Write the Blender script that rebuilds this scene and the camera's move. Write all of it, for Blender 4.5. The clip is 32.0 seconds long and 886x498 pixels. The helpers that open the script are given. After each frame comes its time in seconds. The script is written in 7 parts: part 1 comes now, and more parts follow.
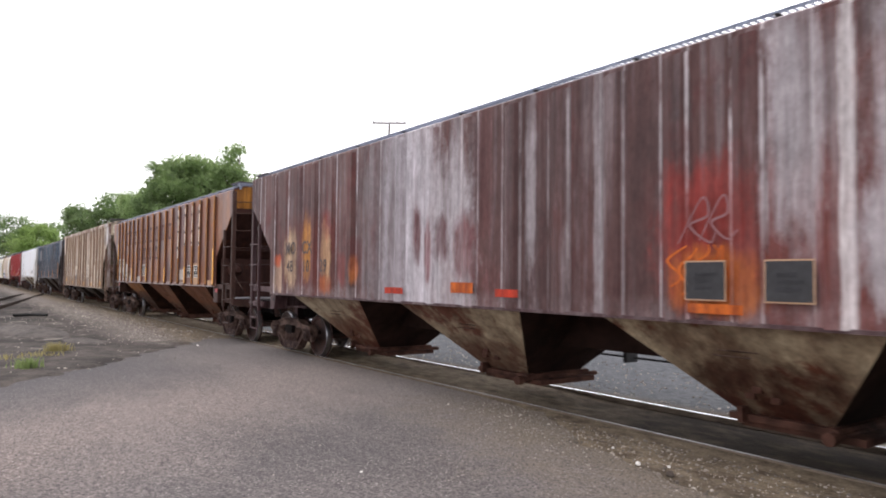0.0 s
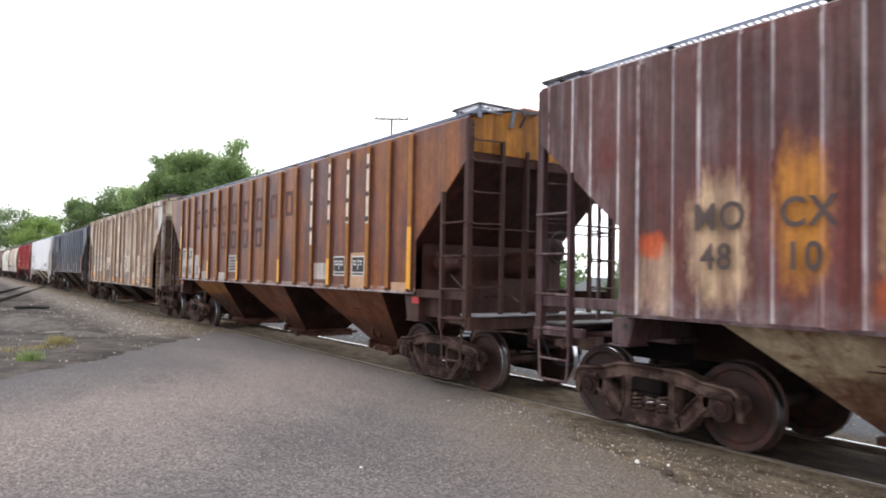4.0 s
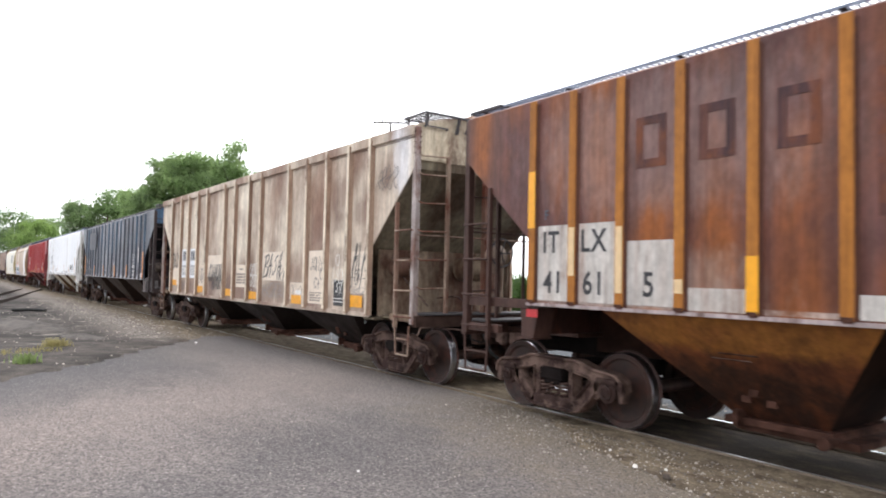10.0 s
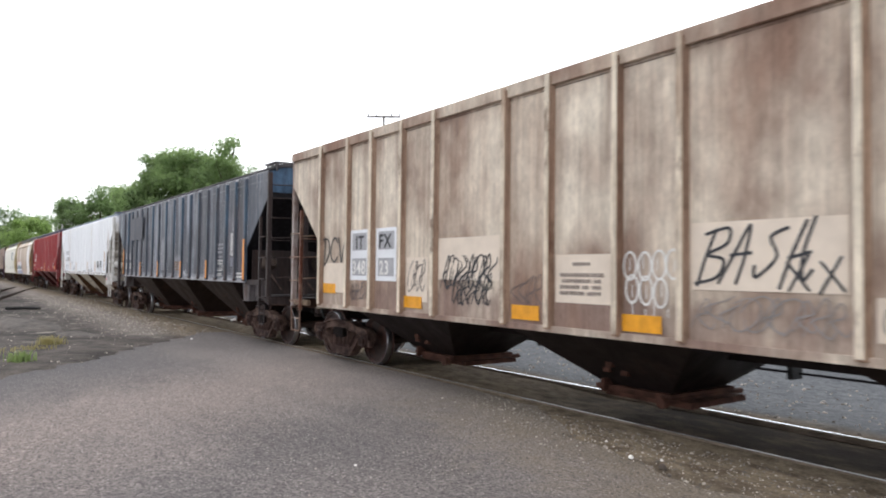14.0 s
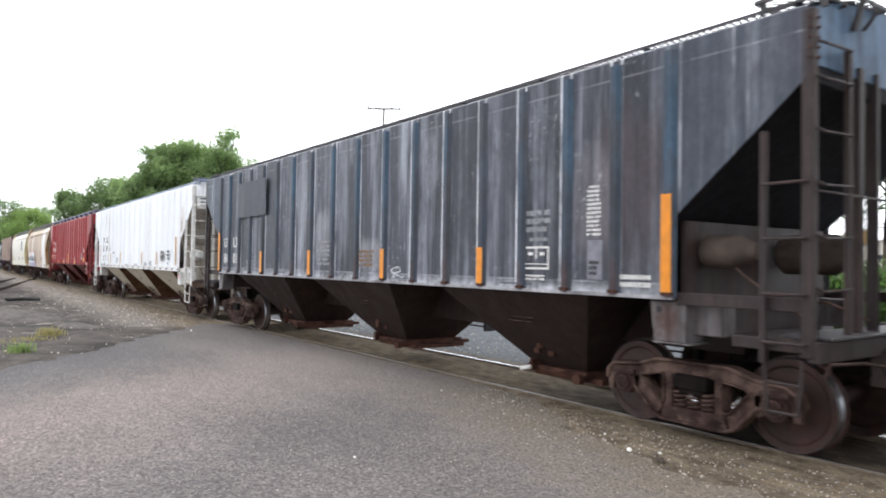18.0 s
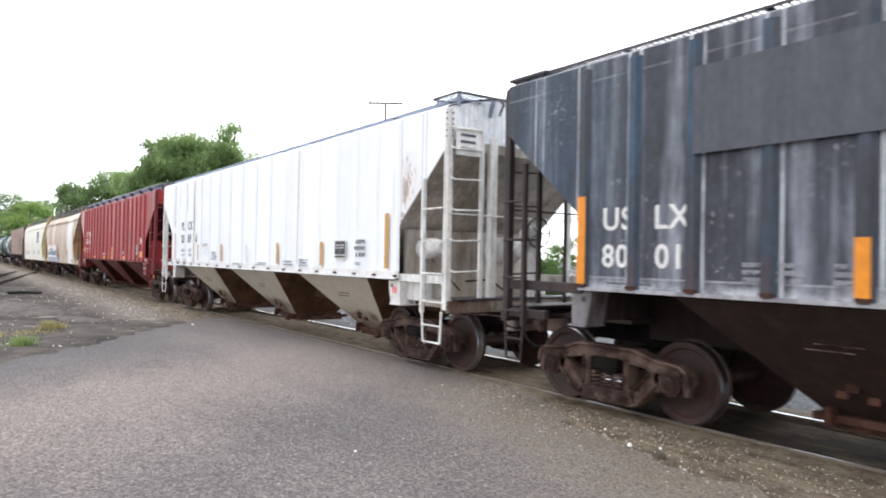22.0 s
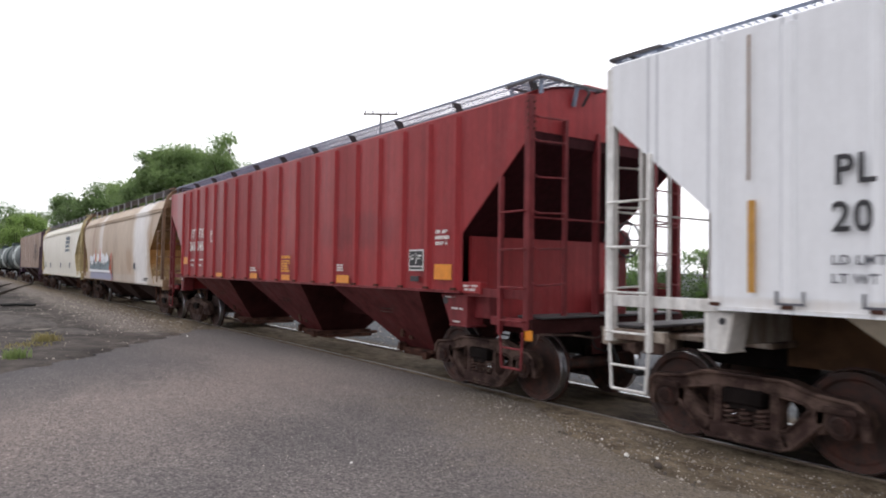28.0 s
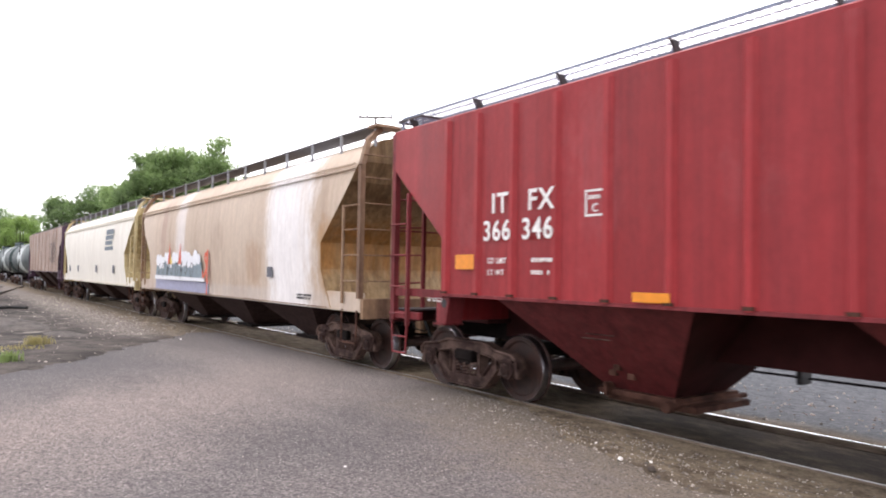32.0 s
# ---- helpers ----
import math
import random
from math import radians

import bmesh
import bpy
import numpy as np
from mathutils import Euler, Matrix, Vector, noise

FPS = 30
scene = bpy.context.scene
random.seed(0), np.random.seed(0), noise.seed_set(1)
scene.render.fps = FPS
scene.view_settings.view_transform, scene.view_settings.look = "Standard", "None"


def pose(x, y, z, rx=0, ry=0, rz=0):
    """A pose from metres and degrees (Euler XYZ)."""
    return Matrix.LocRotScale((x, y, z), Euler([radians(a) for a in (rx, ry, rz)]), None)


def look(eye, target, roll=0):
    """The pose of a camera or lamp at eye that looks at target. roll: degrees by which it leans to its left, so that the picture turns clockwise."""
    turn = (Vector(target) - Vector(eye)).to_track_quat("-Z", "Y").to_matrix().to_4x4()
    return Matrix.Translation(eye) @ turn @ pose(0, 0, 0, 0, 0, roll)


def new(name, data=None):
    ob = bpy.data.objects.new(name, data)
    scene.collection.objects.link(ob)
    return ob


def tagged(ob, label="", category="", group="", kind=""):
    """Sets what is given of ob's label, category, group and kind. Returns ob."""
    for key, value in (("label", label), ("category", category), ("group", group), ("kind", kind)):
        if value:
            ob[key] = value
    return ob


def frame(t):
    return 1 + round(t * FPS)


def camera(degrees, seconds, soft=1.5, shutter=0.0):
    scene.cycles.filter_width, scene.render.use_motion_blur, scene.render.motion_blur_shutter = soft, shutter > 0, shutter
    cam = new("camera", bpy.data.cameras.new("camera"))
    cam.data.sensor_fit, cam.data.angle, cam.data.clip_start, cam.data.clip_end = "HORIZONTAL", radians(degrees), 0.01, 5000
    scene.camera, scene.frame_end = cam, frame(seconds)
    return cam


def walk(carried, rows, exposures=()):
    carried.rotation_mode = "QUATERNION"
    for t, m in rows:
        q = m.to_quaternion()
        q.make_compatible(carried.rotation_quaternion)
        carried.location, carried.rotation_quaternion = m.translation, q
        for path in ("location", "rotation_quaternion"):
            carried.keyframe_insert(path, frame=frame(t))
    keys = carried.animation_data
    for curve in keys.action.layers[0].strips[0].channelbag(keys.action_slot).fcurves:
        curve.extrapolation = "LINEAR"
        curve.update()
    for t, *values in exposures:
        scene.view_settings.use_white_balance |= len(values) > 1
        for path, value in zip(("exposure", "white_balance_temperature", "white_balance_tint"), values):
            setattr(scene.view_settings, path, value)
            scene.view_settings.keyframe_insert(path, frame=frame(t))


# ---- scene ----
cam = camera(65.24, 32.0, soft=1.9, shutter=0.4)

# world: x runs along the train's way, y across the track away from the camera, z = 0 at the rail tops
EYE_Z = 1.764
TRACK_Y = 7.415

# seconds, tilt, lean, turn (degrees)
VIEW = [(0.0, 92.37, -0.56, 54.80), (0.5, 92.39, -0.76, 54.75), (1.0, 92.33, -0.92, 54.74), (1.5, 92.14, -0.71, 54.74), (2.0, 92.12, -0.50, 54.72), (2.5, 92.13, -0.80, 54.84), (4.5, 92.06, -1.13, 54.92), (5.0, 91.99, -1.18, 54.97), (5.5, 91.96, -1.23, 54.96), (6.0, 91.79, -1.52, 54.76), (6.5, 91.79, -1.45, 54.61), (7.0, 91.85, -1.43, 54.52), (7.5, 91.93, -1.22, 54.46), (8.0, 91.97, -1.03, 54.46), (8.5, 92.18, -1.11, 54.51), (9.0, 92.27, -1.16, 54.62), (9.5, 92.31, -1.15, 54.73), (10.0, 92.39, -1.25, 54.74), (10.5, 92.45, -1.23, 54.71), (11.0, 92.45, -1.25, 54.61), (11.5, 92.44, -1.22, 54.52), (12.0, 92.40, -1.33, 54.46), (12.5, 92.34, -1.30, 54.41), (13.0, 92.24, -1.40, 54.37), (13.5, 92.07, -0.80, 54.39), (14.0, 91.88, -0.67, 54.33), (14.5, 91.76, -0.73, 54.37), (16.5, 91.41, -0.88, 54.40), (17.0, 91.35, -0.89, 54.36), (17.5, 91.31, -0.87, 54.32), (18.0, 91.27, -0.87, 54.30), (18.5, 91.18, -0.90, 54.35), (19.0, 91.02, -0.91, 54.39), (19.5, 90.91, -0.96, 54.44), (20.0, 90.80, -1.04, 54.44), (20.5, 90.76, -1.17, 54.42), (21.0, 90.76, -1.06, 54.40), (21.5, 90.78, -1.05, 54.40), (22.0, 90.85, -1.10, 54.41), (22.5, 90.97, -0.92, 54.34), (23.0, 91.31, -1.05, 54.28), (23.5, 91.44, -0.86, 54.26), (24.0, 91.60, -0.70, 54.25), (24.5, 91.73, -0.58, 54.21), (26.5, 91.85, -0.78, 54.06), (27.0, 91.79, -0.76, 54.05), (27.5, 91.76, -0.73, 54.06), (28.0, 91.70, -0.83, 54.04), (28.5, 91.68, -0.90, 53.97), (29.0, 91.71, -1.03, 53.85), (29.5, 91.74, -0.94, 53.84), (30.0, 91.76, -0.95, 53.77), (30.5, 91.83, -0.98, 53.74), (31.0, 91.86, -1.13, 53.72), (31.5, 91.92, -1.10, 53.65), (32.0, 91.99, -0.95, 53.58)]
# seconds, stops, white balance: the camera's own exposure and tint wander
EXPOSURE = [(0.0, 0.32, 6560, 15.0), (2.0, 0.38, 6480, 13.0), (5.0, 0.45, 6430, 11.5), (6.5, 0.55, 6405, 10.8), (8.0, 0.65, 6380, 10.0), (10.0, 0.65, 6388, 10.0), (11.2, 0.57, 6393, 10.0), (12.0, 0.32, 6396, 10.0), (13.0, 0.27, 6400, 10.0), (14.5, 0.32, 6374, 9.6), (17.0, 0.29, 6331, 8.9), (18.0, 0.65, 6314, 8.6), (20.0, 0.75, 6280, 8.0), (22.0, 0.7, 6320, 9.1), (23.0, 0.12, 6340, 9.7), (24.0, -0.37, 6360, 10.3), (27.0, -0.62, 6420, 12.0), (28.0, -0.1, 6445, 13.0), (29.0, 0.42, 6470, 14.0), (30.0, 0.58, 6495, 15.0), (32.0, 0.72, 6520, 16.0)]
walk(cam, [(t, pose(0, 0, EYE_Z, rx, ry, rz)) for t, rx, ry, rz in VIEW], EXPOSURE)

# metres that the train has rolled at each whole second
ROLLED = [0.0, 2.475, 4.977, 7.499, 10.052, 12.65, 15.304, 18.02, 20.808, 23.657, 26.483, 29.226, 32.015, 34.972, 38.006, 41.005, 43.992, 47.011, 50.073, 53.181, 56.333, 59.532, 62.78, 66.068, 69.322, 72.486, 75.624, 78.817, 82.075, 85.394, 88.762, 92.163, 95.551]


def rolled(t):
    i = min(int(t), 31)
    u = t - i
    p = [ROLLED[max(0, min(32, k))] for k in (i - 1, i, i + 1, i + 2)]
    if i == 0:
        p[0] = -2.45
    if i == 31:
        p[3] = 98.96
    return 0.5 * (2 * p[1] + (p[2] - p[0]) * u + (2 * p[0] - 5 * p[1] + 4 * p[2] - p[3]) * u * u + (3 * p[1] - p[0] - 3 * p[2] + p[3]) * u ** 3)


# ---- light: bright overcast sky, a faint broad sun ----
world = bpy.data.worlds.new("overcast_sky")
scene.world = world
world.use_nodes = True
wn, wl = world.node_tree.nodes, world.node_tree.links
sky = wn.new("ShaderNodeTexSky")
sky.sky_type = "NISHITA"
sky.sun_disc = False
sky.sun_elevation, sky.sun_rotation = radians(60), radians(-59)
sky.air_density, sky.dust_density = 1.0, 4.0
veil = wn.new("ShaderNodeMix")
veil.data_type = "RGBA"
veil.inputs["Factor"].default_value = 0.9
# the overcast is brightest beyond the train, where the sun stands behind it
glow_dir = wn.new("ShaderNodeVectorMath")
glow_dir.operation = "DOT_PRODUCT"
glow_dir.inputs[1].default_value = (-0.42, 0.76, 0.5)
wl.new(wn.new("ShaderNodeTexCoord").outputs["Generated"], glow_dir.inputs[0])
glow = wn.new("ShaderNodeMapRange")
glow.inputs["From Min"].default_value, glow.inputs["From Max"].default_value = -1, 1
glow.inputs["To Min"].default_value, glow.inputs["To Max"].default_value = 8.5, 21.5
wl.new(glow_dir.outputs["Value"], glow.inputs["Value"])
cloud = wn.new("ShaderNodeVectorMath")
cloud.operation = "SCALE"
cloud.inputs[0].default_value = (0.985, 0.99, 1.02)
wl.new(glow.outputs["Result"], cloud.inputs["Scale"])
wl.new(cloud.outputs["Vector"], veil.inputs["B"])
wl.new(sky.outputs["Color"], veil.inputs["A"])
wl.new(veil.outputs["Result"], wn["Background"].inputs["Color"])
wn["Background"].inputs["Strength"].default_value = 0.1
sun = new("sun", bpy.data.lights.new("sun", "SUN"))
sun.data.energy, sun.data.angle, sun.data.color = 0.5, radians(40), (1.0, 0.96, 0.9)
sun.matrix_world = look((-20, 12, 55), (0, 0, 0))


# ---- materials ----
def srgb(r, g, b):
    return tuple((v / 255 / 12.92 if v <= 10 else ((v / 255 + 0.055) / 1.055) ** 2.4) for v in (r, g, b))


def lift(c, k):
    return tuple(min(0.95, v * k) for v in c)


class Nodes:
    """A small wrapper that adds nodes to one material."""

    def __init__(self, name, rough=0.6, metal=0.0):
        self.m = bpy.data.materials.new(name)
        self.m.use_nodes = True
        self.n, self.l = self.m.node_tree.nodes, self.m.node_tree.links
        self.b = self.n["Principled BSDF"]
        self.b.inputs["Roughness"].default_value = rough
        self.b.inputs["Metallic"].default_value = metal
        self.co = self.n.new("ShaderNodeTexCoord").outputs["Object"]

    def noise(self, scale, stretch=(1, 1, 1), shift=0.0, detail=4, rough=0.55, co=None):
        mp = self.n.new("ShaderNodeMapping")
        mp.inputs["Scale"].default_value = stretch
        mp.inputs["Location"].default_value = (shift, shift * 0.7, shift * 1.3)
        self.l.new(co or self.co, mp.inputs["Vector"])
        t = self.n.new("ShaderNodeTexNoise")
        t.inputs["Scale"].default_value, t.inputs["Detail"].default_value, t.inputs["Roughness"].default_value = scale, detail, rough
        self.l.new(mp.outputs["Vector"], t.inputs["Vector"])
        return t.outputs["Fac"]

    def cells(self, scale, stretch=(1, 1, 1)):
        mp = self.n.new("ShaderNodeMapping")
        mp.inputs["Scale"].default_value = stretch
        self.l.new(self.co, mp.inputs["Vector"])
        t = self.n.new("ShaderNodeTexVoronoi")
        t.inputs["Scale"].default_value = scale
        self.l.new(mp.outputs["Vector"], t.inputs["Vector"])
        return t

    def ramp(self, fac, lo, hi, a=0.0, b=1.0):
        r = self.n.new("ShaderNodeMapRange")
        r.inputs["From Min"].default_value, r.inputs["From Max"].default_value = lo, hi
        r.inputs["To Min"].default_value, r.inputs["To Max"].default_value = a, b
        self.l.new(fac, r.inputs["Value"])
        return r.outputs["Result"]

    def math(self, op, a, b=None):
        r = self.n.new("ShaderNodeMath")
        r.operation = op
        for i, v in enumerate((a, b)):
            if v is None:
                continue
            if isinstance(v, (int, float)):
                r.inputs[i].default_value = v
            else:
                self.l.new(v, r.inputs[i])
        return r.outputs[0]

    def mix(self, fac, a, b, mode="MIX"):
        r = self.n.new("ShaderNodeMix")
        r.data_type, r.blend_type = "RGBA", mode
        for key, v in (("Factor", fac), ("A", a), ("B", b)):
            if isinstance(v, (int, float)):
                r.inputs[key].default_value = v
            elif isinstance(v, tuple):
                r.inputs[key].default_value = (*v, 1)
            else:
                self.l.new(v, r.inputs[key])
        return r.outputs["Result"]

    def xyz(self):
        s = self.n.new("ShaderNodeSeparateXYZ")
        self.l.new(self.co, s.inputs[0])
        return s.outputs

    def random(self):
        return self.n.new("ShaderNodeObjectInfo").outputs["Random"]

    def island(self):
        return self.n.new("ShaderNodeNewGeometry").outputs["Random Per Island"]

    def color(self, c):
        self.l.new(c, self.b.inputs["Base Color"])

    def roughness(self, v):
        self.l.new(v, self.b.inputs["Roughness"])

    def bump(self, h, dist=0.01, strength=0.5):
        r = self.n.new("ShaderNodeBump")
        r.inputs["Distance"].default_value, r.inputs["Strength"].default_value = dist, strength
        self.l.new(h, r.inputs["Height"])
        self.l.new(r.outputs["Normal"], self.b.inputs["Normal"])


def paint(name, base, streak, streak_lo=0.5, streak_hi=0.72, streak_max=0.7, rust=None, rust_lo=0.56, rust_hi=0.7, rust_max=0.8, seed=1.0, rough=0.5, freq=2.2, grime=0.35, stains=(), panel=0.0, tone=0.25, edge=None, edge_max=0.6, edge_at=(0.3, 0.42), foot=1.0, rust_scale=1.3, rust_fine=0.7, lines=(), edge_gate=(0.42, 0.66), rust_mid=False, ridge=None, blotch=None, blotch_max=0.5, mottle=0.22, gloss=0.22, specks=None, stretch=1.0, flecks=()):
    """Weathered paint: vertical run-down streaks, rust blotches, fine grain, panel by panel differences of tone,
    stripes of wear or painted shade beside the ribs, and single stains (x, z, half width, half height, colour,
    strength)."""
    k = Nodes(name, rough)
    k.b.inputs["Specular IOR Level"].default_value = gloss
    own = k.n.new("ShaderNodeVectorMath")
    own.operation = "MULTIPLY_ADD"
    k.l.new(k.random(), own.inputs[0])
    own.inputs[1].default_value = (31.0, 17.0, 43.0)
    raw = k.co
    k.l.new(raw, own.inputs[2])
    X, Y, Z = k.xyz()
    k.co = own.outputs["Vector"]
    s = k.noise(freq, (1, 1, 0.09), seed, 5, 0.65)
    s2 = k.noise(freq * 4.5, (1, 1, 0.05), seed + 3, 3)
    col = k.mix(k.ramp(s, streak_lo, streak_hi, 0, streak_max), base, streak)
    col = k.mix(k.ramp(s2, 0.5, 0.75, 0, streak_max * 0.6), col, streak)
    if blotch:
        col = k.mix(k.ramp(k.noise(0.8, (1.2, 1, 0.7), seed + 21, 3, 0.5), 0.42, 0.62, 0, blotch_max), col, blotch)
    if panel:
        m = k.math("DIVIDE", k.math("ABSOLUTE", X), stretch)
        bay_no = k.math("ADD", k.math("ADD", k.math("MULTIPLY", m, 1.0754), k.math("MULTIPLY", k.math("MULTIPLY", m, m), 0.0251)), 0.5)
        which = k.math("MULTIPLY", k.math("FLOOR", bay_no), k.math("SIGN", X))
        wn_ = k.n.new("ShaderNodeTexWhiteNoise")
        wn_.noise_dimensions = "1D"
        k.l.new(k.math("ADD", which, seed), wn_.inputs["W"])
        shade = k.ramp(wn_.outputs["Value"], 0, 1, 1 - tone, 1 + tone * 0.6)
        tint = k.n.new("ShaderNodeCombineColor")
        for i in range(3):
            k.l.new(shade, tint.inputs[i])
        col = k.mix(1.0, col, tint.outputs[0], "MULTIPLY")
        if edge:
            # stripes by the ribs: wear, and on the white car painted shade
            off = k.math("ABSOLUTE", k.math("SUBTRACT", k.math("FRACT", bay_no), 0.5))
            stripe = k.ramp(off, *edge_at[:2])
            if len(edge_at) == 4:
                stripe = k.math("MULTIPLY", stripe, k.ramp(off, edge_at[2], edge_at[3], 1, 0))
            worn = k.math("MULTIPLY", stripe, k.ramp(k.noise(3.0, (1, 1, 0.25), seed + 11, 5, 0.7), *edge_gate))
            foot = k.math("MULTIPLY", k.ramp(Z, 1.62, 1.5), k.ramp(k.noise(5.0, (1, 1, 1), seed + 13, 5, 0.7), 0.35, 0.6, 0, foot))
            col = k.mix(k.math("MULTIPLY", k.math("MAXIMUM", worn, foot), edge_max), col, edge)
    if rust:
        r = k.noise(rust_scale, (1, 1, 0.6), seed + 7, 8 if rust_fine > 0.6 else 4, rust_fine)
        amount = k.ramp(r, rust_lo, rust_hi, 0, rust_max)
        if rust_mid:
            amount = k.math("MULTIPLY", amount, k.ramp(k.math("ABSOLUTE", k.math("SUBTRACT", k.math("FRACT", bay_no), 0.5)), 0.12, 0.42, 1, 0.2))
        col = k.mix(amount, col, rust)
    for n, (cx, cz, rx, rz, c, power) in enumerate(stains):
        dx, dz = k.math("DIVIDE", k.math("SUBTRACT", X, cx), rx), k.math("DIVIDE", k.math("SUBTRACT", Z, cz), rz)
        d = k.math("POWER", k.math("ADD", k.math("POWER", k.math("ABSOLUTE", dx), 3.0), k.math("POWER", k.math("ABSOLUTE", dz), 3.0)), 0.333)
        ragged = k.math("ADD", d, k.math("MULTIPLY", k.math("SUBTRACT", k.noise(4.5, (1, 1, 0.35), seed + n, 6, 0.75), 0.5), 1.6))
        col = k.mix(k.math("MULTIPLY", k.ramp(ragged, 1.2, 0.7, 0, power), k.ramp(k.noise(freq * 3, (1, 1, 0.12), seed + 5 + n, 4, 0.7), 0.36, 0.56, 0.5, 1)), col, c)
    if specks:
        where = k.ramp(k.noise(1.3, (1, 1, 0.8), seed + 51, 3, 0.6), 0.5, 0.64)
        col = k.mix(k.math("MULTIPLY", where, k.ramp(k.noise(14, (1, 1, 0.7), seed + 53, 5, 0.7), 0.58, 0.66, 0, 0.6)), col, specks)
    for cx, cz, rx, rz, c in flecks:
        dx, dz = k.math("DIVIDE", k.math("SUBTRACT", X, cx), rx), k.math("DIVIDE", k.math("SUBTRACT", Z, cz), rz)
        d = k.math("SQRT", k.math("ADD", k.math("MULTIPLY", dx, dx), k.math("MULTIPLY", dz, dz)))
        grain = k.math("SUBTRACT", k.noise(13.0, (1, 1, 0.4), seed + 61, 8, 0.75), k.math("MULTIPLY", d, 0.2))
        col = k.mix(k.ramp(grain, 0.42, 0.5, 0, 0.8), col, c)
    for zl, half, c, power in lines:
        near = k.ramp(k.math("ABSOLUTE", k.math("SUBTRACT", Z, zl)), half, half * 0.6, 0, power)
        col = k.mix(k.math("MULTIPLY", near, k.ramp(k.noise(2.5, (1, 1, 1), seed + 31, 4, 0.7), 0.4, 0.55, 0.15, 1)), col, c)
    if ridge:
        lo, hi, c, power = ridge
        near = k.ramp(k.math("ABSOLUTE", k.math("SUBTRACT", k.math("ABSOLUTE", X), (lo + hi) / 2)), (hi - lo) / 2, (hi - lo) / 4, 0, power)
        col = k.mix(k.math("MULTIPLY", near, k.ramp(k.noise(1.6, (1, 1, 0.5), seed + 33, 6, 0.75), 0.42, 0.56)), col, c)
    def grey(v):
        cc = k.n.new("ShaderNodeCombineColor")
        for i in range(3):
            k.l.new(v, cc.inputs[i])
        return cc.outputs[0]

    drip = k.ramp(k.noise(11, (1, 1, 0.035), seed + 41, 4, 0.7), 0.32, 0.68, 1 - mottle, 1 + mottle)
    spotty = k.ramp(k.noise(4.5, (1, 1, 0.7), seed + 43, 6, 0.72), 0.32, 0.68, 1 - mottle, 1 + mottle * 0.8)
    col = k.mix(1.0, k.mix(1.0, col, grey(drip), "MULTIPLY"), grey(spotty), "MULTIPLY")
    fine = k.noise(22, (1, 1, 0.5), seed, 4)
    col = k.mix(grime, col, k.mix(k.ramp(fine, 0.3, 0.7), (0.45, 0.42, 0.4), (1.0, 1.0, 1.0)), "MULTIPLY")
    k.color(col)
    k.roughness(k.ramp(s, 0.3, 0.7, rough - 0.08, min(0.95, rough + 0.2)))
    k.bump(k.math("ADD", fine, k.math("MULTIPLY", k.noise(2.0, (1, 1, 0.6), seed + 2, 3), 3.0)), 0.005, 0.35)
    return k.m


def plain(name, base, rough=0.6, metal=0.0, vary=0.3, scale=9, bump=0.003, other=None):
    k = Nodes(name, rough, metal)
    if rough > 0.65:
        k.b.inputs["Specular IOR Level"].default_value = 0.1
    a = k.noise(scale, (1, 1, 1), 2.0, 6)
    col = k.mix(k.ramp(a, 0.3, 0.7), lift(base, 1 - vary), lift(base, 1 + vary))
    if other:
        patchy = k.ramp(k.noise(scale * 0.6, (1, 1, 1), 7.0, 6, 0.7), 0.44, 0.6, 0, 0.85)
        col = k.mix(k.math("MULTIPLY", patchy, k.ramp(k.random(), 0.0, 1.0, 0.35, 1.0)), col, other)
    k.color(col)
    k.bump(k.noise(scale * 5), bump, 0.4)
    return k.m


STEEL = plain("cast_steel_rusty", srgb(58, 44, 41), 0.75, 0.0, 0.6, 4, 0.006, srgb(130, 108, 98))
WHEEL = plain("wheel_steel_rusty", srgb(52, 37, 33), 0.65, 0.1, 0.4, 7, 0.003, srgb(84, 48, 38))
TREAD = plain("polished_tread", (0.5, 0.51, 0.55), 0.3, 1.0, 0.25)
GATE = plain("rusty_outlet_gate", srgb(78, 54, 46), 0.85, 0.0, 0.6, 5)
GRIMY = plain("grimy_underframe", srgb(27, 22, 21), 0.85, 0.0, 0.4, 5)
BLACK = plain("black_iron", (0.03, 0.03, 0.033), 0.6)
RUBBER = plain("black_rubber", (0.02, 0.02, 0.02), 0.7)
GALV = plain("galvanised_grating", srgb(122, 132, 150), 0.5, 0.15)
PLATE = plain("worn_steel_plate", srgb(158, 160, 164), 0.55, 0.2, 0.2, 5)
DARKGRATE = plain("weathered_grating", srgb(75, 72, 74), 0.6, 0.3)
YELLOW = plain("yellow_reflector", srgb(235, 165, 20), 0.4, 0, 0.08)
ORANGE = plain("orange_reflector", srgb(225, 140, 25), 0.4, 0, 0.12)
AMBER = plain("amber_reflector", srgb(228, 158, 24), 0.45, 0, 0.14)
REDREF = plain("red_marker", srgb(190, 45, 50), 0.4, 0, 0.1)
WHITE = plain("white_stencil", srgb(226, 224, 220), 0.6, 0, 0.12)
STENCIL_DARK = plain("dark_stencil", srgb(48, 48, 52), 0.6, 0, 0.2)
FADED = plain("faded_dark_lettering", srgb(60, 46, 47), 0.6, 0, 0.3, 3)
PATCH_WHITE = paint("whitewashed_patch", srgb(206, 201, 195), srgb(156, 128, 114), 0.52, 0.7, 0.7, srgb(120, 84, 70), 0.6, 0.7, 0.7, 3.4, 0.7, 3.0)
PATCH_GREY = plain("grey_patch", srgb(86, 88, 96), 0.6, 0, 0.1, 4)
PATCH_TAN = plain("tan_primer_patch", srgb(196, 160, 130), 0.7, 0, 0.15, 5)


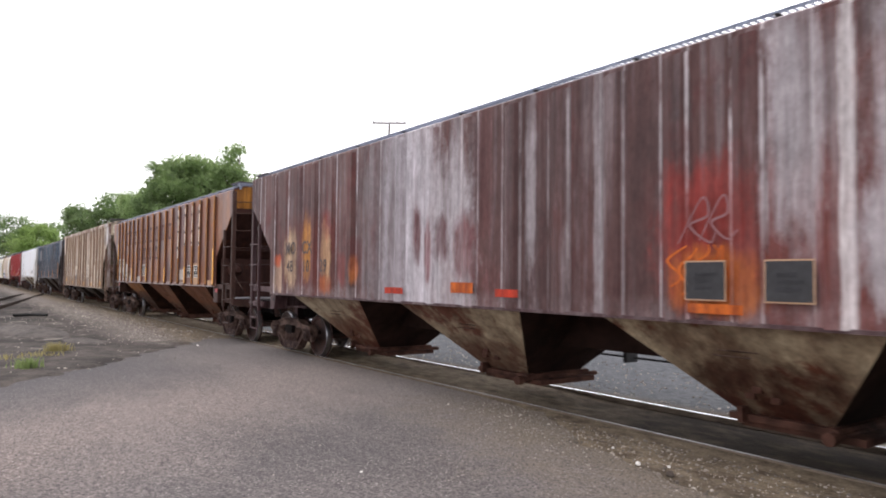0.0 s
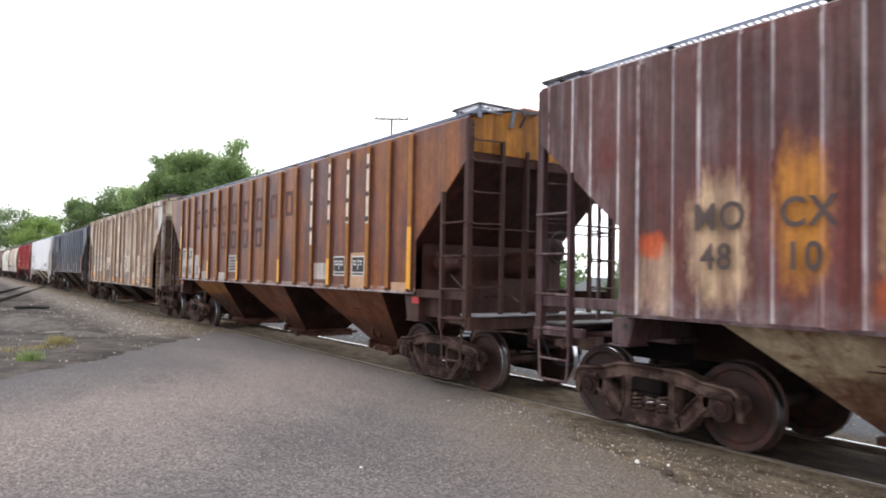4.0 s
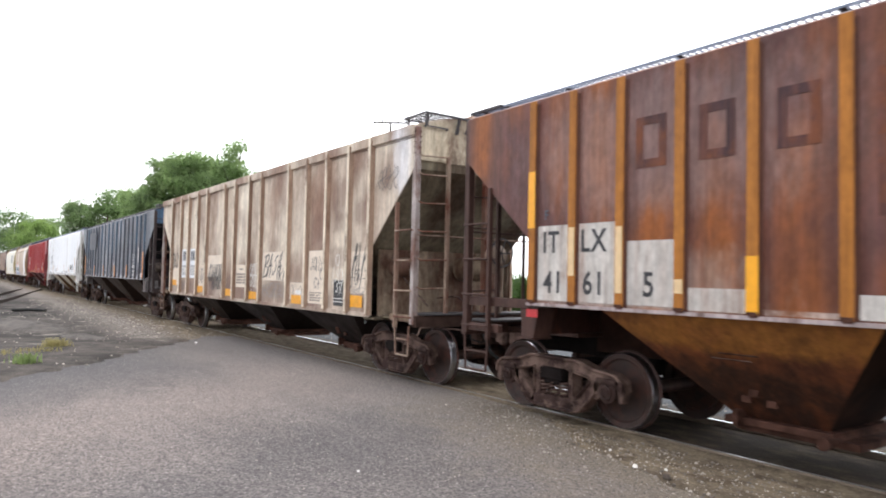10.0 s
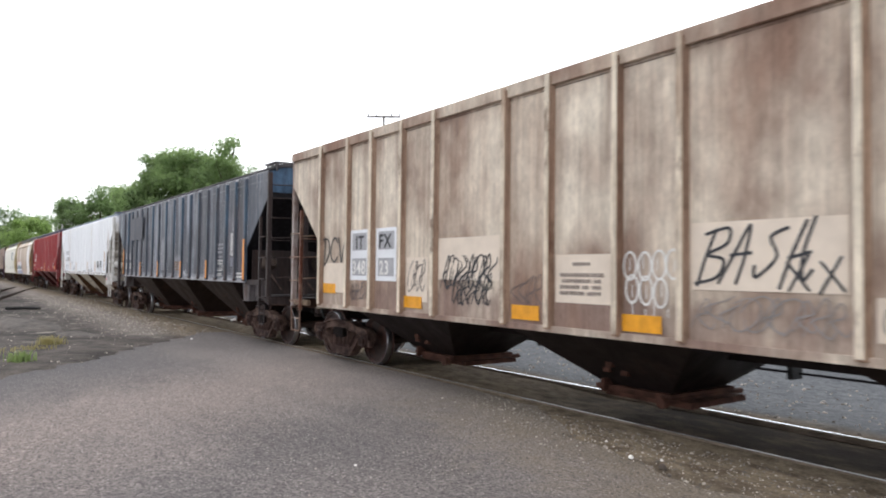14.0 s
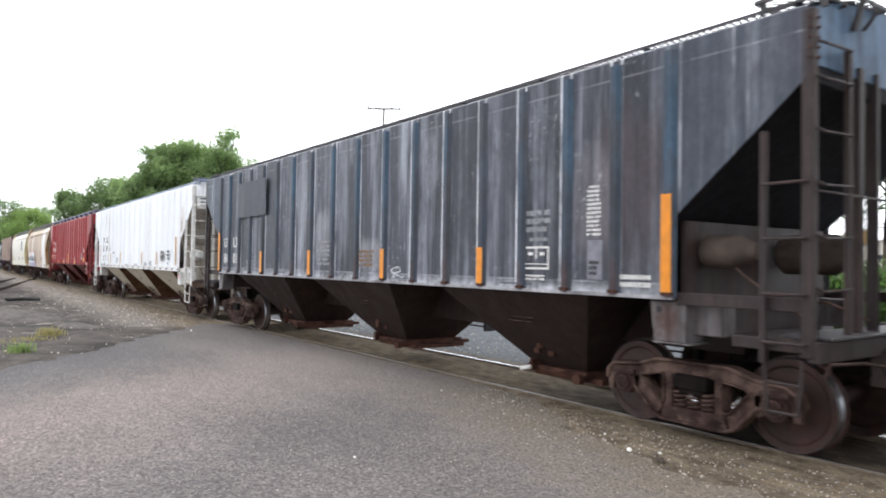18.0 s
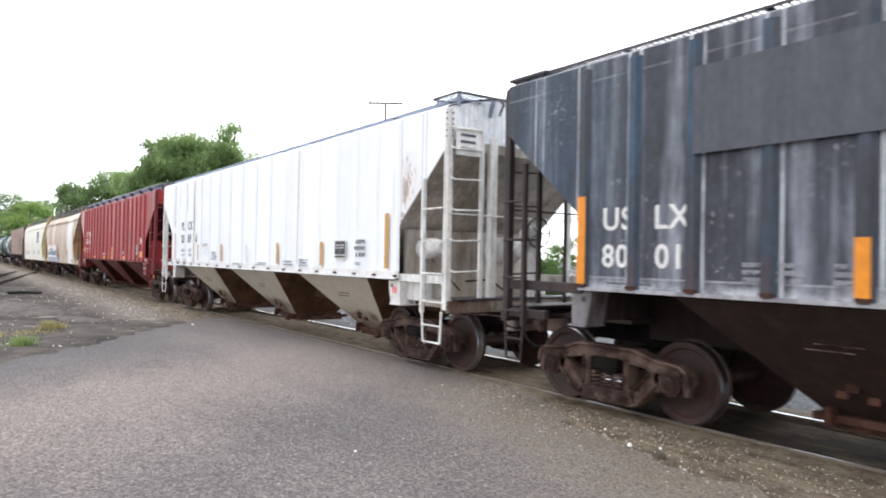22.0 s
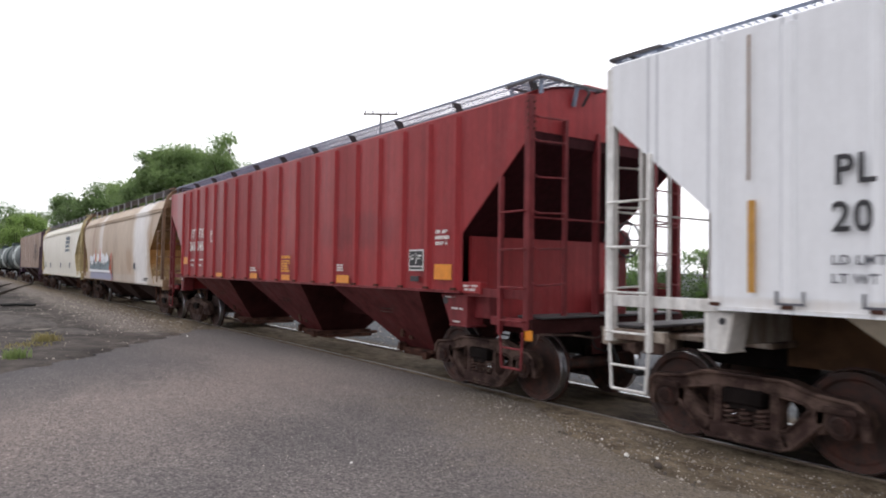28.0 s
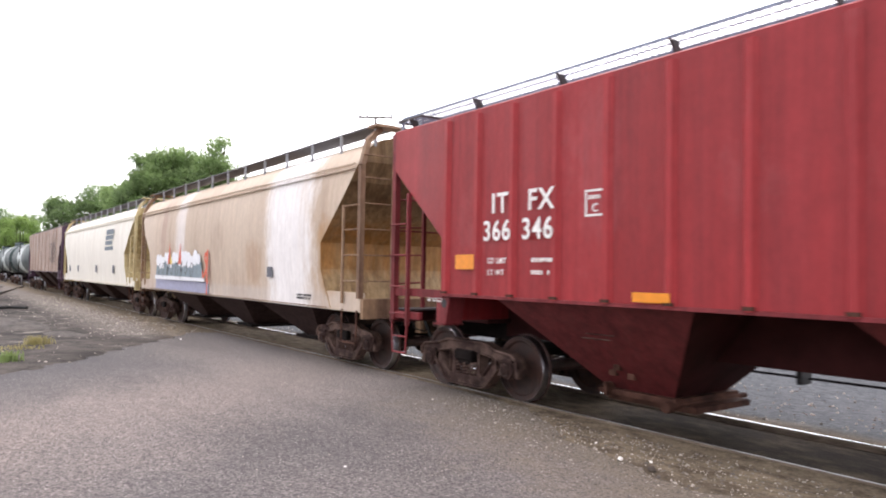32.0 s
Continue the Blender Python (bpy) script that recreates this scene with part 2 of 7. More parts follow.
# ---- mesh helpers ----
class Geo:
    """Collects vertices and faces of one mesh."""

    def __init__(self):
        self.v, self.f = [], []

    def add(self, verts, faces):
        o = len(self.v)
        self.v += [tuple(p) for p in verts]
        self.f += [tuple(i + o for i in q) for q in faces]
        return self

    def hexa(self, p):
        return self.add(p, [(0, 3, 2, 1), (4, 5, 6, 7), (0, 1, 5, 4), (1, 2, 6, 5), (2, 3, 7, 6), (3, 0, 4, 7)])

    def box(self, x0, x1, y0, y1, z0, z1):
        return self.hexa([(x0, y0, z0), (x1, y0, z0), (x1, y1, z0), (x0, y1, z0), (x0, y0, z1), (x1, y0, z1), (x1, y1, z1), (x0, y1, z1)])

    def prism(self, poly, a, b, axis="y"):
        """Extrudes a polygon: in (x, z) along y, or in (y, z) along x, or in (x, y) along z."""
        n = len(poly)

        def at(p, t):
            return {"y": (p[0], t, p[1]), "x": (t, p[0], p[1]), "z": (p[0], p[1], t)}[axis]

        area = sum(poly[i][0] * poly[(i + 1) % n][1] - poly[(i + 1) % n][0] * poly[i][1] for i in range(n))
        if (area > 0) != (axis == "y"):
            poly = poly[::-1]
        if a > b:
            a, b = b, a
        vs = [at(p, a) for p in poly] + [at(p, b) for p in poly]
        fs = [tuple(range(n)), tuple(range(2 * n - 1, n - 1, -1))]
        fs += [((i + 1) % n, i, i + n, (i + 1) % n + n) for i in range(n)]
        return self.add(vs, fs)

    def tube(self, p, q, r, n=6, r2=None):
        p, q = Vector(p), Vector(q)
        d = (q - p).normalized()
        e = d.orthogonal().normalized()
        g = d.cross(e)
        r2 = r if r2 is None else r2
        vs = [p + (e * math.cos(2 * math.pi * i / n) + g * math.sin(2 * math.pi * i / n)) * r for i in range(n)]
        vs += [q + (e * math.cos(2 * math.pi * i / n) + g * math.sin(2 * math.pi * i / n)) * r2 for i in range(n)]
        fs = [tuple(range(n - 1, -1, -1)), tuple(range(n, 2 * n))] + [(i, (i + 1) % n, (i + 1) % n + n, i + n) for i in range(n)]
        return self.add(vs, fs)

    def path(self, pts, r, n=6):
        for a, b in zip(pts, pts[1:]):
            self.tube(a, b, r, n)
        return self

    def turned(self, profile, n=28, axis="y", c=(0, 0, 0)):
        """A surface of revolution from (radius, offset) pairs; closed on itself."""
        vs, fs, m = [], [], len(profile)
        for i in range(n):
            a = 2 * math.pi * i / n
            for r, o in profile:
                if axis == "y":
                    vs.append((c[0] + r * math.cos(a), c[1] + o, c[2] + r * math.sin(a)))
                elif axis == "x":
                    vs.append((c[0] + o, c[1] + r * math.cos(a), c[2] + r * math.sin(a)))
                else:
                    vs.append((c[0] + r * math.cos(a), c[1] + r * math.sin(a), c[2] + o))
        for i in range(n):
            for j in range(m - 1):
                fs.append((i * m + j, i * m + j + 1, ((i + 1) % n) * m + j + 1, ((i + 1) % n) * m + j))
        return self.add(vs, fs)


def mesh_of(name, g, material, smooth=False, bevel=0.0):
    me = bpy.data.meshes.new(name)
    me.from_pydata(g.v, [], g.f)
    if bevel or smooth:
        bm = bmesh.new()
        bm.from_mesh(me)
        bmesh.ops.recalc_face_normals(bm, faces=bm.faces)
        if bevel:
            sharp = [e for e in bm.edges if len(e.link_faces) == 2 and e.calc_face_angle(0) > 0.6]
            bmesh.ops.bevel(bm, geom=sharp, offset=bevel, segments=1, affect="EDGES", clamp_overlap=True)
        bm.to_mesh(me)
        bm.free()
    if smooth:
        me.shade_smooth()
        me.set_sharp_from_angle(angle=radians(38))
    me.materials.append(material)
    me.update()
    return me


def put(name, me, parent=None, m=None, label=""):
    ob = new(name, me)
    if parent:
        ob.parent = parent
    if m is not None:
        ob.matrix_basis = m
    if label:
        ob["label"] = label
    return ob


def part(name, g, material, parent, label="", smooth=False, bevel=0.0, m=None):
    return put(name, mesh_of(name, g, material, smooth, bevel), parent, m, label)


def lettering(name, text, x, y, z, size, material, parent, squeeze=1.0, label="", align="LEFT"):
    """Stencilled characters on a side that faces the camera's side of the track."""
    cu = bpy.data.curves.new(name, "FONT")
    cu.body, cu.size, cu.extrude, cu.align_x = text, size, 0.0015, align
    cu.space_character, cu.offset = 1.12, size * 0.018
    tmp = bpy.data.objects.new(name, cu)
    me = bpy.data.meshes.new_from_object(tmp)
    bpy.data.objects.remove(tmp)
    me.materials.clear()
    me.materials.append(material)
    me.transform(Matrix.Diagonal((squeeze, 1, 1, 1)))
    return put(name, me, parent, pose(x, y, z, 90, 0, 0), label)


def sheet(name, x0, x1, z0, z1, y, material, parent, label="", thick=0.003):
    return part(name, Geo().box(x0, x1, y - thick, y, z0, z1), material, parent, label)


def bars(name, x0, x1, z0, z1, rows, y, material, parent, seed=0, label="", thick=0.003):
    """Lines of unreadable stencil writing, as plain bars."""
    rng = random.Random(seed)
    g = Geo()
    h = (z1 - z0) / rows
    for i in range(rows):
        zc = z1 - (i + 0.5) * h
        x = x0
        end = x1 - rng.random() * 0.2 * (x1 - x0)
        step = min(max(0.026, 0.5 * h), 0.06)
        while x < end - 0.01:
            if rng.random() > 0.1:
                zl, zh, xr = zc - 0.31 * h, zc + 0.31 * h, x + step * 0.74
                if rng.random() < 0.45 or h < 0.06:
                    g.box(x, xr, y - thick, y, zl if rng.random() < 0.8 else zc - 0.1 * h, zh)
                else:
                    t = step * 0.26
                    g.box(x, x + t, y - thick, y, zl, zh).box(xr - t, xr, y - thick, y, zl, zh)
                    zk = rng.choice((zl, zc - t / 2, zh - t))
                    g.box(x + t, xr - t, y - thick, y, zk, zk + t)
            x += step
    ob = part(name, g, material, parent, label)
    ob["kind"] = "stuff"
    return ob


def ribbon(g, ctl, width, y, lay, even=False):
    """One sprayed stroke through control points, laid on the side as a thin curved band."""
    ctl = [ctl[0]] + list(ctl) + [ctl[-1]]
    pts = []
    for i in range(1, len(ctl) - 2):
        a, b, c, d = ctl[i - 1:i + 3]
        for j in range(5):
            u = j / 5
            pts.append(tuple(0.5 * (2 * b[m] + (c[m] - a[m]) * u + (2 * a[m] - 5 * b[m] + 4 * c[m] - d[m]) * u * u + (3 * b[m] - a[m] - 3 * c[m] + d[m]) * u ** 3) for m in (0, 1)))
    pts.append(ctl[-2])
    n = len(pts)
    for i in range(n - 1):
        p, q = pts[i], pts[i + 1]
        dx, dz = q[0] - p[0], q[1] - p[1]
        d = math.hypot(dx, dz) or 1
        w = width * (1.0 if even else 0.5 + 0.5 * math.sin(math.pi * (i + 0.5) / n)) / 2
        nx, nz, ex, ez = -dz / d * w, dx / d * w, dx / d * w * 0.5, dz / d * w * 0.5
        yy = y - 0.0003 * (lay % 12)
        lay += 1
        g.add([(p[0] - nx - ex, yy, p[1] - nz - ez), (q[0] - nx + ex, yy, q[1] - nz + ez), (q[0] + nx + ex, yy, q[1] + nz + ez), (p[0] + nx - ex, yy, p[1] + nz - ez)], [(0, 1, 2, 3)])
    return lay


GLYPH = {
    "D": ([(0.14, 1.0), (0.16, 0.5), (0.1, -0.1)], [(-0.05, 0.95), (0.45, 0.95), (0.58, 0.5), (0.35, 0.08), (0.08, -0.12)]),
    "C": ([(0.62, 0.8), (0.4, 1.0), (0.08, 0.7), (0.06, 0.25), (0.35, 0.02), (0.62, 0.22)],),
    "V": ([(0.0, 1.0), (0.12, 0.5), (0.24, 0.03), (0.4, 0.5), (0.55, 1.05)],),
    "slash": ([(0.0, -0.1), (0.16, 0.5), (0.34, 1.05), (0.44, 1.0), (0.26, 0.42), (0.5, 0.6), (0.34, -0.05)], [(0.08, 0.0), (0.24, 0.5), (0.4, 0.9)]),
    "hook": ([(0.5, 0.95), (0.2, 0.8), (0.42, 0.45), (0.1, 0.1), (0.0, 0.3)],),
    "B": ([(0.1, -0.05), (0.14, 0.5), (0.24, 1.0)], [(0.0, 0.9), (0.5, 1.0), (0.55, 0.72), (0.16, 0.52), (0.56, 0.42), (0.5, 0.1), (0.02, -0.02)]),
    "A": ([(0.0, -0.05), (0.22, 0.55), (0.4, 1.0), (0.44, 0.4), (0.4, -0.05)], [(0.05, 0.4), (0.5, 0.44)]),
    "H": ([(0.05, -0.1), (0.12, 0.5), (0.24, 1.05)], [(0.1, 0.45), (0.5, 0.55)], [(0.45, 1.0), (0.4, 0.4), (0.52, -0.05), (0.66, 0.12)]),
    "X": ([(0.0, 0.0), (0.5, 0.9)], [(0.0, 0.8), (0.55, 0.1)]),
    "+": ([(0.25, 0.0), (0.27, 0.9)], [(0.0, 0.5), (0.5, 0.52)]),
    "star": ([(0.0, 0.1), (0.6, 0.85)], [(0.0, 0.8), (0.6, 0.1)], [(0.05, 0.45), (0.6, 0.5)]),
    "o": ([(0.3 + 0.28 * math.cos(a * 0.8), 0.5 + 0.5 * math.sin(a * 0.8)) for a in range(9)],),
    "j": ([(0.3, 1.0), (0.3, 0.2), (0.1, 0.0), (0.0, 0.25)],),
    "l": ([(0.2, 1.1), (0.18, 0.1), (0.3, 0.0)],),
    "y": ([(0.0, 0.8), (0.2, 0.4), (0.42, 0.85)], [(0.42, 0.85), (0.28, 0.1), (0.0, -0.25)]),
    "i": ([(0.3, 0.75), (0.28, 0.3)],),
}


def tag(name, glyphs, x, z, size, y, material, parent, width, label="hand-sprayed graffiti tag", pitch=0.62, lean=0.0, tall=1.0, seed=0):
    """A row of sprayed glyphs that starts at x, z."""
    rng = random.Random(seed)
    g, lay = Geo(), 0
    for i, key in enumerate(glyphs):
        for line in GLYPH.get(key, ()):
            dx, dz = rng.uniform(-0.05, 0.05), rng.uniform(-0.08, 0.08)
            lay = ribbon(g, [(x + size * (pitch * i + u + dx + lean * v), z + size * tall * (v + dz)) for u, v in line], width, y, lay, True)
    ob = part(name, g, material, parent, label)
    ob["kind"] = "stuff"
    return ob


def scrawl(name, x0, x1, z0, z1, y, material, parent, seed, loops=7, width=0.022, label=""):
    """Sprayed strokes: a tangle of curved and angular ribbons on the side."""
    rng = random.Random(seed)
    g = Geo()
    lay = 0
    cell = (x1 - x0) / loops
    for k in [i * 0.7 for i in range(int(loops / 0.7))]:
        kind, h = rng.choice((0, 1, 1, 3, 3)), (z1 - z0) * rng.uniform(0.75, 1.0)
        cx, cz, r = x0 + cell * (k + 0.5), z0 + h / 2 + rng.uniform(0, 1) * (z1 - z0 - h), cell * rng.uniform(0.4, 0.7)
        if kind == 0:
            a0 = rng.uniform(0, 6.28)
            ctl = [(cx + r * (1 + 0.06 * j) * math.cos(a0 + 0.85 * j), cz + h / 2 * math.sin(a0 + 0.85 * j)) for j in range(8)]
        elif kind == 1:
            ctl = [(cx + r * math.sin(2.4 * j / 2 + k), cz + h * (j / 6 - 0.5)) for j in range(7)]
        else:
            ctl = [(cx - r, cz - h / 2), (cx - 0.2 * r, cz + h / 2), (cx + 0.6 * r, cz + 0.1 * h), (cx - 0.5 * r, cz - 0.1 * h), (cx + 1.1 * r, cz - h / 2), (cx + 1.5 * r, cz - 0.3 * h)]
        ctl = [(px + 0.3 * (pz - cz) + rng.uniform(-0.1, 0.1) * r, pz) for px, pz in ctl]
        lay = ribbon(g, ctl, width, y, lay)
    ob = part(name, g, material, parent, label)
    ob["kind"] = "stuff"
    return ob


# ---- running gear shared by all cars ----
WR = 0.457
AXLE = 0.889


def wheel_mesh():
    g = Geo()
    for s in (-1, 1):
        y = 0.7175 * s
        prof = [(0.0, 0.085), (0.11, 0.085), (0.12, 0.05), (0.2, 0.03), (0.36, 0.045), (0.385, 0.07), (WR - 0.012, 0.075), (WR - 0.001, 0.062), (WR - 0.001, -0.036), (WR + 0.022, -0.048), (WR + 0.02, -0.066), (0.385, -0.06), (0.36, -0.015), (0.2, -0.03), (0.12, -0.06), (0.0, -0.06)]
        g.turned([(r, o * s) for r, o in prof], 32, "y", (0, y, 0))
    g.tube((0, -1.1, 0), (0, 1.1, 0), 0.085, 12)
    return mesh_of("wheelset", g, WHEEL, smooth=True)


def tread_mesh():
    g = Geo()
    for s in (-1, 1):
        y = 0.7175 * s
        g.turned([(WR - 0.01, 0.0765 * s), (WR - 0.003, 0.066 * s), (WR + 0.001, 0.045 * s), (WR + 0.001, -0.024 * s), (WR - 0.003, -0.028 * s)], 48, "y", (0, y, 0))
    return mesh_of("tread", g, TREAD, smooth=True)


def frame_mesh():
    """Cast side frame: thick bowed top chord, wide tension legs, rounded windows and raised rims along the edges."""
    g = Geo()

    def web(pts):
        g.prism(pts, -0.055, 0.055)

    def rim(pts, w=0.035):
        for (ax, az), (bx, bz) in zip(pts, pts[1:]):
            d = math.hypot(bx - ax, bz - az)
            nx, nz = (az - bz) / d * w, (bx - ax) / d * w
            g.prism([(ax, az), (bx, bz), (bx + nx, bz + nz), (ax + nx, az + nz)], -0.095, 0.095)

    top = [(-1.14, 0.48), (-1.12, 0.6), (-1.02, 0.68), (-0.68, 0.71), (-0.42, 0.79), (0.42, 0.79), (0.68, 0.71), (1.02, 0.68), (1.12, 0.6), (1.14, 0.48)]
    web(top + [(1.03, 0.5), (0.98, 0.54), (0.64, 0.55), (0.38, 0.63), (-0.38, 0.63), (-0.64, 0.55), (-0.98, 0.54), (-1.03, 0.5)])
    rim(top[::-1])
    for e in (-1, 1):
        web([(0.77 * e, 0.57), (0.64 * e, 0.58), (0.4 * e, 0.31), (0.36 * e, 0.27), (0.38 * e, 0.13), (0.48 * e, 0.17), (0.75 * e, 0.43)])
        web([(0.345 * e, 0.66), (0.25 * e, 0.66), (0.25 * e, 0.26), (0.345 * e, 0.26)])
        web([(1.14 * e, 0.5), (1.03 * e, 0.51), (1.05 * e, 0.34), (1.12 * e, 0.35)])
        web([(0.78 * e, 0.56), (0.66 * e, 0.56), (0.68 * e, 0.34), (0.75 * e, 0.35)])
        inner = [(0.36 * e, 0.62), (0.6 * e, 0.58), (0.62 * e, 0.55), (0.41 * e, 0.325), (0.36 * e, 0.33), (0.355 * e, 0.6), (0.36 * e, 0.62)]
        rim(inner[::-1] if e < 0 else inner, 0.022)
    web([(-0.46, 0.14), (0.46, 0.14), (0.38, 0.29), (-0.38, 0.29)])
    rim([(-0.75, 0.43), (-0.48, 0.16), (-0.38, 0.12), (0.38, 0.12), (0.48, 0.16), (0.75, 0.43)])
    return mesh_of("side_frame", g, STEEL, bevel=0.01)


def journal_mesh():
    g = Geo()
    g.turned([(0.0, -0.09), (0.06, -0.09), (0.075, -0.07), (0.075, -0.05), (0.13, -0.04), (0.135, 0.06), (0.0, 0.06)], 18, "y")
    for i in range(3):
        a = 2 * math.pi * i / 3 + 0.4
        g.tube((0.045 * math.cos(a), -0.105, 0.045 * math.sin(a)), (0.045 * math.cos(a), -0.08, 0.045 * math.sin(a)), 0.014, 6)
    g.box(-0.15, 0.15, -0.07, 0.07, 0.1, 0.155)
    return mesh_of("axle_cap", g, STEEL, smooth=True)


def spring_mesh():
    g = Geo()
    pts = [(0.062 * math.cos(i * 0.75), 0.062 * math.sin(i * 0.75), 0.28 + 0.19 * i / 34) for i in range(35)]
    g.path(pts, 0.016, 5)
    return mesh_of("spring", g, STEEL, smooth=True)


def bolster_mesh():
    g = Geo()
    g.prism([(-1.12, 0.5), (1.12, 0.5), (1.12, 0.64), (0.5, 0.72), (-0.5, 0.72), (-1.12, 0.64)], -0.2, 0.2, "x")
    g.tube((0, 0, 0.7), (0, 0, 0.8), 0.2, 16)
    for s in (-1, 1):
        g.box(-0.16, 0.16, 0.99 * s - 0.1, 0.99 * s + 0.1, 0.44, 0.52)
        g.box(0.42 * s - 0.05, 0.42 * s + 0.05, -0.8, 0.8, 0.36, 0.45)
        for e in (-1, 1):
            g.box(0.42 * s - 0.06, 0.42 * s + 0.06, 0.715 * e - 0.06, 0.715 * e + 0.06, 0.3, 0.55)
    return mesh_of("bolster", g, GRIMY, bevel=0.012)


def coupler_mesh():
    """Shank, knuckle head and guard arm, reaching out along +x."""
    g = Geo()
    g.box(-0.5, 0.2, -0.08, 0.08, -0.09, 0.09)
    g.prism([(0.2, -0.1), (0.33, -0.17), (0.5, -0.2), (0.53, -0.12), (0.42, -0.04), (0.42, 0.06), (0.5, 0.1), (0.5, 0.19), (0.36, 0.2), (0.2, 0.12)], -0.14, 0.14, "z")
    g.tube((0.46, -0.14, -0.17), (0.46, -0.14, 0.17), 0.06, 10)
    g.box(-0.02, 0.04, -0.3, 0.3, -0.2, 0.17)
    return mesh_of("coupler", g, STEEL, bevel=0.012)


def hose_mesh():
    g = Geo()
    pts = [(0.0, -0.3, 0.1), (0.12, -0.31, 0.04), (0.22, -0.3, -0.12), (0.3, -0.27, -0.3), (0.4, -0.2, -0.4), (0.5, -0.12, -0.4)]
    g.path(pts, 0.024, 7)
    g.tube((0.46, -0.16, -0.41), (0.58, -0.08, -0.39), 0.036, 8)
    g.path([(0.02, -0.5, 0.05), (0.1, -0.52, -0.1), (0.1, -0.3, -0.16), (0.02, -0.1, -0.08)], 0.012, 5)
    return mesh_of("air_hose", g, RUBBER, smooth=True)


M_WHEEL, M_TREAD, M_FRAME, M_CAP, M_SPRING, M_BOLSTER, M_COUPLER, M_HOSE = wheel_mesh(), tread_mesh(), frame_mesh(), journal_mesh(), spring_mesh(), bolster_mesh(), coupler_mesh(), hose_mesh()
WHEELSETS = []


def add_truck(car, x):
    """Three-piece freight truck at x of the car."""
    truck = put("truck", M_BOLSTER, car, pose(x, 0, 0), "rusty cast steel three-piece truck")
    for s in (-1, 1):
        put("side_frame", M_FRAME, truck, pose(0, 1.0 * s, 0), "")
        for dx in (-0.16, 0.0, 0.16):
            put("spring", M_SPRING, truck, pose(dx, 1.0 * s - 0.02, 0))
        for e in (-AXLE, AXLE):
            put("axle_cap", M_CAP, truck, pose(e, 1.02 * s, WR, 0, 0, 0 if s < 0 else 180))
    for e in (-AXLE, AXLE):
        w = put("wheelset", M_WHEEL, truck, pose(e, 0, WR), "rusty wheels with a bright polished tread")
        WHEELSETS.append((w, e))
    return truck


M_WHEEL.materials.append(TREAD)


def joined_wheel():
    """Wheel discs and their bright treads in one mesh with two materials."""
    me = M_WHEEL
    bm = bmesh.new()
    bm.from_mesh(me)
    n = len(bm.faces)
    bm.from_mesh(M_TREAD)
    bm.faces.ensure_lookup_table()
    for f in bm.faces[n:]:
        f.material_index = 1
    bm.to_mesh(me)
    bm.free()
    me.set_sharp_from_angle(angle=radians(38))


joined_wheel()


def add_ends(car, half):
    """Couplers and air hoses at both ends; half: x of the end sill."""
    for s in (-1, 1):
        c = put("coupler", M_COUPLER, car, pose(half * s, 0, 0.88, 0, 0, 0 if s > 0 else 180), "rusty steel knuckle coupler")
        put("air_hose", M_HOSE, c, None, "black rubber hanging air hose")


def grating(g, x0, x1, y0, y1, z, step=0.1, deep=0.022):
    """An open steel grating: frame bars and cross slats."""
    for y, h in ((y0, 0.032), ((y0 + y1) / 2, 0.012), (y1, 0.032)):
        g.box(x0, x1, y - 0.006, y + 0.006, z - h, z)
    n = max(2, int((x1 - x0) / step))
    for i in range(n + 1):
        x = x0 + (x1 - x0) * i / n
        g.box(x - 0.005, x + 0.005, y0, y1, z - deep, z + 0.002)


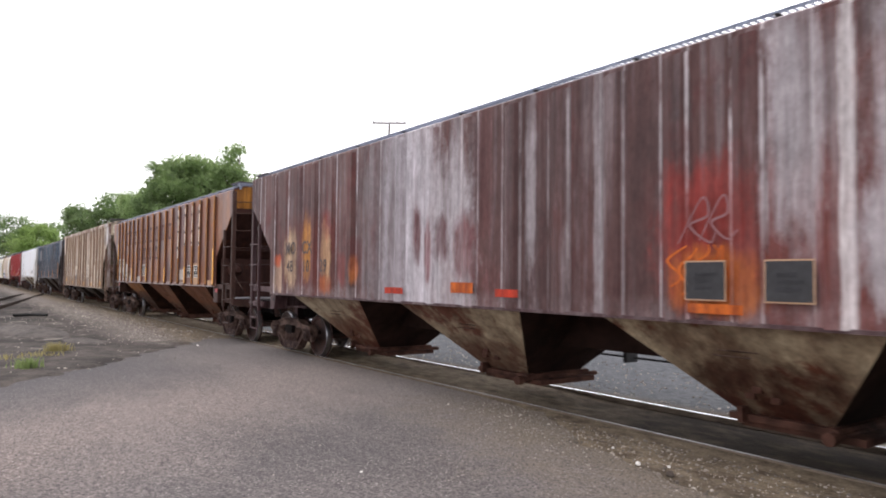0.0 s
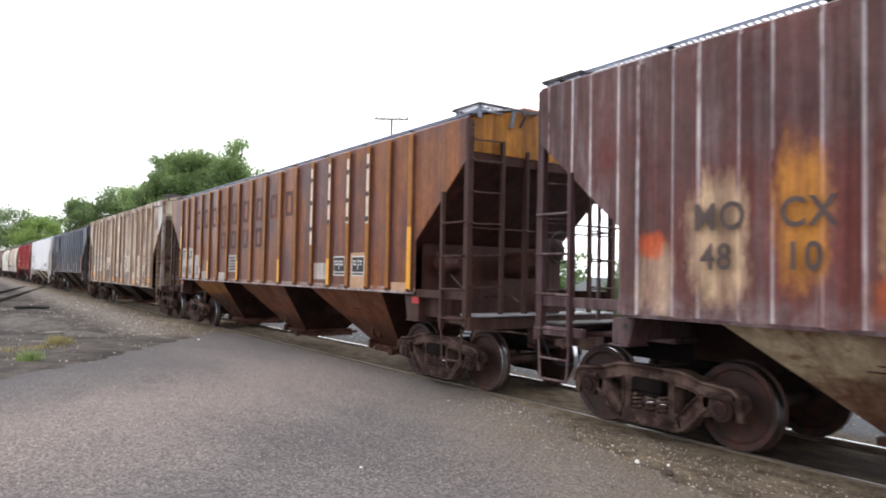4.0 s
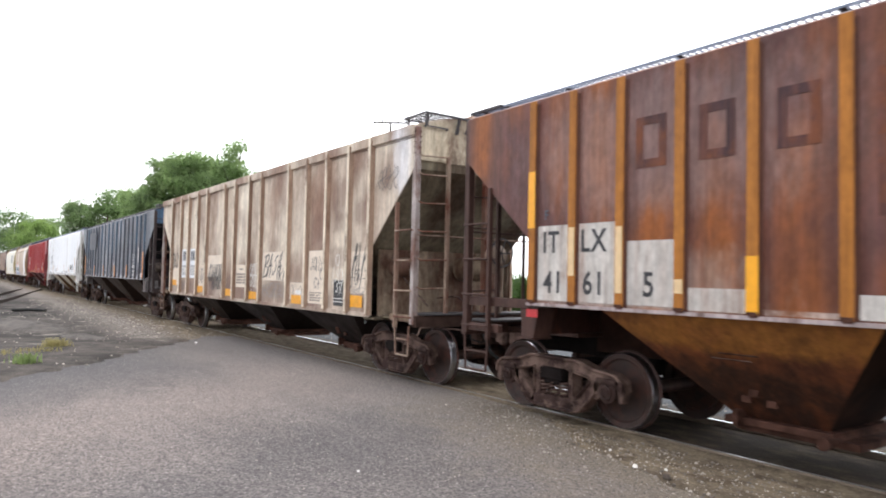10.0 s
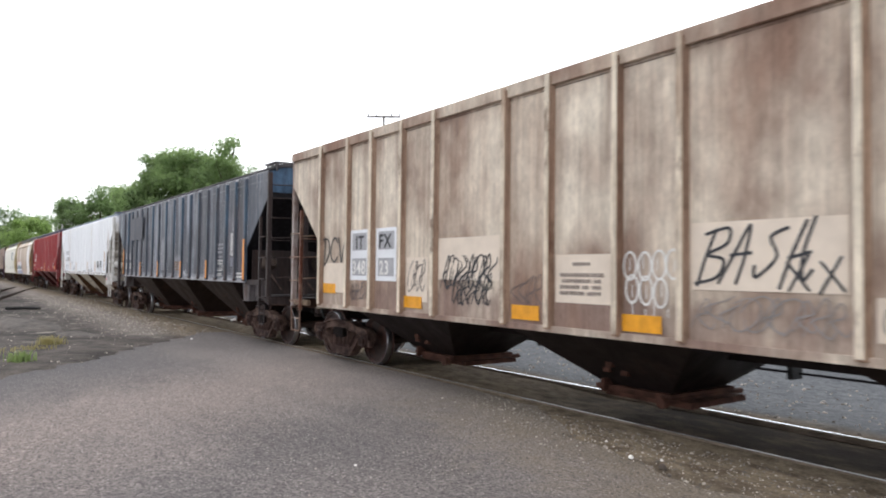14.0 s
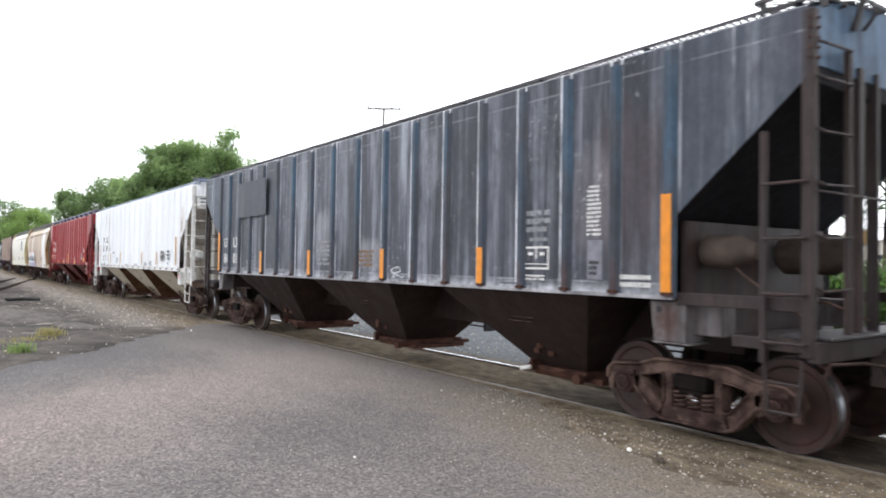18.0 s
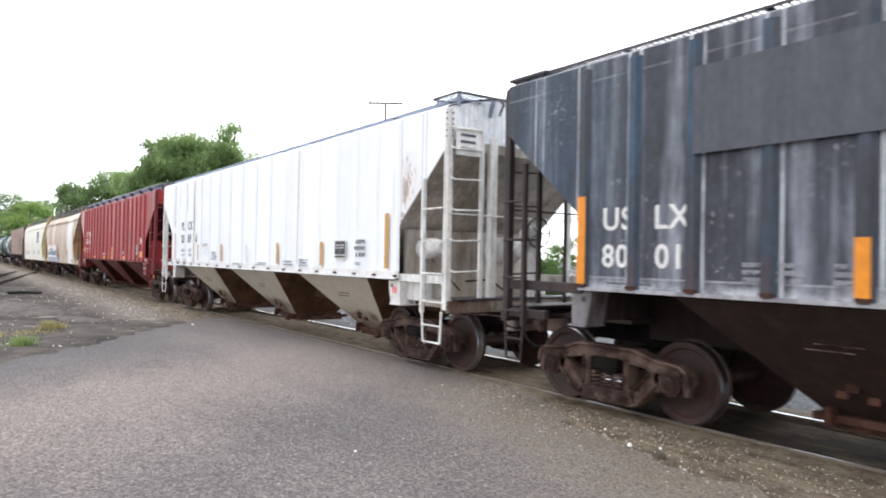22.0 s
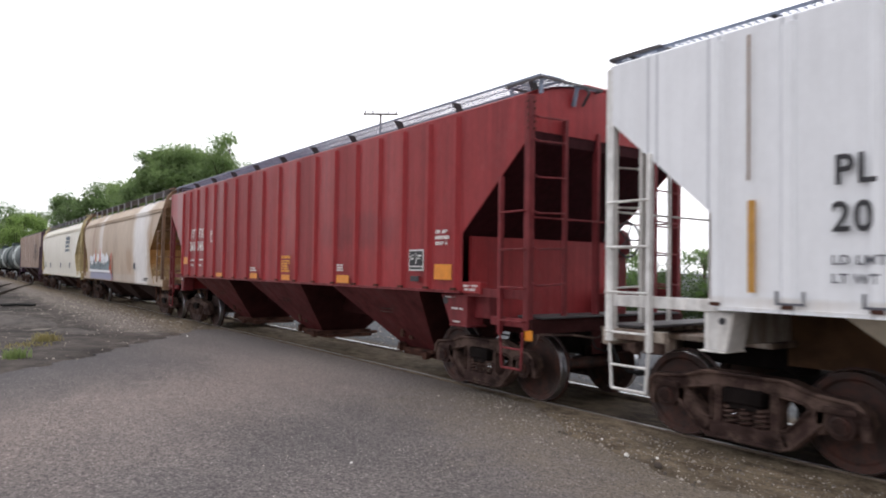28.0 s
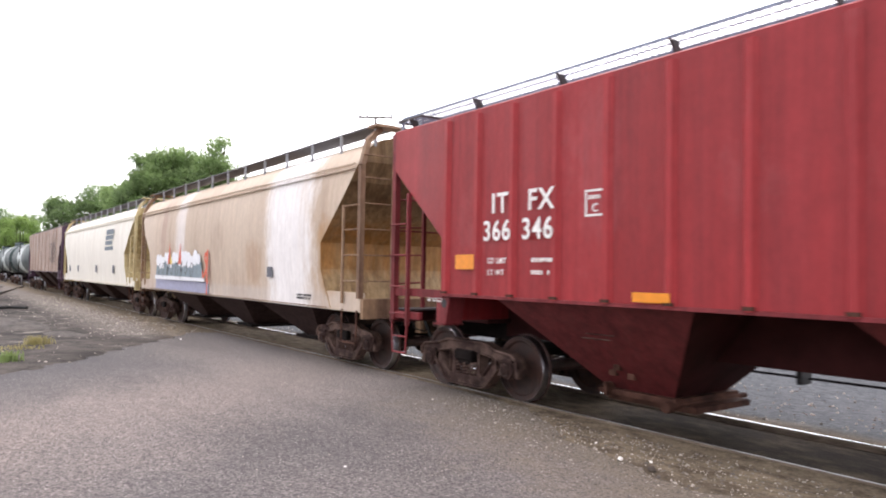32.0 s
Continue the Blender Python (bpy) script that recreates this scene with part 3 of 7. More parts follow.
def hopper(label, q_right, q_left, side, rib, bay, end, frame_mat, ribs, rib_w=0.13, rib_d=0.05, zs=1.46, ze=4.0, walk_mat=DARKGRATE, brake=True, roof_mat=None, chord=None, slope_mat=None, ladder_mat=None, deep=False, board=0.14, bay_end=None, cap=None, cap_half=0.034, web=None, own_ribs=False, tanks=True, zn=3.4, end_posts=((-0.4, 0.03), (-0.12, 0.03)), platform=DARKGRATE, truck_shift=0.0, beam=None, tank_mat=None, plate=(-0.36, -0.28, 0.05, 1.04), front=None, ladder_in=0.54, post_mat=None, hole=0.035, plate_mat=None):
    """A three-bay covered hopper with open slope-sheet ends. q_*: the ends' places along the train."""
    car = new("hopper_car")
    tagged(car, label, "freight car", "cars of the freight train")
    CARS.append((car, (q_right + q_left) / 2))
    xe = (q_left - q_right) / 2
    xs = xe - 1.3
    w = 1.55
    roof_mat, slope_mat, ladder_mat = roof_mat or side, slope_mat or bay, ladder_mat or end
    poly = [(-xs, zs), (xs, zs), (xs, 2.27), (xe, zn), (xe, ze), (-xe, ze), (-xe, zn), (-xs, 2.27)]
    steep, zb_end = (zn - 2.27) / 1.3, zn + 0.13
    for s in (-1, 1):
        part("side_sheet", Geo().prism(poly, w * s, (w - 0.02) * s), side, car)
        part("side_sill", Geo().box(-xs, xs, min(w * s, (w + 0.035) * s), max(w * s, (w + 0.035) * s), zs - (0.024 if not deep else 0.04), zs + (0.014 if not deep else 0.035)), frame_mat if not deep else side, car)
        if chord:
            part("top_chord", Geo().box(-xe, xe, min((w + 0.004) * s, (w + 0.05) * s), max((w + 0.004) * s, (w + 0.05) * s), ze - 0.16, ze + 0.01), chord, car, bevel=0.01)
    roof = [(w * math.cos(math.pi * i / 12), ze + 0.27 * math.sin(math.pi * i / 12) ** 1.6) for i in range(13)]
    roof += [(y * 0.985, z - 0.03) for y, z in roof[::-1]]
    part("roof", Geo().prism(roof, -xe, xe, "x"), roof_mat, car, smooth=True)
    # hatches
    for i in range(4):
        xc = -0.75 * xe + i * 0.5 * xe
        part("hatch_cover", Geo().box(xc - 0.23 * xe, xc + 0.23 * xe, -0.33, 0.33, ze + 0.25, ze + 0.37), roof_mat, car, bevel=0.03)
    # ribs
    zr0 = zs + 0.0
    for s in (-1, 1):
        meshes = {}
        foot = mesh_of("rib_foot", Geo().box(-rib_w * 0.36, rib_w * 0.36, min(0, (rib_d + 0.012) * s), max(0, (rib_d + 0.012) * s), zs + 0.016, zs + 0.05), GATE)
        for x in ribs:
            if s < 0 and not deep and not own_ribs and abs(x) <= xs + 0.02:
                put("rib_foot", foot, car, pose(x, w * s, 0), "rusted foot of the rib")
            key = "r"
            if key not in meshes:
                t = rib_w * 0.28
                pr = [(-rib_w / 2, 0), (-rib_w / 2 + t, -rib_d), (rib_w / 2 - t, -rib_d), (rib_w / 2, 0)]
                meshes[key] = mesh_of("side_rib", Geo().prism([(a, b * -s) for a, b in pr] if s > 0 else pr, zr0, ze - 0.06, "z"), rib)
            if own_ribs and abs(x) <= xs + 0.02:
                me = meshes[key].copy()
                me.transform(pose(x, w * s, 0))
                put("side_rib", me, car)
            elif abs(x) <= xs + 0.02:
                r = put("side_rib", meshes[key], car, pose(x, w * s, 0))
                if cap:
                    yc = (rib_d + 0.004) * s
                    part("rib_flange", Geo().box(-cap_half, cap_half, min(rib_d * s - 0.01 * s, yc), max(rib_d * s - 0.01 * s, yc), zr0 + 0.02, ze - 0.02), cap, r)
    # ends
    for s in (-1, 1):
        X = xe * s
        endp = [(y * 0.985, z) for y, z in roof[:13]] + [(-w * 0.985, zb_end), (w * 0.985, zb_end)]
        part("end_sheet", Geo().prism(endp, X - 0.02 * s, X, "x"), end, car)
        b = ((xe - (zn + 0.02 - zs) / steep) * s, zs - 0.02)
        shape = [(X - 0.01 * s, zb_end + 0.02), (X - 0.025 * s, zn - 0.01), b, (b[0] - 0.05 * s, b[1]), (X - 0.08 * s, zn), (X - 0.06 * s, zb_end + 0.02)]
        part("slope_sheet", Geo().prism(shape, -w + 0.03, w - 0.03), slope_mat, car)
        part("bolster_web", Geo().box(xs * s - 0.03, xs * s + 0.03, -1.4, 1.4, 1.08, 2.24), web or slope_mat, car)
        for sy in (-1, 1):
            sides = sorted((1.5 * sy, 1.2 * sy))
            p0, p1, p2, pz = plate if s > 0 else (-0.14, -0.06, 0.17, 1.04)
            g = Geo().prism([((xs + p0) * s, zs - 0.043), ((xs + p2) * s, zs - 0.043), ((xs + p2) * s, pz), ((xs + p1) * s, pz)], *sides)
            g.box(min((xs + p1) * s, (xs + p2 + 0.04) * s), max((xs + p1) * s, (xs + p2 + 0.04) * s), min(1.17 * sy, 1.53 * sy), max(1.17 * sy, 1.53 * sy), pz - 0.02, pz)
            box = part("bolster_plate", g, plate_mat or (ladder_mat if not deep else slope_mat), car, "tapered plate under the side sill", bevel=0.008)
            if s > 0:
                g = Geo().box(xs + p2 - 0.01, xs + 0.4, min(1.36 * sy, 1.12 * sy), max(1.36 * sy, 1.12 * sy), 1.1, zs - 0.045)
                part("bolster_box", g, plate_mat or (ladder_mat if not deep else slope_mat), box, bevel=0.01)
            part("lightening_hole", Geo().tube(((xs + p0 + 0.12) * s, 1.501 * sy, zs - 0.13), ((xs + p0 + 0.12) * s, 1.505 * sy, zs - 0.13), hole, 12), BLACK, box)
        g = Geo()
        g.box(min((xs - 0.1) * s, X), max((xs - 0.1) * s, X), -0.75, 0.75, 1.02, 1.08)
        g.box(min(X, X + 0.1 * s), max(X, X + 0.1 * s), -1.53, 1.53, 0.98, 1.16)
        g.box(min(X, X + 0.16 * s), max(X, X + 0.16 * s), -0.35, 0.35, 0.68, 1.0)
        part("end_sill", g, front or beam or ladder_mat, car, bevel=0.008)
        for sy in (-1, 1):
            g = Geo().box(min((xs + 0.6) * s, X - 0.004 * s), max((xs + 0.6) * s, X - 0.004 * s), min(1.52 * sy, 1.44 * sy), max(1.52 * sy, 1.44 * sy), 1.05, 1.16)
            part("side_beam", g, beam or ladder_mat, car, bevel=0.008)
        part("crossover_platform", Geo().box(min(X - 0.3 * s, X + 0.14 * s), max(X - 0.3 * s, X + 0.14 * s), -1.4, 1.4, 1.165, 1.195), platform if s > 0 else DARKGRATE, car, bevel=0.006)
        for sy in (-1, 1):
            part("corner_post", Geo().box(X - 0.05, X + 0.05, 1.5 * sy - 0.05, 1.5 * sy + 0.05, 1.02, ze - 0.02), post_mat or ladder_mat, car, bevel=0.008)
            g = Geo()
            xi = X - ladder_in * s
            yo = 1.56 * sy
            g.box(xi - 0.025, xi + 0.025, yo - 0.03, yo + 0.03, 0.95, 2.98)
            ladder = part("side_ladder", g, ladder_mat, car)
            rung = mesh_of("rung", Geo().path([(xi, yo, 0), (xi, yo + 0.035 * sy, 0.0), (X, yo + 0.035 * sy, 0), (X, yo - 0.04 * sy, 0)], 0.014), ladder_mat)
            for z in (1.13, 1.55, 2.03, 2.51):
                put("rung", rung, ladder, pose(0, 0, z))
            g = Geo().path([(xi, yo, 1.0), (xi + 0.04 * s, yo, 0.53), (X - 0.06 * s, yo, 0.53), (X - 0.03 * s, yo, 1.0)], 0.016)
            g.tube((xi + 0.03 * s, yo, 0.78), (X - 0.04 * s, yo, 0.78), 0.014)
            part("stirrup_step", g, ladder_mat, car)
            g = Geo()
            xo, yi = X + 0.05 * s, 0.92 * sy
            g.box(xo - 0.025, xo + 0.025, yi - 0.03, yi + 0.03, 1.16, 3.72)
            ladder = part("end_ladder", g, ladder_mat, car)
            rung = mesh_of("rung", Geo().path([(xo - 0.02 * s, yi, 0), (xo + 0.05 * s, yi + 0.04 * sy, 0), (xo + 0.05 * s, 1.44 * sy, -0.02), (xo - 0.03 * s, 1.5 * sy, 0.03)], 0.013), ladder_mat)
            for z in (1.6, 2.05, 2.5, 2.95, 3.4, 3.7):
                put("rung", rung, ladder, pose(0, 0, z))
            if s < 0:
                part("end_post", Geo().box(X - 0.07, X - 0.03, 0.42 * sy - 0.025, 0.42 * sy + 0.025, 1.1, zb_end + 0.04), ladder_mat, car, bevel=0.008)
        for yp, half in end_posts if s > 0 else ():
            part("end_post", Geo().box(X - 0.07, X + 0.03, yp - half, yp + half, 1.1, zb_end + 0.1), ladder_mat, car, bevel=0.008)
        if s > 0:
            g = Geo()
            for i in range(5):
                z = ze - 0.1 - 0.085 * i
                g.tube((X + 0.02, -1.54, z), (X + 0.02, -1.565, z), 0.013, 6).tube((X + 0.04, -1.47, z), (X + 0.066, -1.47, z), 0.013, 6)
            part("post_bolts", g, GATE, car)["kind"] = "stuff"
        g = Geo()
        g.tube((X + 0.06 * s, -1.5, 2.43), (X + 0.06 * s, 1.5, 2.43), 0.013)
        part("end_handrail", g, ladder_mat, car)
        for yc, r, x0, x1 in ((-1.1, 0.17, 0.06, 0.62), (0.3, 0.22, 0.1, 0.9)) if s > 0 and tanks else ():
            g = Geo().turned([(0, x0 * s), (r * 0.8, x0 * s), (r, (x0 + 0.05) * s), (r, (x1 - 0.2) * s), (r * 0.45, x1 * s), (0, x1 * s)], 16, "x", (xs * s, yc, 1.93))
            part("air_reservoir", g, tank_mat or web or slope_mat, car, "dirty brake air reservoir", smooth=True)
        if s > 0 and tanks:
            part("brake_rod", Geo().path([((xs + 0.1) * s, -1.2, 2.1), ((xs + 0.5) * s, -1.15, 1.7), ((xs + 1.1) * s, -1.1, 1.3)], 0.012), STEEL, car)
        if s > 0 and tanks:
            part("brake_lever", Geo().path([((xs + 0.2) * s, -0.3, 1.4), ((xs + 0.9) * s, -0.35, 1.45), (X, -0.4, 1.3)], 0.016), STEEL, car)
        near = -s
        g = Geo().path([(X + 0.13 * s, 1.5 * near, 0.86), (X + 0.15 * s, 1.46 * near, 0.98), (X + 0.16 * s, 0.85 * near, 0.95), (X + 0.2 * s, 0.5 * near, 0.9), (X + 0.32 * s, 0.12 * near, 1.0)], 0.014)
        part("uncoupling_lever", g, STEEL, car, "rusty uncoupling rod")
        part("center_stub", Geo().box(min(xs * s, X + 0.1 * s), max(xs * s, X + 0.1 * s), -0.2, 0.2, 0.75, 1.02), GRIMY, car)
        for sy in () if deep else (-1, 1):
            part("end_side_bar", Geo().box(min(xs * s, X), max(xs * s, X), 1.49 * sy - 0.03, 1.49 * sy + 0.03, 1.4, 1.52), ladder_mat, car, bevel=0.006)
    if brake:
        X = xe + 0.16
        g = Geo()
        g.turned([(0.235 + 0.014 * math.cos(a), 0.014 * math.sin(a)) for a in [i * math.pi / 3 for i in range(7)]], 24, "x", (X + 0.12, 0.05, 2.2))
        for i in range(5):
            a = 2 * math.pi * i / 5
            g.tube((X + 0.1, 0.05, 2.2), (X + 0.12, 0.05 + 0.23 * math.cos(a), 2.2 + 0.23 * math.sin(a)), 0.011, 5)
        b = part("brake_housing", Geo().turned([(0, -0.16), (0.16, -0.16), (0.19, -0.1), (0.19, 0.02), (0.1, 0.06), (0, 0.06)], 14, "x", (X, 0.05, 2.15)).box(X - 0.12, X, -0.06, 0.16, 1.2, 2.1), ladder_mat, car, smooth=True)
        part("brake_wheel", g, BLACK, b, "black iron hand brake wheel")
    # flat filler added for the ridged floor; blocks light to darken the underside
    part("belly_filler", Geo().box(-xs + 0.05, xs - 0.05, -1.5, 1.5, zs - 0.008, zs - 0.002), GRIMY, car)
    # bays
    for i, xc in enumerate((-0.525 * xe, 0.0, 0.525 * xe)):
        lt, lb, zt, zb = 1.46, 0.46, zs - 0.01, 0.36
        wt, wb = (1.5, 0.52) if not deep else (1.36, 0.52)
        lean = 0.1
        lo = [(xc - lb + lean, -wb, zb), (xc + lb + lean, -wb, zb), (xc + lb + lean, wb, zb), (xc - lb + lean, wb, zb)]
        hi = [(xc - lt, -wt, zt), (xc + lt, -wt, zt), (xc + lt, wt, zt), (xc - lt, wt, zt)]
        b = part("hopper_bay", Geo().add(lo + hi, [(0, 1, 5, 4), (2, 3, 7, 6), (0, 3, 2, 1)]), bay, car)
        # bay_end puts shade into the plate colour; on the white car it is dirt
        part("slope_plate", Geo().add([lo[1], lo[2], hi[2], hi[1]], [(0, 1, 2, 3)]), bay_end or bay, b, "dark sloping end plate")
        part("slope_plate", Geo().add([lo[3], lo[0], hi[0], hi[3]], [(0, 1, 2, 3)]), bay_end or bay, b, "dark sloping end plate")
        for sy in (-1, 1):
            g = Geo()
            for dx, z in ((-0.14, 0.6), (0.12, 0.58), (-0.02, 0.68)):
                yb = (wb + (wt - wb) * (z - zb) / (zt - zb)) * sy
                g.box(xc + dx - 0.05, xc + dx + 0.05, yb - 0.03, yb + 0.03, z - 0.035, z + 0.035)
            part("gate_lock", g, GATE, b)["kind"] = "stuff"
            for k, z in enumerate((1.02, 1.08)):
                yb = (wb + (wt - wb) * (z - zb) / (zt - zb) + 0.006) * sy
                part("weld_bead", Geo().tube((xc - 0.3 + 0.1 * k, yb, z), (xc + 0.12 + 0.1 * k, yb, z), 0.007, 5), STEEL, b)
        g = Geo()
        xc += lean
        g.box(xc - lb - 0.1, xc + lb + 0.1, -wb - 0.12, wb + 0.12, zb - 0.05, zb + 0.02)
        g.box(xc - lb - 0.02, xc + lb + 0.3, -wb - 0.03, wb + 0.03, zb - 0.12, zb - 0.05)
        g.tube((xc + 0.55, -wb - 0.28, zb - 0.05), (xc + 0.55, wb + 0.28, zb - 0.05), 0.035, 8)
        g.tube((xc + 0.55, -wb - 0.3, zb - 0.05), (xc + 0.55, -wb - 0.2, zb - 0.05), 0.065, 10)
        g.box(xc - 0.42, xc - 0.36, -wb - 0.2, -wb, zb - 0.06, zb + 0.1)
        part("outlet_gate", g, GATE, b)
    top_z = max(1.3, zs - 0.009)
    g = Geo()
    g.prism([(-0.28, 0.82), (-0.22, 0.82), (-0.22, 1.24), (0.22, 1.24), (0.22, 0.82), (0.28, 0.82), (0.28, top_z), (-0.28, top_z)], -xs, xs, "x")
    # shares the bay_end colour, so the sill carries the same painted shade
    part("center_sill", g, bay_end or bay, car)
    g = Geo()
    g.tube((-0.8 * xe, 0.62, 0.72), (0.8 * xe, 0.62, 0.72), 0.022, 6).tube((-0.75 * xe, 0.75, 0.62), (0.75 * xe, 0.75, 0.62), 0.016, 6)
    for k in range(9):
        x = (-0.7 + 0.175 * k) * xe
        g.box(x - 0.03, x + 0.03, 0.56, 0.8, 0.56, 0.95)
    part("brake_pipe", g, BLACK, car)
    # running boards
    for sy in (-1, 1):
        g = Geo()
        z = ze + board
        grating(g, -xe - 0.05, xe + 0.05, min(0.95 * sy, 1.38 * sy), max(0.95 * sy, 1.38 * sy), z, 0.075 if board < 0.2 else 0.09, 0.022 if board < 0.2 else 0.012)
        for s in (-1, 1):
            e = Geo()
            xa, xb, ya, yb, zz = min((xe - 0.55) * s, (xe + 0.12) * s), max((xe - 0.55) * s, (xe + 0.12) * s), min(0.3 * sy, 1.42 * sy), max(0.3 * sy, 1.42 * sy), ze + (0.22 if s > 0 else min(board, 0.22))
            for i in range(7):
                e.box(xa + (xb - xa) * i / 6 - 0.004, xa + (xb - xa) * i / 6 + 0.004, ya, yb, zz - 0.006, zz)
            for i in range(20):
                c0 = ya - (xb - xa) + (yb - ya + xb - xa) * (i + 0.5) / 20
                u0, u1 = max(0.0, ya - c0), min(xb - xa, yb - c0)
                if u1 > u0 + 0.02:
                    e.tube((xa + u0, c0 + u0, zz - 0.004), (xa + u1, c0 + u1, zz - 0.004), 0.0065, 4)
            rimmed = Geo()
            for xx in (xa, xb):
                rimmed.box(xx - 0.01, xx + 0.01, ya, yb, zz - 0.03, zz + 0.004)
            for yy in (ya, yb):
                rimmed.box(xa, xb, yy - 0.01, yy + 0.01, zz - 0.03, zz + 0.004)
            rimmed.path([((xe + 0.1) * s, 0.62 * sy, zz), ((xe + 0.16) * s, 0.6 * sy, ze + 0.12), ((xe + 0.03) * s, 0.58 * sy, ze - 0.02)], 0.018)
            part("end_board_frame", rimmed, DARKGRATE, car)
            for px in ((xe - 0.5) * s, (xe + 0.05) * s):
                e.box(px - 0.02, px + 0.02, 1.36 * sy - 0.02, 1.36 * sy + 0.02, ze + 0.02, zz)
            e.tube(((xe + 0.1) * s, 0.75 * sy, zz), ((xe + 0.02) * s, 0.75 * sy, ze - 0.05), 0.03, 6)
            part("end_running_board", e, walk_mat, car)["kind"] = "stuff"
        part("running_board", g, walk_mat, car)["kind"] = "stuff"
        g = Geo()
        half = 0.03 if board < 0.2 else 0.014
        for k in range(11):
            x = (-0.98 + 0.196 * k) * xe
            g.prism([(1.4 * sy, z - 0.03), (1.26 * sy, z - 0.03), (1.16 * sy, ze + 0.09), (1.28 * sy, ze + 0.07)], x - half, x + half, "x")
        part("board_bracket", g, BLACK, car)["kind"] = "stuff"
    tr = xe - 1.28
    for s in (-1, 1):
        add_truck(car, tr * s + (truck_shift if s > 0 else 0.0))
    add_ends(car, xe + 0.12)
    return car


CARS = []
RIBS17 = [s * x for s in (-1, 1) for x in (0.46, 1.38, 2.25, 3.08, 3.88, 4.65, 5.4, 6.1, 6.78)]
Y_SHEET = -1.554
Y_RIB = -1.604
# one mesh per reflector and stencil is added below each car


def car_a():
    red, orange, buff = srgb(158, 52, 44), srgb(206, 118, 52), srgb(178, 128, 84)
    pale, ash = srgb(196, 190, 194), srgb(150, 144, 148)
    plum = srgb(96, 40, 42)
    mark_patches = ((-5.0, 2.25, 1.4, 0.8, srgb(116, 50, 40), 0.5), (-5.74, 2.1, 0.3, 0.62, srgb(214, 184, 150), 1.0), (-4.95, 2.35, 0.24, 0.6, srgb(206, 140, 62), 1.0), (-4.05, 2.15, 0.24, 0.62, srgb(212, 168, 124), 1.0), (-4.05, 2.75, 0.22, 0.3, red, 0.5), (-4.1, 1.62, 0.3, 0.18, srgb(196, 100, 46), 0.7), (-6.45, 1.75, 0.2, 0.35, srgb(214, 184, 156), 0.7), (-6.5, 2.1, 0.16, 0.14, srgb(208, 96, 52), 0.8), (-3.45, 1.9, 0.14, 0.3, red, 0.5), (-5.2, 3.5, 0.5, 0.5, srgb(78, 44, 46), 0.5))
    worn_panels = ((-2.2, 2.9, 0.4, 1.8, ash, 0.5), (-1.45, 2.7, 0.5, 2.4, srgb(176, 170, 176), 0.8), (-0.75, 2.6, 0.5, 2.4, srgb(216, 211, 217), 0.85), (0.1, 2.2, 0.5, 1.4, srgb(200, 194, 198), 0.75), (2.3, 2.7, 1.5, 2.4, srgb(82, 58, 57), 0.7), (1.72, 3.1, 0.1, 1.3, pale, 0.5), (2.85, 2.9, 0.08, 1.8, pale, 0.5))
    red_end = ((4.2, 2.2, 0.55, 0.7, red, 0.75), (4.3, 1.75, 0.5, 0.3, orange, 0.75), (-0.88, 2.4, 0.12, 0.45, plum, 0.9), (-0.2, 2.35, 0.14, 0.35, plum, 0.8), (5.4, 2.0, 0.9, 0.9, srgb(124, 56, 48), 0.5), (5.05, 3.2, 0.26, 1.1, pale, 0.8), (5.5, 2.7, 0.06, 1.7, srgb(222, 216, 216), 0.9), (5.85, 2.1, 0.3, 0.5, pale, 0.8), (5.78, 3.3, 0.22, 0.5, srgb(132, 70, 60), 0.6), (6.6, 3.2, 0.8, 1.3, pale, 0.8), (6.4, 1.8, 0.35, 0.35, pale, 0.8), (5.9, 3.0, 0.25, 1.2, pale, 0.6), (-2.92, 1.9, 0.13, 0.26, orange, 0.9), (-2.92, 2.2, 0.25, 0.3, plum, 0.7), (0.35, 2.2, 0.3, 0.5, srgb(120, 66, 66), 0.8), (-0.55, 2.15, 0.12, 0.5, srgb(128, 40, 42), 0.9), (0.75, 3.2, 0.16, 0.9, srgb(90, 50, 50), 0.7))
    side = paint("weathered_maroon_steel", srgb(112, 80, 77), pale, 0.55, 0.7, 0.7, srgb(104, 50, 48), 0.52, 0.66, 0.65, 3.1, 0.5, 1.45, 0.4,
                 mark_patches + worn_panels + red_end, 0.845, 0.3, srgb(214, 206, 208), 0.9, (0.265, 0.28, 0.305, 0.32), 0.2, edge_gate=(0.36, 0.5), blotch=srgb(72, 54, 54), blotch_max=0.5)
    bay = paint("rusty_grey_bay_paint", srgb(182, 166, 140), srgb(92, 64, 50), 0.45, 0.62, 0.8, srgb(100, 56, 42), 0.5, 0.58, 0.95, 9.0, 0.55, 1.0, 0.35, ((-4.3, 0.62, 1.0, 0.35, srgb(96, 50, 34), 0.85), (0.0, 0.6, 0.9, 0.3, srgb(84, 46, 36), 0.85), (4.3, 0.62, 1.0, 0.35, srgb(70, 40, 32), 0.9)))
    end = paint("maroon_end_paint", srgb(82, 60, 62), srgb(150, 135, 135), seed=5.0)
    # bay ends: rust colour lowered to paint in the shade between bays
    car = hopper("weathered maroon covered hopper car with pale streaks and sprayed patches", -0.05, 16.35, side, side, bay, end, end, RIBS17, 0.34, 0.05, 1.37, 4.08, GALV, False, board=0.14, own_ribs=True, slope_mat=end, bay_end=plain("rusty_shaded_bay_end", srgb(50, 35, 31), 0.85, 0, 0.4, 3, 0.004, srgb(36, 27, 25)))
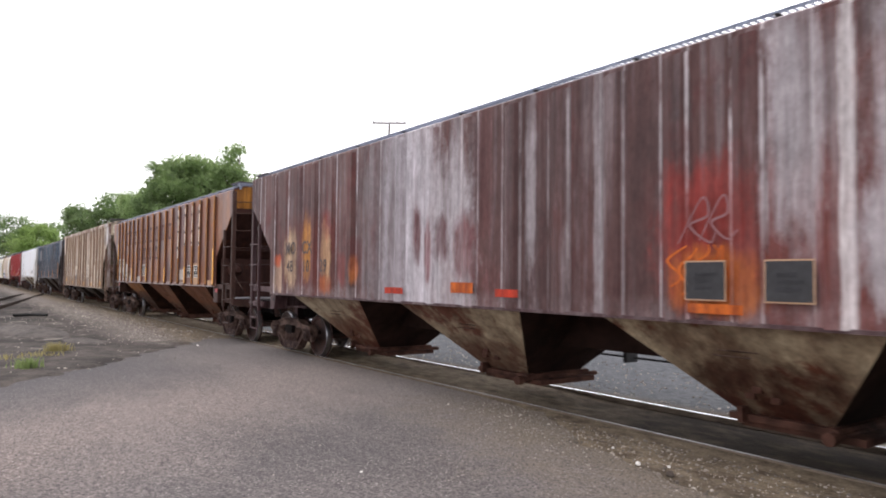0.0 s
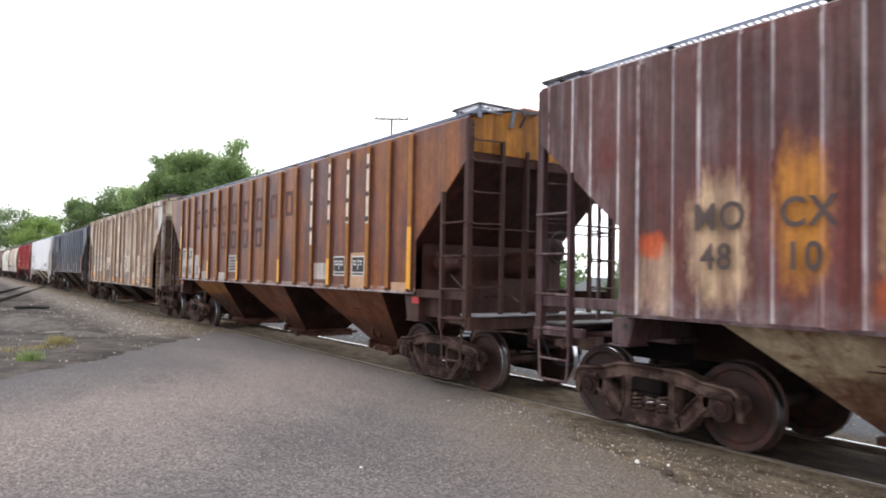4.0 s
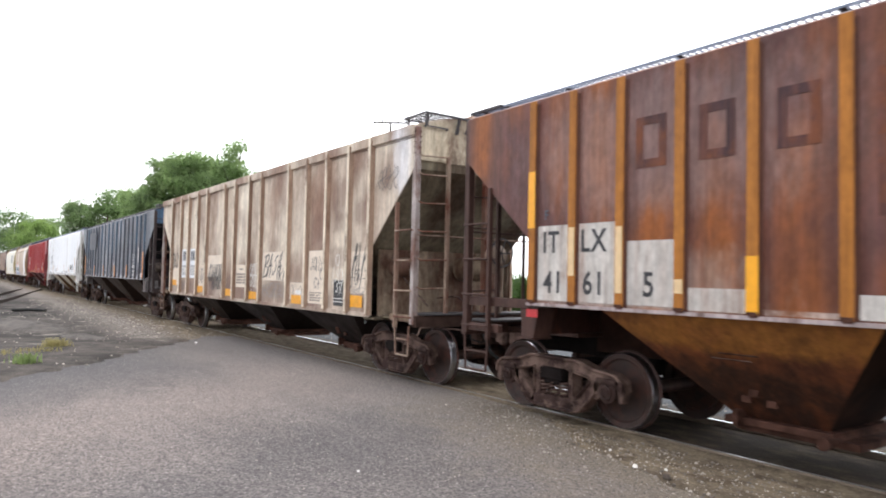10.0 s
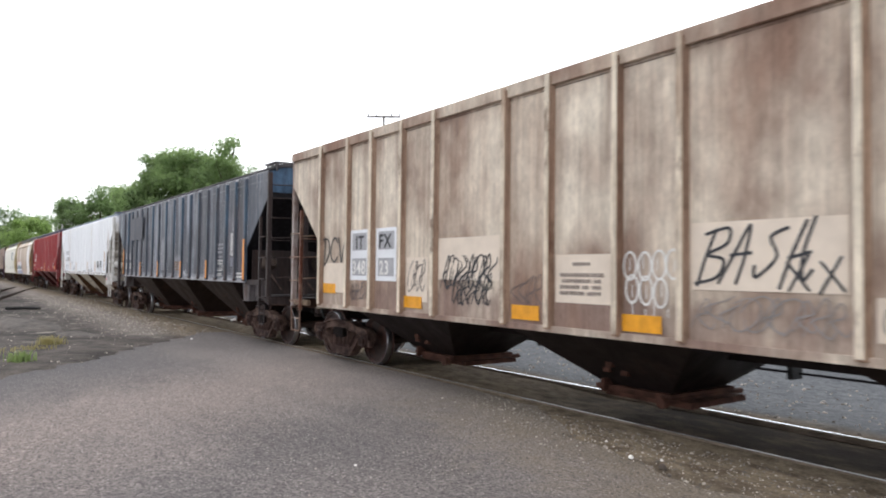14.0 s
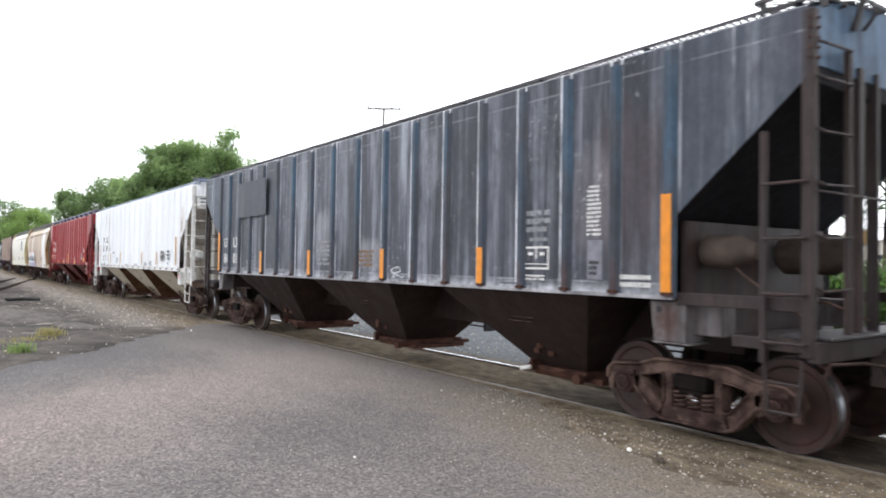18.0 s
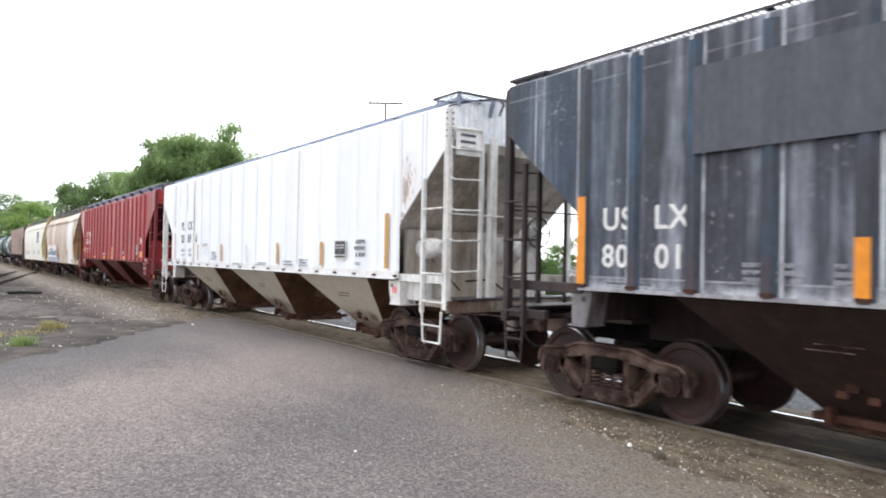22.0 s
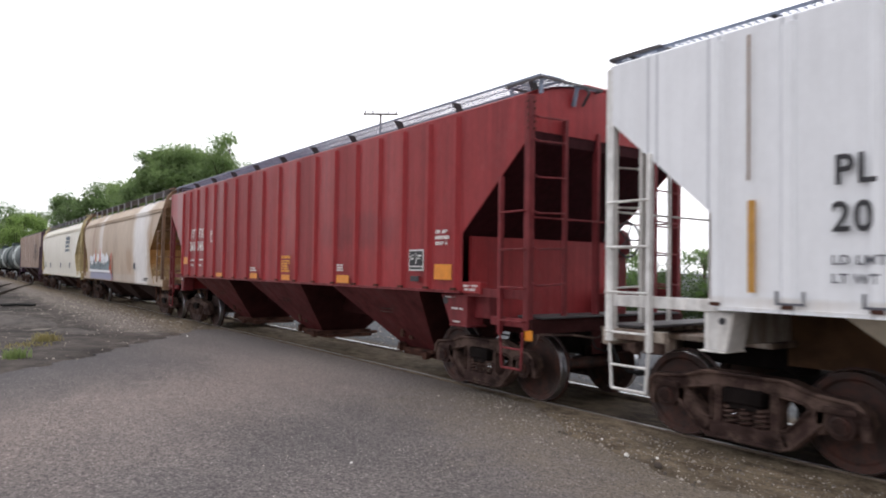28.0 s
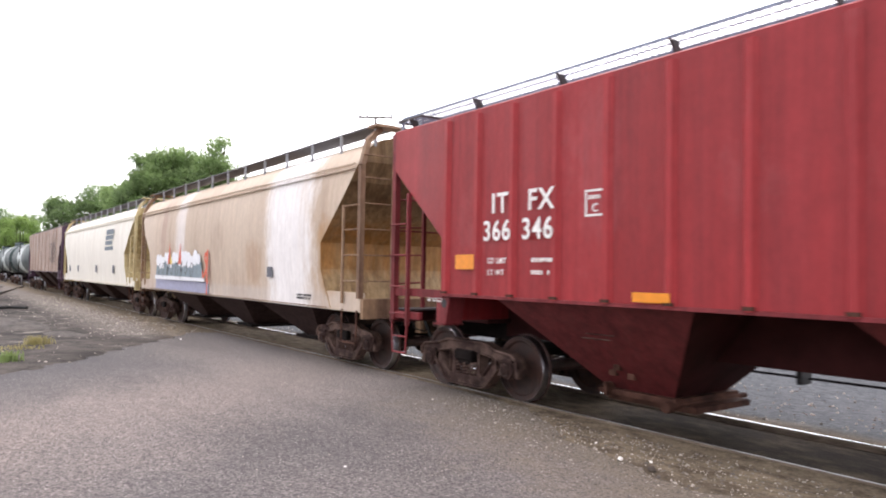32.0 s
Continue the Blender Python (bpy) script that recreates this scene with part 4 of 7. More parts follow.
    graf_o = paint("orange_spray", srgb(218, 112, 44), srgb(150, 66, 40), 0.45, 0.62, 0.8, srgb(110, 60, 52), 0.56, 0.64, 0.8, 2.6, 0.6, 5.0)
    graf_r = paint("red_spray", srgb(204, 66, 42), srgb(140, 60, 50), 0.45, 0.62, 0.8, srgb(110, 60, 54), 0.56, 0.64, 0.8, 4.6, 0.6, 5.0)
    y = -1.606
    ink = plain("weathered_dark_stencil", srgb(82, 66, 62), 0.6, 0, 0.35, 5)
    lettering("reporting_mark", "MO", -5.98, y, 2.23, 0.36, ink, car, 0.9)
    lettering("reporting_mark", "CX", -5.12, y, 2.23, 0.36, ink, car, 0.9)
    lettering("car_number", "48", -5.9, y, 1.86, 0.34, ink, car, 0.9)
    lettering("car_number", "10", -5.08, y, 1.86, 0.34, ink, car, 0.9)
    lettering("car_number", "29", -4.28, y, 1.86, 0.34, ink, car, 0.9)
    for x0, x1, z0, z1, m in ((-1.75, -1.2, 1.5, 1.6, graf_r), (0.1, 0.62, 1.55, 1.7, graf_o), (1.1, 1.55, 1.52, 1.62, graf_r), (4.02, 4.6, 1.45, 1.54, graf_o)):
        sheet("paint_daub", x0, x1, z0, z1, -1.604, m, car, "bright sprayed paint daub")
    scrawl("graffiti", 3.8, 4.45, 1.62, 2.1, -1.605, graf_o, car, 13, 4, 0.03, "orange sprayed strokes")
    scrawl("graffiti", 4.0, 4.6, 2.1, 2.6, -1.605, plain("pale_pink_spray", srgb(140, 96, 98), 0.6, 0, 0.2), car, 17, 2, 0.024, "faded pink sprayed strokes")
    for x0 in (4.0, 4.81):
        sheet("data_panel_frame", x0, x0 + 0.44, 1.57, 1.95, -1.61, PATCH_TAN, car, "tan framed data panel")
        sheet("data_panel", x0 + 0.014, x0 + 0.426, 1.584, 1.936, -1.614, BLACK, car, "black data panel")
        bars("stencil_text", x0 + 0.1, x0 + 0.36, 1.66, 1.85, 3, -1.618, STENCIL_DARK, car, int(x0 * 10))
    return car


def reflectors(car, xs, z0, z1, mat, w=0.12, y=Y_RIB):
    for x in xs:
        sheet("reflector_strip", x - w / 2, x + w / 2, z0, z1, y, mat, car, "yellow reflective strip")


def two_column_panel(car, x0, x1, z0, z1, y, seed):
    """A white-edged black board, split in two columns, with a row of small white lines in each."""
    b = sheet("data_panel_frame", x0, x1, z0, z1, y, WHITE, car, "white panel border")
    part("data_panel", Geo().box(x0 + 0.022, x1 - 0.022, y - 0.007, y - 0.003, z0 + 0.075, z1 - 0.022), BLACK, b, "black data panel")
    part("data_panel", Geo().box(x0 + 0.022, x1 - 0.022, y - 0.007, y - 0.003, z0 + 0.022, z0 + 0.055), BLACK, b, "black data panel")
    xm, zm = (x0 + x1) / 2, (z0 + z1) / 2
    part("divider", Geo().box(xm - 0.009, xm + 0.009, y - 0.009, y - 0.007, zm - 0.06, z1 - 0.05), WHITE, b)
    for i, (a, c) in enumerate(((x0 + 0.06, xm - 0.04), (xm + 0.04, x1 - 0.06))):
        bars("stencil_text", a, c, zm + 0.0, z1 - 0.07, 2, y - 0.008, WHITE, car, seed + i)


def end_marks(car, x, patch, ink):
    """A small stencilled mark, or its patch, low on the far corner of the end sheet."""
    if patch:
        part("end_data_patch", Geo().box(x, x + 0.004, 0.86, 1.5, 3.4, 4.02), patch, car, "pale stencil patch")
    for z in (3.78, 3.56):
        for i in range(3):
            part("end_stencil", Geo().box(x + 0.005, x + 0.008, 0.99 + 0.16 * i, 1.1 + 0.16 * i, z, z + 0.09), ink, car)


def car_b():
    side = paint("brown_hopper_paint", srgb(108, 68, 62), srgb(140, 112, 114), 0.54, 0.72, 0.6, srgb(150, 86, 34), 0.42, 0.6, 0.85, 1.0, 0.34, 1.3, 0.4, ((7.3, 3.3, 0.9, 0.7, srgb(150, 92, 44), 0.6), (-5.0, 3.2, 1.8, 0.7, srgb(150, 128, 124), 0.45), (5.5, 2.6, 0.33, 0.5, srgb(120, 86, 82), 0.5), (-5.6, 1.75, 1.6, 0.35, srgb(176, 160, 150), 0.5)), 0.845, 0.2, srgb(128, 96, 84), 0.3, rust_scale=0.9, rust_fine=0.5, rust_mid=True, lines=((1.52, 0.03, srgb(190, 176, 166), 0.7),), blotch=srgb(76, 54, 54))
    flank = paint("brown_rib_flank_paint", srgb(92, 58, 46), srgb(70, 46, 40), seed=3.6)
    rib = paint("orange_rib_paint", srgb(172, 112, 48), srgb(124, 78, 42), 0.5, 0.7, 0.6, srgb(104, 62, 36), 0.6, 0.72, 0.6, 2.0, 0.5)
    bay = paint("brown_bay_paint", srgb(116, 68, 44), srgb(66, 42, 34), 0.5, 0.7, 0.7, srgb(150, 90, 44), 0.54, 0.68, 0.7, 6.0, 0.45, 1.4, 0.35, ((-4.3, 1.28, 1.6, 0.2, srgb(170, 116, 54), 0.6), (-4.3, 0.62, 1.2, 0.42, srgb(42, 31, 28), 0.9), (0.0, 0.55, 0.9, 0.25, srgb(58, 38, 32), 0.7), (4.3, 0.6, 1.0, 0.3, srgb(52, 36, 32), 0.7)))
    end = paint("orange_end_paint", srgb(172, 116, 44), srgb(104, 66, 40), 0.45, 0.66, 0.8, srgb(90, 52, 34), 0.55, 0.7, 0.7, 4.0)
    gear = paint("brown_ladder_paint", srgb(78, 56, 50), srgb(58, 42, 38), seed=8.0)
    slope = paint("dark_brown_slope_paint", srgb(74, 48, 42), srgb(50, 36, 34), seed=3.0, rust=srgb(110, 62, 40))
    # bay ends: the brown is darkened to paint in the shade between bays
    car = hopper("brown covered hopper car with orange ribs and faded dark lettering", 17.87, 34.24, side, flank, bay, end, paint("worn_sill_paint", srgb(186, 172, 172), srgb(110, 84, 76), 0.48, 0.62, 0.8, seed=4.4), RIBS17, 0.15, 0.05, 1.47, 4.0, GALV, True, None, None, slope, gear, platform=PLATE, cap=rib, cap_half=0.055, truck_shift=-0.1, bay_end=plain("shaded_brown_bay_plate", srgb(54, 36, 30), 0.85, 0, 0.4, 3, 0.004, srgb(36, 26, 24)))
    # worn white overpaint on four ribs, with round gaps
    pale = plain("peeling_white_paint", srgb(232, 214, 194), 0.7, 0, 0.1, 6)
    spot_mesh = mesh_of("rust_spot", Geo().tube((0, 0.001, 0), (0, -0.002, 0), 0.052, 14), FADED)
    for x, zl, zs_ in ((3.08, 2.3, (3.6, 3.14, 2.62)), (3.88, 2.68, (3.62, 3.1, 2.72)), (4.65, 2.66, (3.6, 3.08, 2.74)), (5.4, 2.62, (3.62, 3.14, 2.7))):
        sheet("worn_paint", x - 0.045, x + 0.045, zl, 3.84, -1.603, pale, car, "peeling white paint on the rib")
        for z in zs_:
            put("rust_spot", spot_mesh, car, pose(x - 0.004, -1.6068, z), "round dark rust spot")
    reflectors(car, (6.78, 3.88, 1.38, -1.38, -3.88), 1.5, 2.02, YELLOW)
    sheet("reflector_strip", 6.72, 6.84, 2.0, 2.5, -1.604, YELLOW, car, "yellow reflective strip")
    sheet("reflector_strip", -6.84, -6.72, 2.4, 3.1, -1.604, YELLOW, car, "yellow reflective strip")
    # a faded painted name, kept as plain blocks
    faint = paint("faded_name_paint", srgb(66, 46, 50), srgb(106, 68, 58), 0.44, 0.56, 0.9, srgb(124, 72, 44), 0.5, 0.6, 0.8, 2.7, 0.5, 3.5)
    rows = [(x, 2.96, 3.5) for x in (-5.02, -4.26, -3.48, -2.66, -1.82, -0.92, 0.0, 0.92, 1.82)] + [(x, 2.32, 2.78) for x in (-2.66, -1.82, -0.92, 0.0)]
    y0 = Y_SHEET - 0.002
    for x, z0, z1 in rows:
        g = Geo().box(x - 0.2, x - 0.11, y0, Y_SHEET, z0, z1).box(x + 0.09, x + 0.18, y0, Y_SHEET, z0, z1).box(x - 0.11, x + 0.09, y0, Y_SHEET, z0, z0 + 0.09).box(x - 0.11, x + 0.09, y0, Y_SHEET, z1 - 0.09, z1)
        part("faded_block", g, faint, car, "faded dark painted bars")
    cream = plain("cream_overpaint", srgb(222, 194, 152), 0.7, 0, 0.12, 5)
    for x, z0, z1 in ((-6.1, 1.82, 2.38), (-5.4, 1.64, 2.36), (-4.65, 1.66, 1.8)):
        sheet("worn_paint", x - 0.045, x + 0.045, z0, z1, -1.603, cream, car, "cream overpaint on the rib")
    for x0, x1, z0, z1 in ((-6.7, -6.18, 1.52, 2.42), (-6.02, -5.48, 1.52, 2.42), (-5.32, -4.72, 1.52, 2.2), (-4.57, -3.96, 1.5, 1.72), (-3.0, -2.35, 1.5, 1.7)):
        sheet("whitewashed_patch", x0, x1, z0, z1, Y_SHEET, PATCH_WHITE, car, "worn whitewashed patch")
    for s, x, z in (("IT", -6.62, 2.1), ("LX", -6.0, 2.1)):
        lettering("reporting_mark", s, x, -1.559, z, 0.36, STENCIL_DARK, car, 0.85)
    lettering("stencil_letter", "F", -6.6, -1.559, 2.5, 0.16, PATCH_GREY, car)
    for s, x in (("41", -6.6), ("61", -5.96), ("5", -5.12)):
        lettering("car_number", s, x, -1.559, 1.62, 0.36, STENCIL_DARK, car, 0.85)
    sheet("data_panel", -2.15, -1.5, 1.72, 2.16, Y_SHEET, PATCH_WHITE, car, "pale data panel")
    bars("stencil_text", -2.1, -1.55, 1.75, 2.12, 5, -1.559, PATCH_GREY, car, 5)
    sheet("data_panel", 3.16, 3.8, 1.62, 1.94, Y_SHEET, PATCH_WHITE, car, "grey data panel")
    for x0 in (4.06, 4.8):
        if x0 > 4.5:
            sheet("primer_patch", x0 - 0.07, x0 + 0.52, 1.48, 2.12, Y_SHEET, PATCH_TAN, car, "tan primer patch")
        two_column_panel(car, x0, x0 + 0.46, 1.7, 2.06, -1.558, int(x0 * 7))
    sheet("primer_patch", 6.18, 6.7, 1.48, 1.62, Y_SHEET, PATCH_TAN, car, "tan primer patch")
    sheet("red_marker", 6.75, 6.95, 1.3, 1.4, -1.504, REDREF, car, "red marker decal")
    sheet("red_marker", -6.95, -6.75, 1.3, 1.4, -1.504, REDREF, car, "red marker decal")
    end_marks(car, 8.185, PATCH_WHITE, STENCIL_DARK)
    return car


def car_c():
    umber = srgb(112, 80, 70)
    side = paint("stained_beige_paint", srgb(232, 220, 202), srgb(172, 148, 130), 0.46, 0.68, 0.5, srgb(142, 108, 90), 0.46, 0.66, 0.75, 2.2, 0.6, 1.2, 0.3, ((0.0, 1.25, 9.0, 0.25, srgb(140, 118, 110), 0.6), (5.4, 3.2, 0.3, 0.4, umber, 0.6), (5.42, 2.75, 0.3, 0.2, umber, 0.5), (6.3, 2.9, 0.3, 0.25, umber, 0.5), (4.5, 2.7, 0.3, 0.3, umber, 0.4), (3.5, 1.9, 0.3, 0.35, umber, 0.4), (5.4, 2.1, 0.5, 0.2, umber, 0.5), (7.62, 3.7, 0.25, 0.6, srgb(236, 236, 240), 0.8)), rust_scale=0.8, rust_fine=0.45, lines=((3.98, 0.012, srgb(90, 66, 54), 0.8),), mottle=0.16, blotch=srgb(140, 112, 98), blotch_max=0.85)
    # post flanks darkened to paint in their shadow side; flanges stay pale
    post = paint("shaded_beige_post_paint", srgb(166, 140, 120), srgb(104, 74, 60), 0.5, 0.7, 0.8, srgb(88, 58, 46), 0.55, 0.7, 0.7, 7.7, 0.6)
    flange = paint("worn_flange_paint", srgb(238, 226, 206), srgb(150, 118, 96), 0.5, 0.64, 0.8, srgb(104, 68, 52), 0.54, 0.64, 0.8, 3.7, 0.6)
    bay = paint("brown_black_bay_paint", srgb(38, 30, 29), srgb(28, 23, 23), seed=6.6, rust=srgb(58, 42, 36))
    end = paint("beige_end_paint", srgb(218, 206, 182), srgb(150, 130, 106), 0.5, 0.7, 0.5, srgb(96, 72, 60), 0.5, 0.64, 0.8, 4.4, rust_scale=1.2, rust_fine=0.7)
    slope = paint("grimy_buff_slope_paint", srgb(150, 142, 122), srgb(84, 70, 56), 0.42, 0.62, 0.8, srgb(70, 48, 40), 0.5, 0.64, 0.7, 2.8, 0.65, 1.0, 0.3, rust_scale=0.7, rust_fine=0.5)
    web = paint("rusty_buff_web_paint", srgb(158, 142, 122), srgb(104, 80, 64), 0.44, 0.62, 0.8, srgb(78, 48, 38), 0.42, 0.56, 0.9, 5.8, 0.65, 1.4, 0.3, rust_scale=1.0)
    gear = paint("rusty_pale_ladder_paint", srgb(160, 142, 126), srgb(120, 84, 70), 0.46, 0.62, 0.8, srgb(104, 58, 44), 0.47, 0.58, 0.9, 1.9)
    posts = [6.66, 5.87, 4.96, 4.04, 3.1, 1.47, 0.66, -0.37, -1.17, -2.76, -3.66, -4.61, -5.47, -6.55]
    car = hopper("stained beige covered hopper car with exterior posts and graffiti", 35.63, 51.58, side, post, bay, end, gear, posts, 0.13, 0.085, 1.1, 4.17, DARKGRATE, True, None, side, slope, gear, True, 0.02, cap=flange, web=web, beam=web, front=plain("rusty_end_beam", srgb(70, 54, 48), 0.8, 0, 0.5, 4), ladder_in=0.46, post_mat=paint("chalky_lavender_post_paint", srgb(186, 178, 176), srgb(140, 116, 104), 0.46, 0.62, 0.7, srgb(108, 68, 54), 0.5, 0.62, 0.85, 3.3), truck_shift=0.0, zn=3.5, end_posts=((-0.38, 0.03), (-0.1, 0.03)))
    y = Y_SHEET
    pale = plain("pale_buff_patch", srgb(226, 212, 196), 0.7, 0, 0.08, 4)
    chalked = plain("white_number_panel", srgb(234, 236, 240), 0.6, 0, 0.06, 4)
    for x0, x1, z0, z1, m in ((-5.4, -4.72, 1.6, 2.48, chalked), (-4.5, -3.85, 1.6, 2.48, chalked), (-6.45, -5.6, 1.36, 1.9, pale), (-3.55, -2.95, 1.3, 1.98, pale), (-2.68, -1.25, 1.65, 2.25, pale), (-0.28, 0.58, 1.42, 1.98, pale), (1.56, 3.0, 1.62, 2.26, pale), (3.2, 3.96, 1.25, 1.6, pale), (4.12, 4.88, 1.2, 2.25, pale), (5.27, 5.68, 1.2, 1.68, BLACK), (5.95, 6.6, 1.45, 2.2, pale)):
        sheet("painted_patch", x0, x1, z0, z1, y, m, car, "pale painted patch" if m is not BLACK else "black painted panel")
    band = plain("pale_grey_block", srgb(168, 168, 172), 0.6, 0, 0.12)
    for x0 in (-5.32, -4.42):
        for z0 in (1.68, 2.12):
            sheet("stencil_block", x0, x0 + 0.5, z0, z0 + 0.3, y - 0.004, band, car, "grey stencil block")
    spray = plain("black_spray", (0.035, 0.035, 0.04), 0.5, 0, 0.2)
    wspray = plain("white_spray", srgb(228, 226, 222), 0.5, 0, 0.1)
    gspray = plain("grey_spray", srgb(142, 136, 134), 0.5, 0, 0.15)
    dspray = plain("dark_grey_spray", srgb(92, 86, 86), 0.5, 0, 0.15)
    dim = plain("dim_stencil", srgb(150, 138, 130), 0.6, 0, 0.2)
    yg = y - 0.006
    tag("graffiti", "DCV", -6.5, 1.92, 0.46, yg, spray, car, 0.034, pitch=0.68)
    tag("graffiti", ("B", "A", "hook", "H"), 1.6, 1.72, 0.44, yg, spray, car, 0.03, pitch=0.62, lean=0.32, tall=1.15, seed=4)
    tag("graffiti", "XX", 2.5, 1.62, 0.34, yg, spray, car, 0.026, pitch=0.8)
    for i, z0 in enumerate((1.72, 1.44)):
        tag("graffiti", "oooo" if not i else "ooo", 0.74 + 0.03 * i, z0, 0.29, yg, wspray, car, 0.024, "white bubble graffiti", 0.62, 0.0, 1.0, 7 + i)
        tag("graffiti", "iiii" if not i else "iii", 0.74 + 0.03 * i, z0, 0.29, yg - 0.004, wspray, car, 0.012, "white bubble graffiti", 0.62, 0.0, 1.0, 9 + i)
    tag("graffiti", "lilil", 0.82, 1.26, 0.2, yg, wspray, car, 0.012, "white bubble graffiti", 0.7, 0.0, 1.0, 12)
    tag("graffiti", "ooyoo", 3.24, 1.3, 0.24, yg, dspray, car, 0.012, "thin grey graffiti outline", 0.58, 0.1, 1.0, 13)
    tag("graffiti", "jolly", 4.24, 1.86, 0.2, yg, dspray, car, 0.018, "thin grey graffiti tag", 0.56, 0.1, 1.2, 14)
    tag("graffiti", "o", 4.66, 1.68, 0.2, yg, dspray, car, 0.018, "thin grey graffiti tag")
    tag("graffiti", ("C", "+"), 4.4, 1.5, 0.2, yg, dspray, car, 0.02, "thin grey graffiti tag", 0.8)
    tag("graffiti", "o", 5.34, 1.94, 0.26, yg, wspray, car, 0.018, "white graffiti ring", tall=0.8)
    tag("graffiti", "star", 5.06, 1.58, 0.26, yg, wspray, car, 0.018, "white graffiti star")
    tag("graffiti", ("l", "hook", "o", "y"), 5.16, 1.64, 0.26, yg, wspray, car, 0.018, "white graffiti tag", 0.55, 0.15, 1.0, 15)
    tag("graffiti", ("hook", "X"), 5.36, 1.42, 0.2, yg, wspray, car, 0.016, "white graffiti tag", 0.7)
    tag("graffiti", ("slash", "l", "slash"), 6.0, 1.86, 0.36, yg, spray, car, 0.024, "bold black graffiti tag", 0.5, 0.1, 1.2, 16)
    tag("graffiti", ("y", "o", "y", "+"), 5.92, 1.6, 0.26, yg, spray, car, 0.02, "bold black graffiti tag", 0.66, 0.0, 1.0, 17)
    tag("graffiti", "o", 6.15, 1.68, 0.13, yg - 0.004, spray, car, 0.016, "bold black graffiti ring")
    scrawl("graffiti", 5.95, 6.6, 1.44, 1.58, yg, gspray, car, 58, 4, 0.01, "thin grey scribble")
    tags_left = ((-2.55, -1.35, 1.52, 2.0, 9, 0.026, spray), (-2.3, -1.5, 1.3, 1.75, 7, 0.02, spray), (-3.45, -3.05, 1.45, 1.95, 3, 0.017, dspray), (6.85, 7.55, 3.2, 3.62, 4, 0.016, dspray), (-5.4, -4.7, 1.25, 1.58, 5, 0.016, dspray), (1.6, 2.95, 1.25, 1.58, 7, 0.016, gspray), (-1.05, -0.5, 1.3, 1.75, 3, 0.012, dspray))
    for i, (x0, x1, z0, z1, n, w, m) in enumerate(tags_left):
        scrawl("graffiti", x0, x1, z0, z1, yg, m, car, 30 + i, n, w, "hand-sprayed graffiti scrawl")
    for x0, z0 in ((-6.46, 1.34), (-3.6, 1.2), (-1.05, 1.18), (0.72, 1.16), (3.3, 1.16)):
        sheet("orange_marker", x0, x0 + 0.5, z0, z0 + 0.18, y - 0.008, AMBER, car, "amber reflective marker")
    sheet("orange_marker", 5.96, 6.4, 1.21, 1.42, y - 0.008, AMBER, car, "amber reflective marker")
    sheet("small_placard", 3.5, 3.8, 1.36, 1.44, y - 0.008, WHITE, car, "small white placard")
    lettering("reporting_mark", "IT", -5.2, y - 0.011, 2.15, 0.32, STENCIL_DARK, car)
    lettering("reporting_mark", "FX", -4.4, y - 0.011, 2.15, 0.32, STENCIL_DARK, car)
    lettering("car_number", "348", -5.31, y - 0.011, 1.71, 0.32, WHITE, car, 0.9)
    lettering("car_number", "23", -4.38, y - 0.011, 1.71, 0.32, WHITE, car, 0.9)
    bars("stencil_text", -0.2, 0.5, 1.5, 1.78, 4, y - 0.006, dim, car, 18)
    bars("stencil_text", 0.0, 0.3, 1.84, 1.9, 1, y - 0.006, dim, car, 19)
    bars("stencil_text", 4.2, 4.8, 1.24, 1.44, 4, y - 0.006, dim, car, 8)
    for z in (1.27, 1.33):
        sheet("panel_line", 5.27, 5.68, z, z + 0.014, y - 0.005, WHITE, car, "white line")
    return car


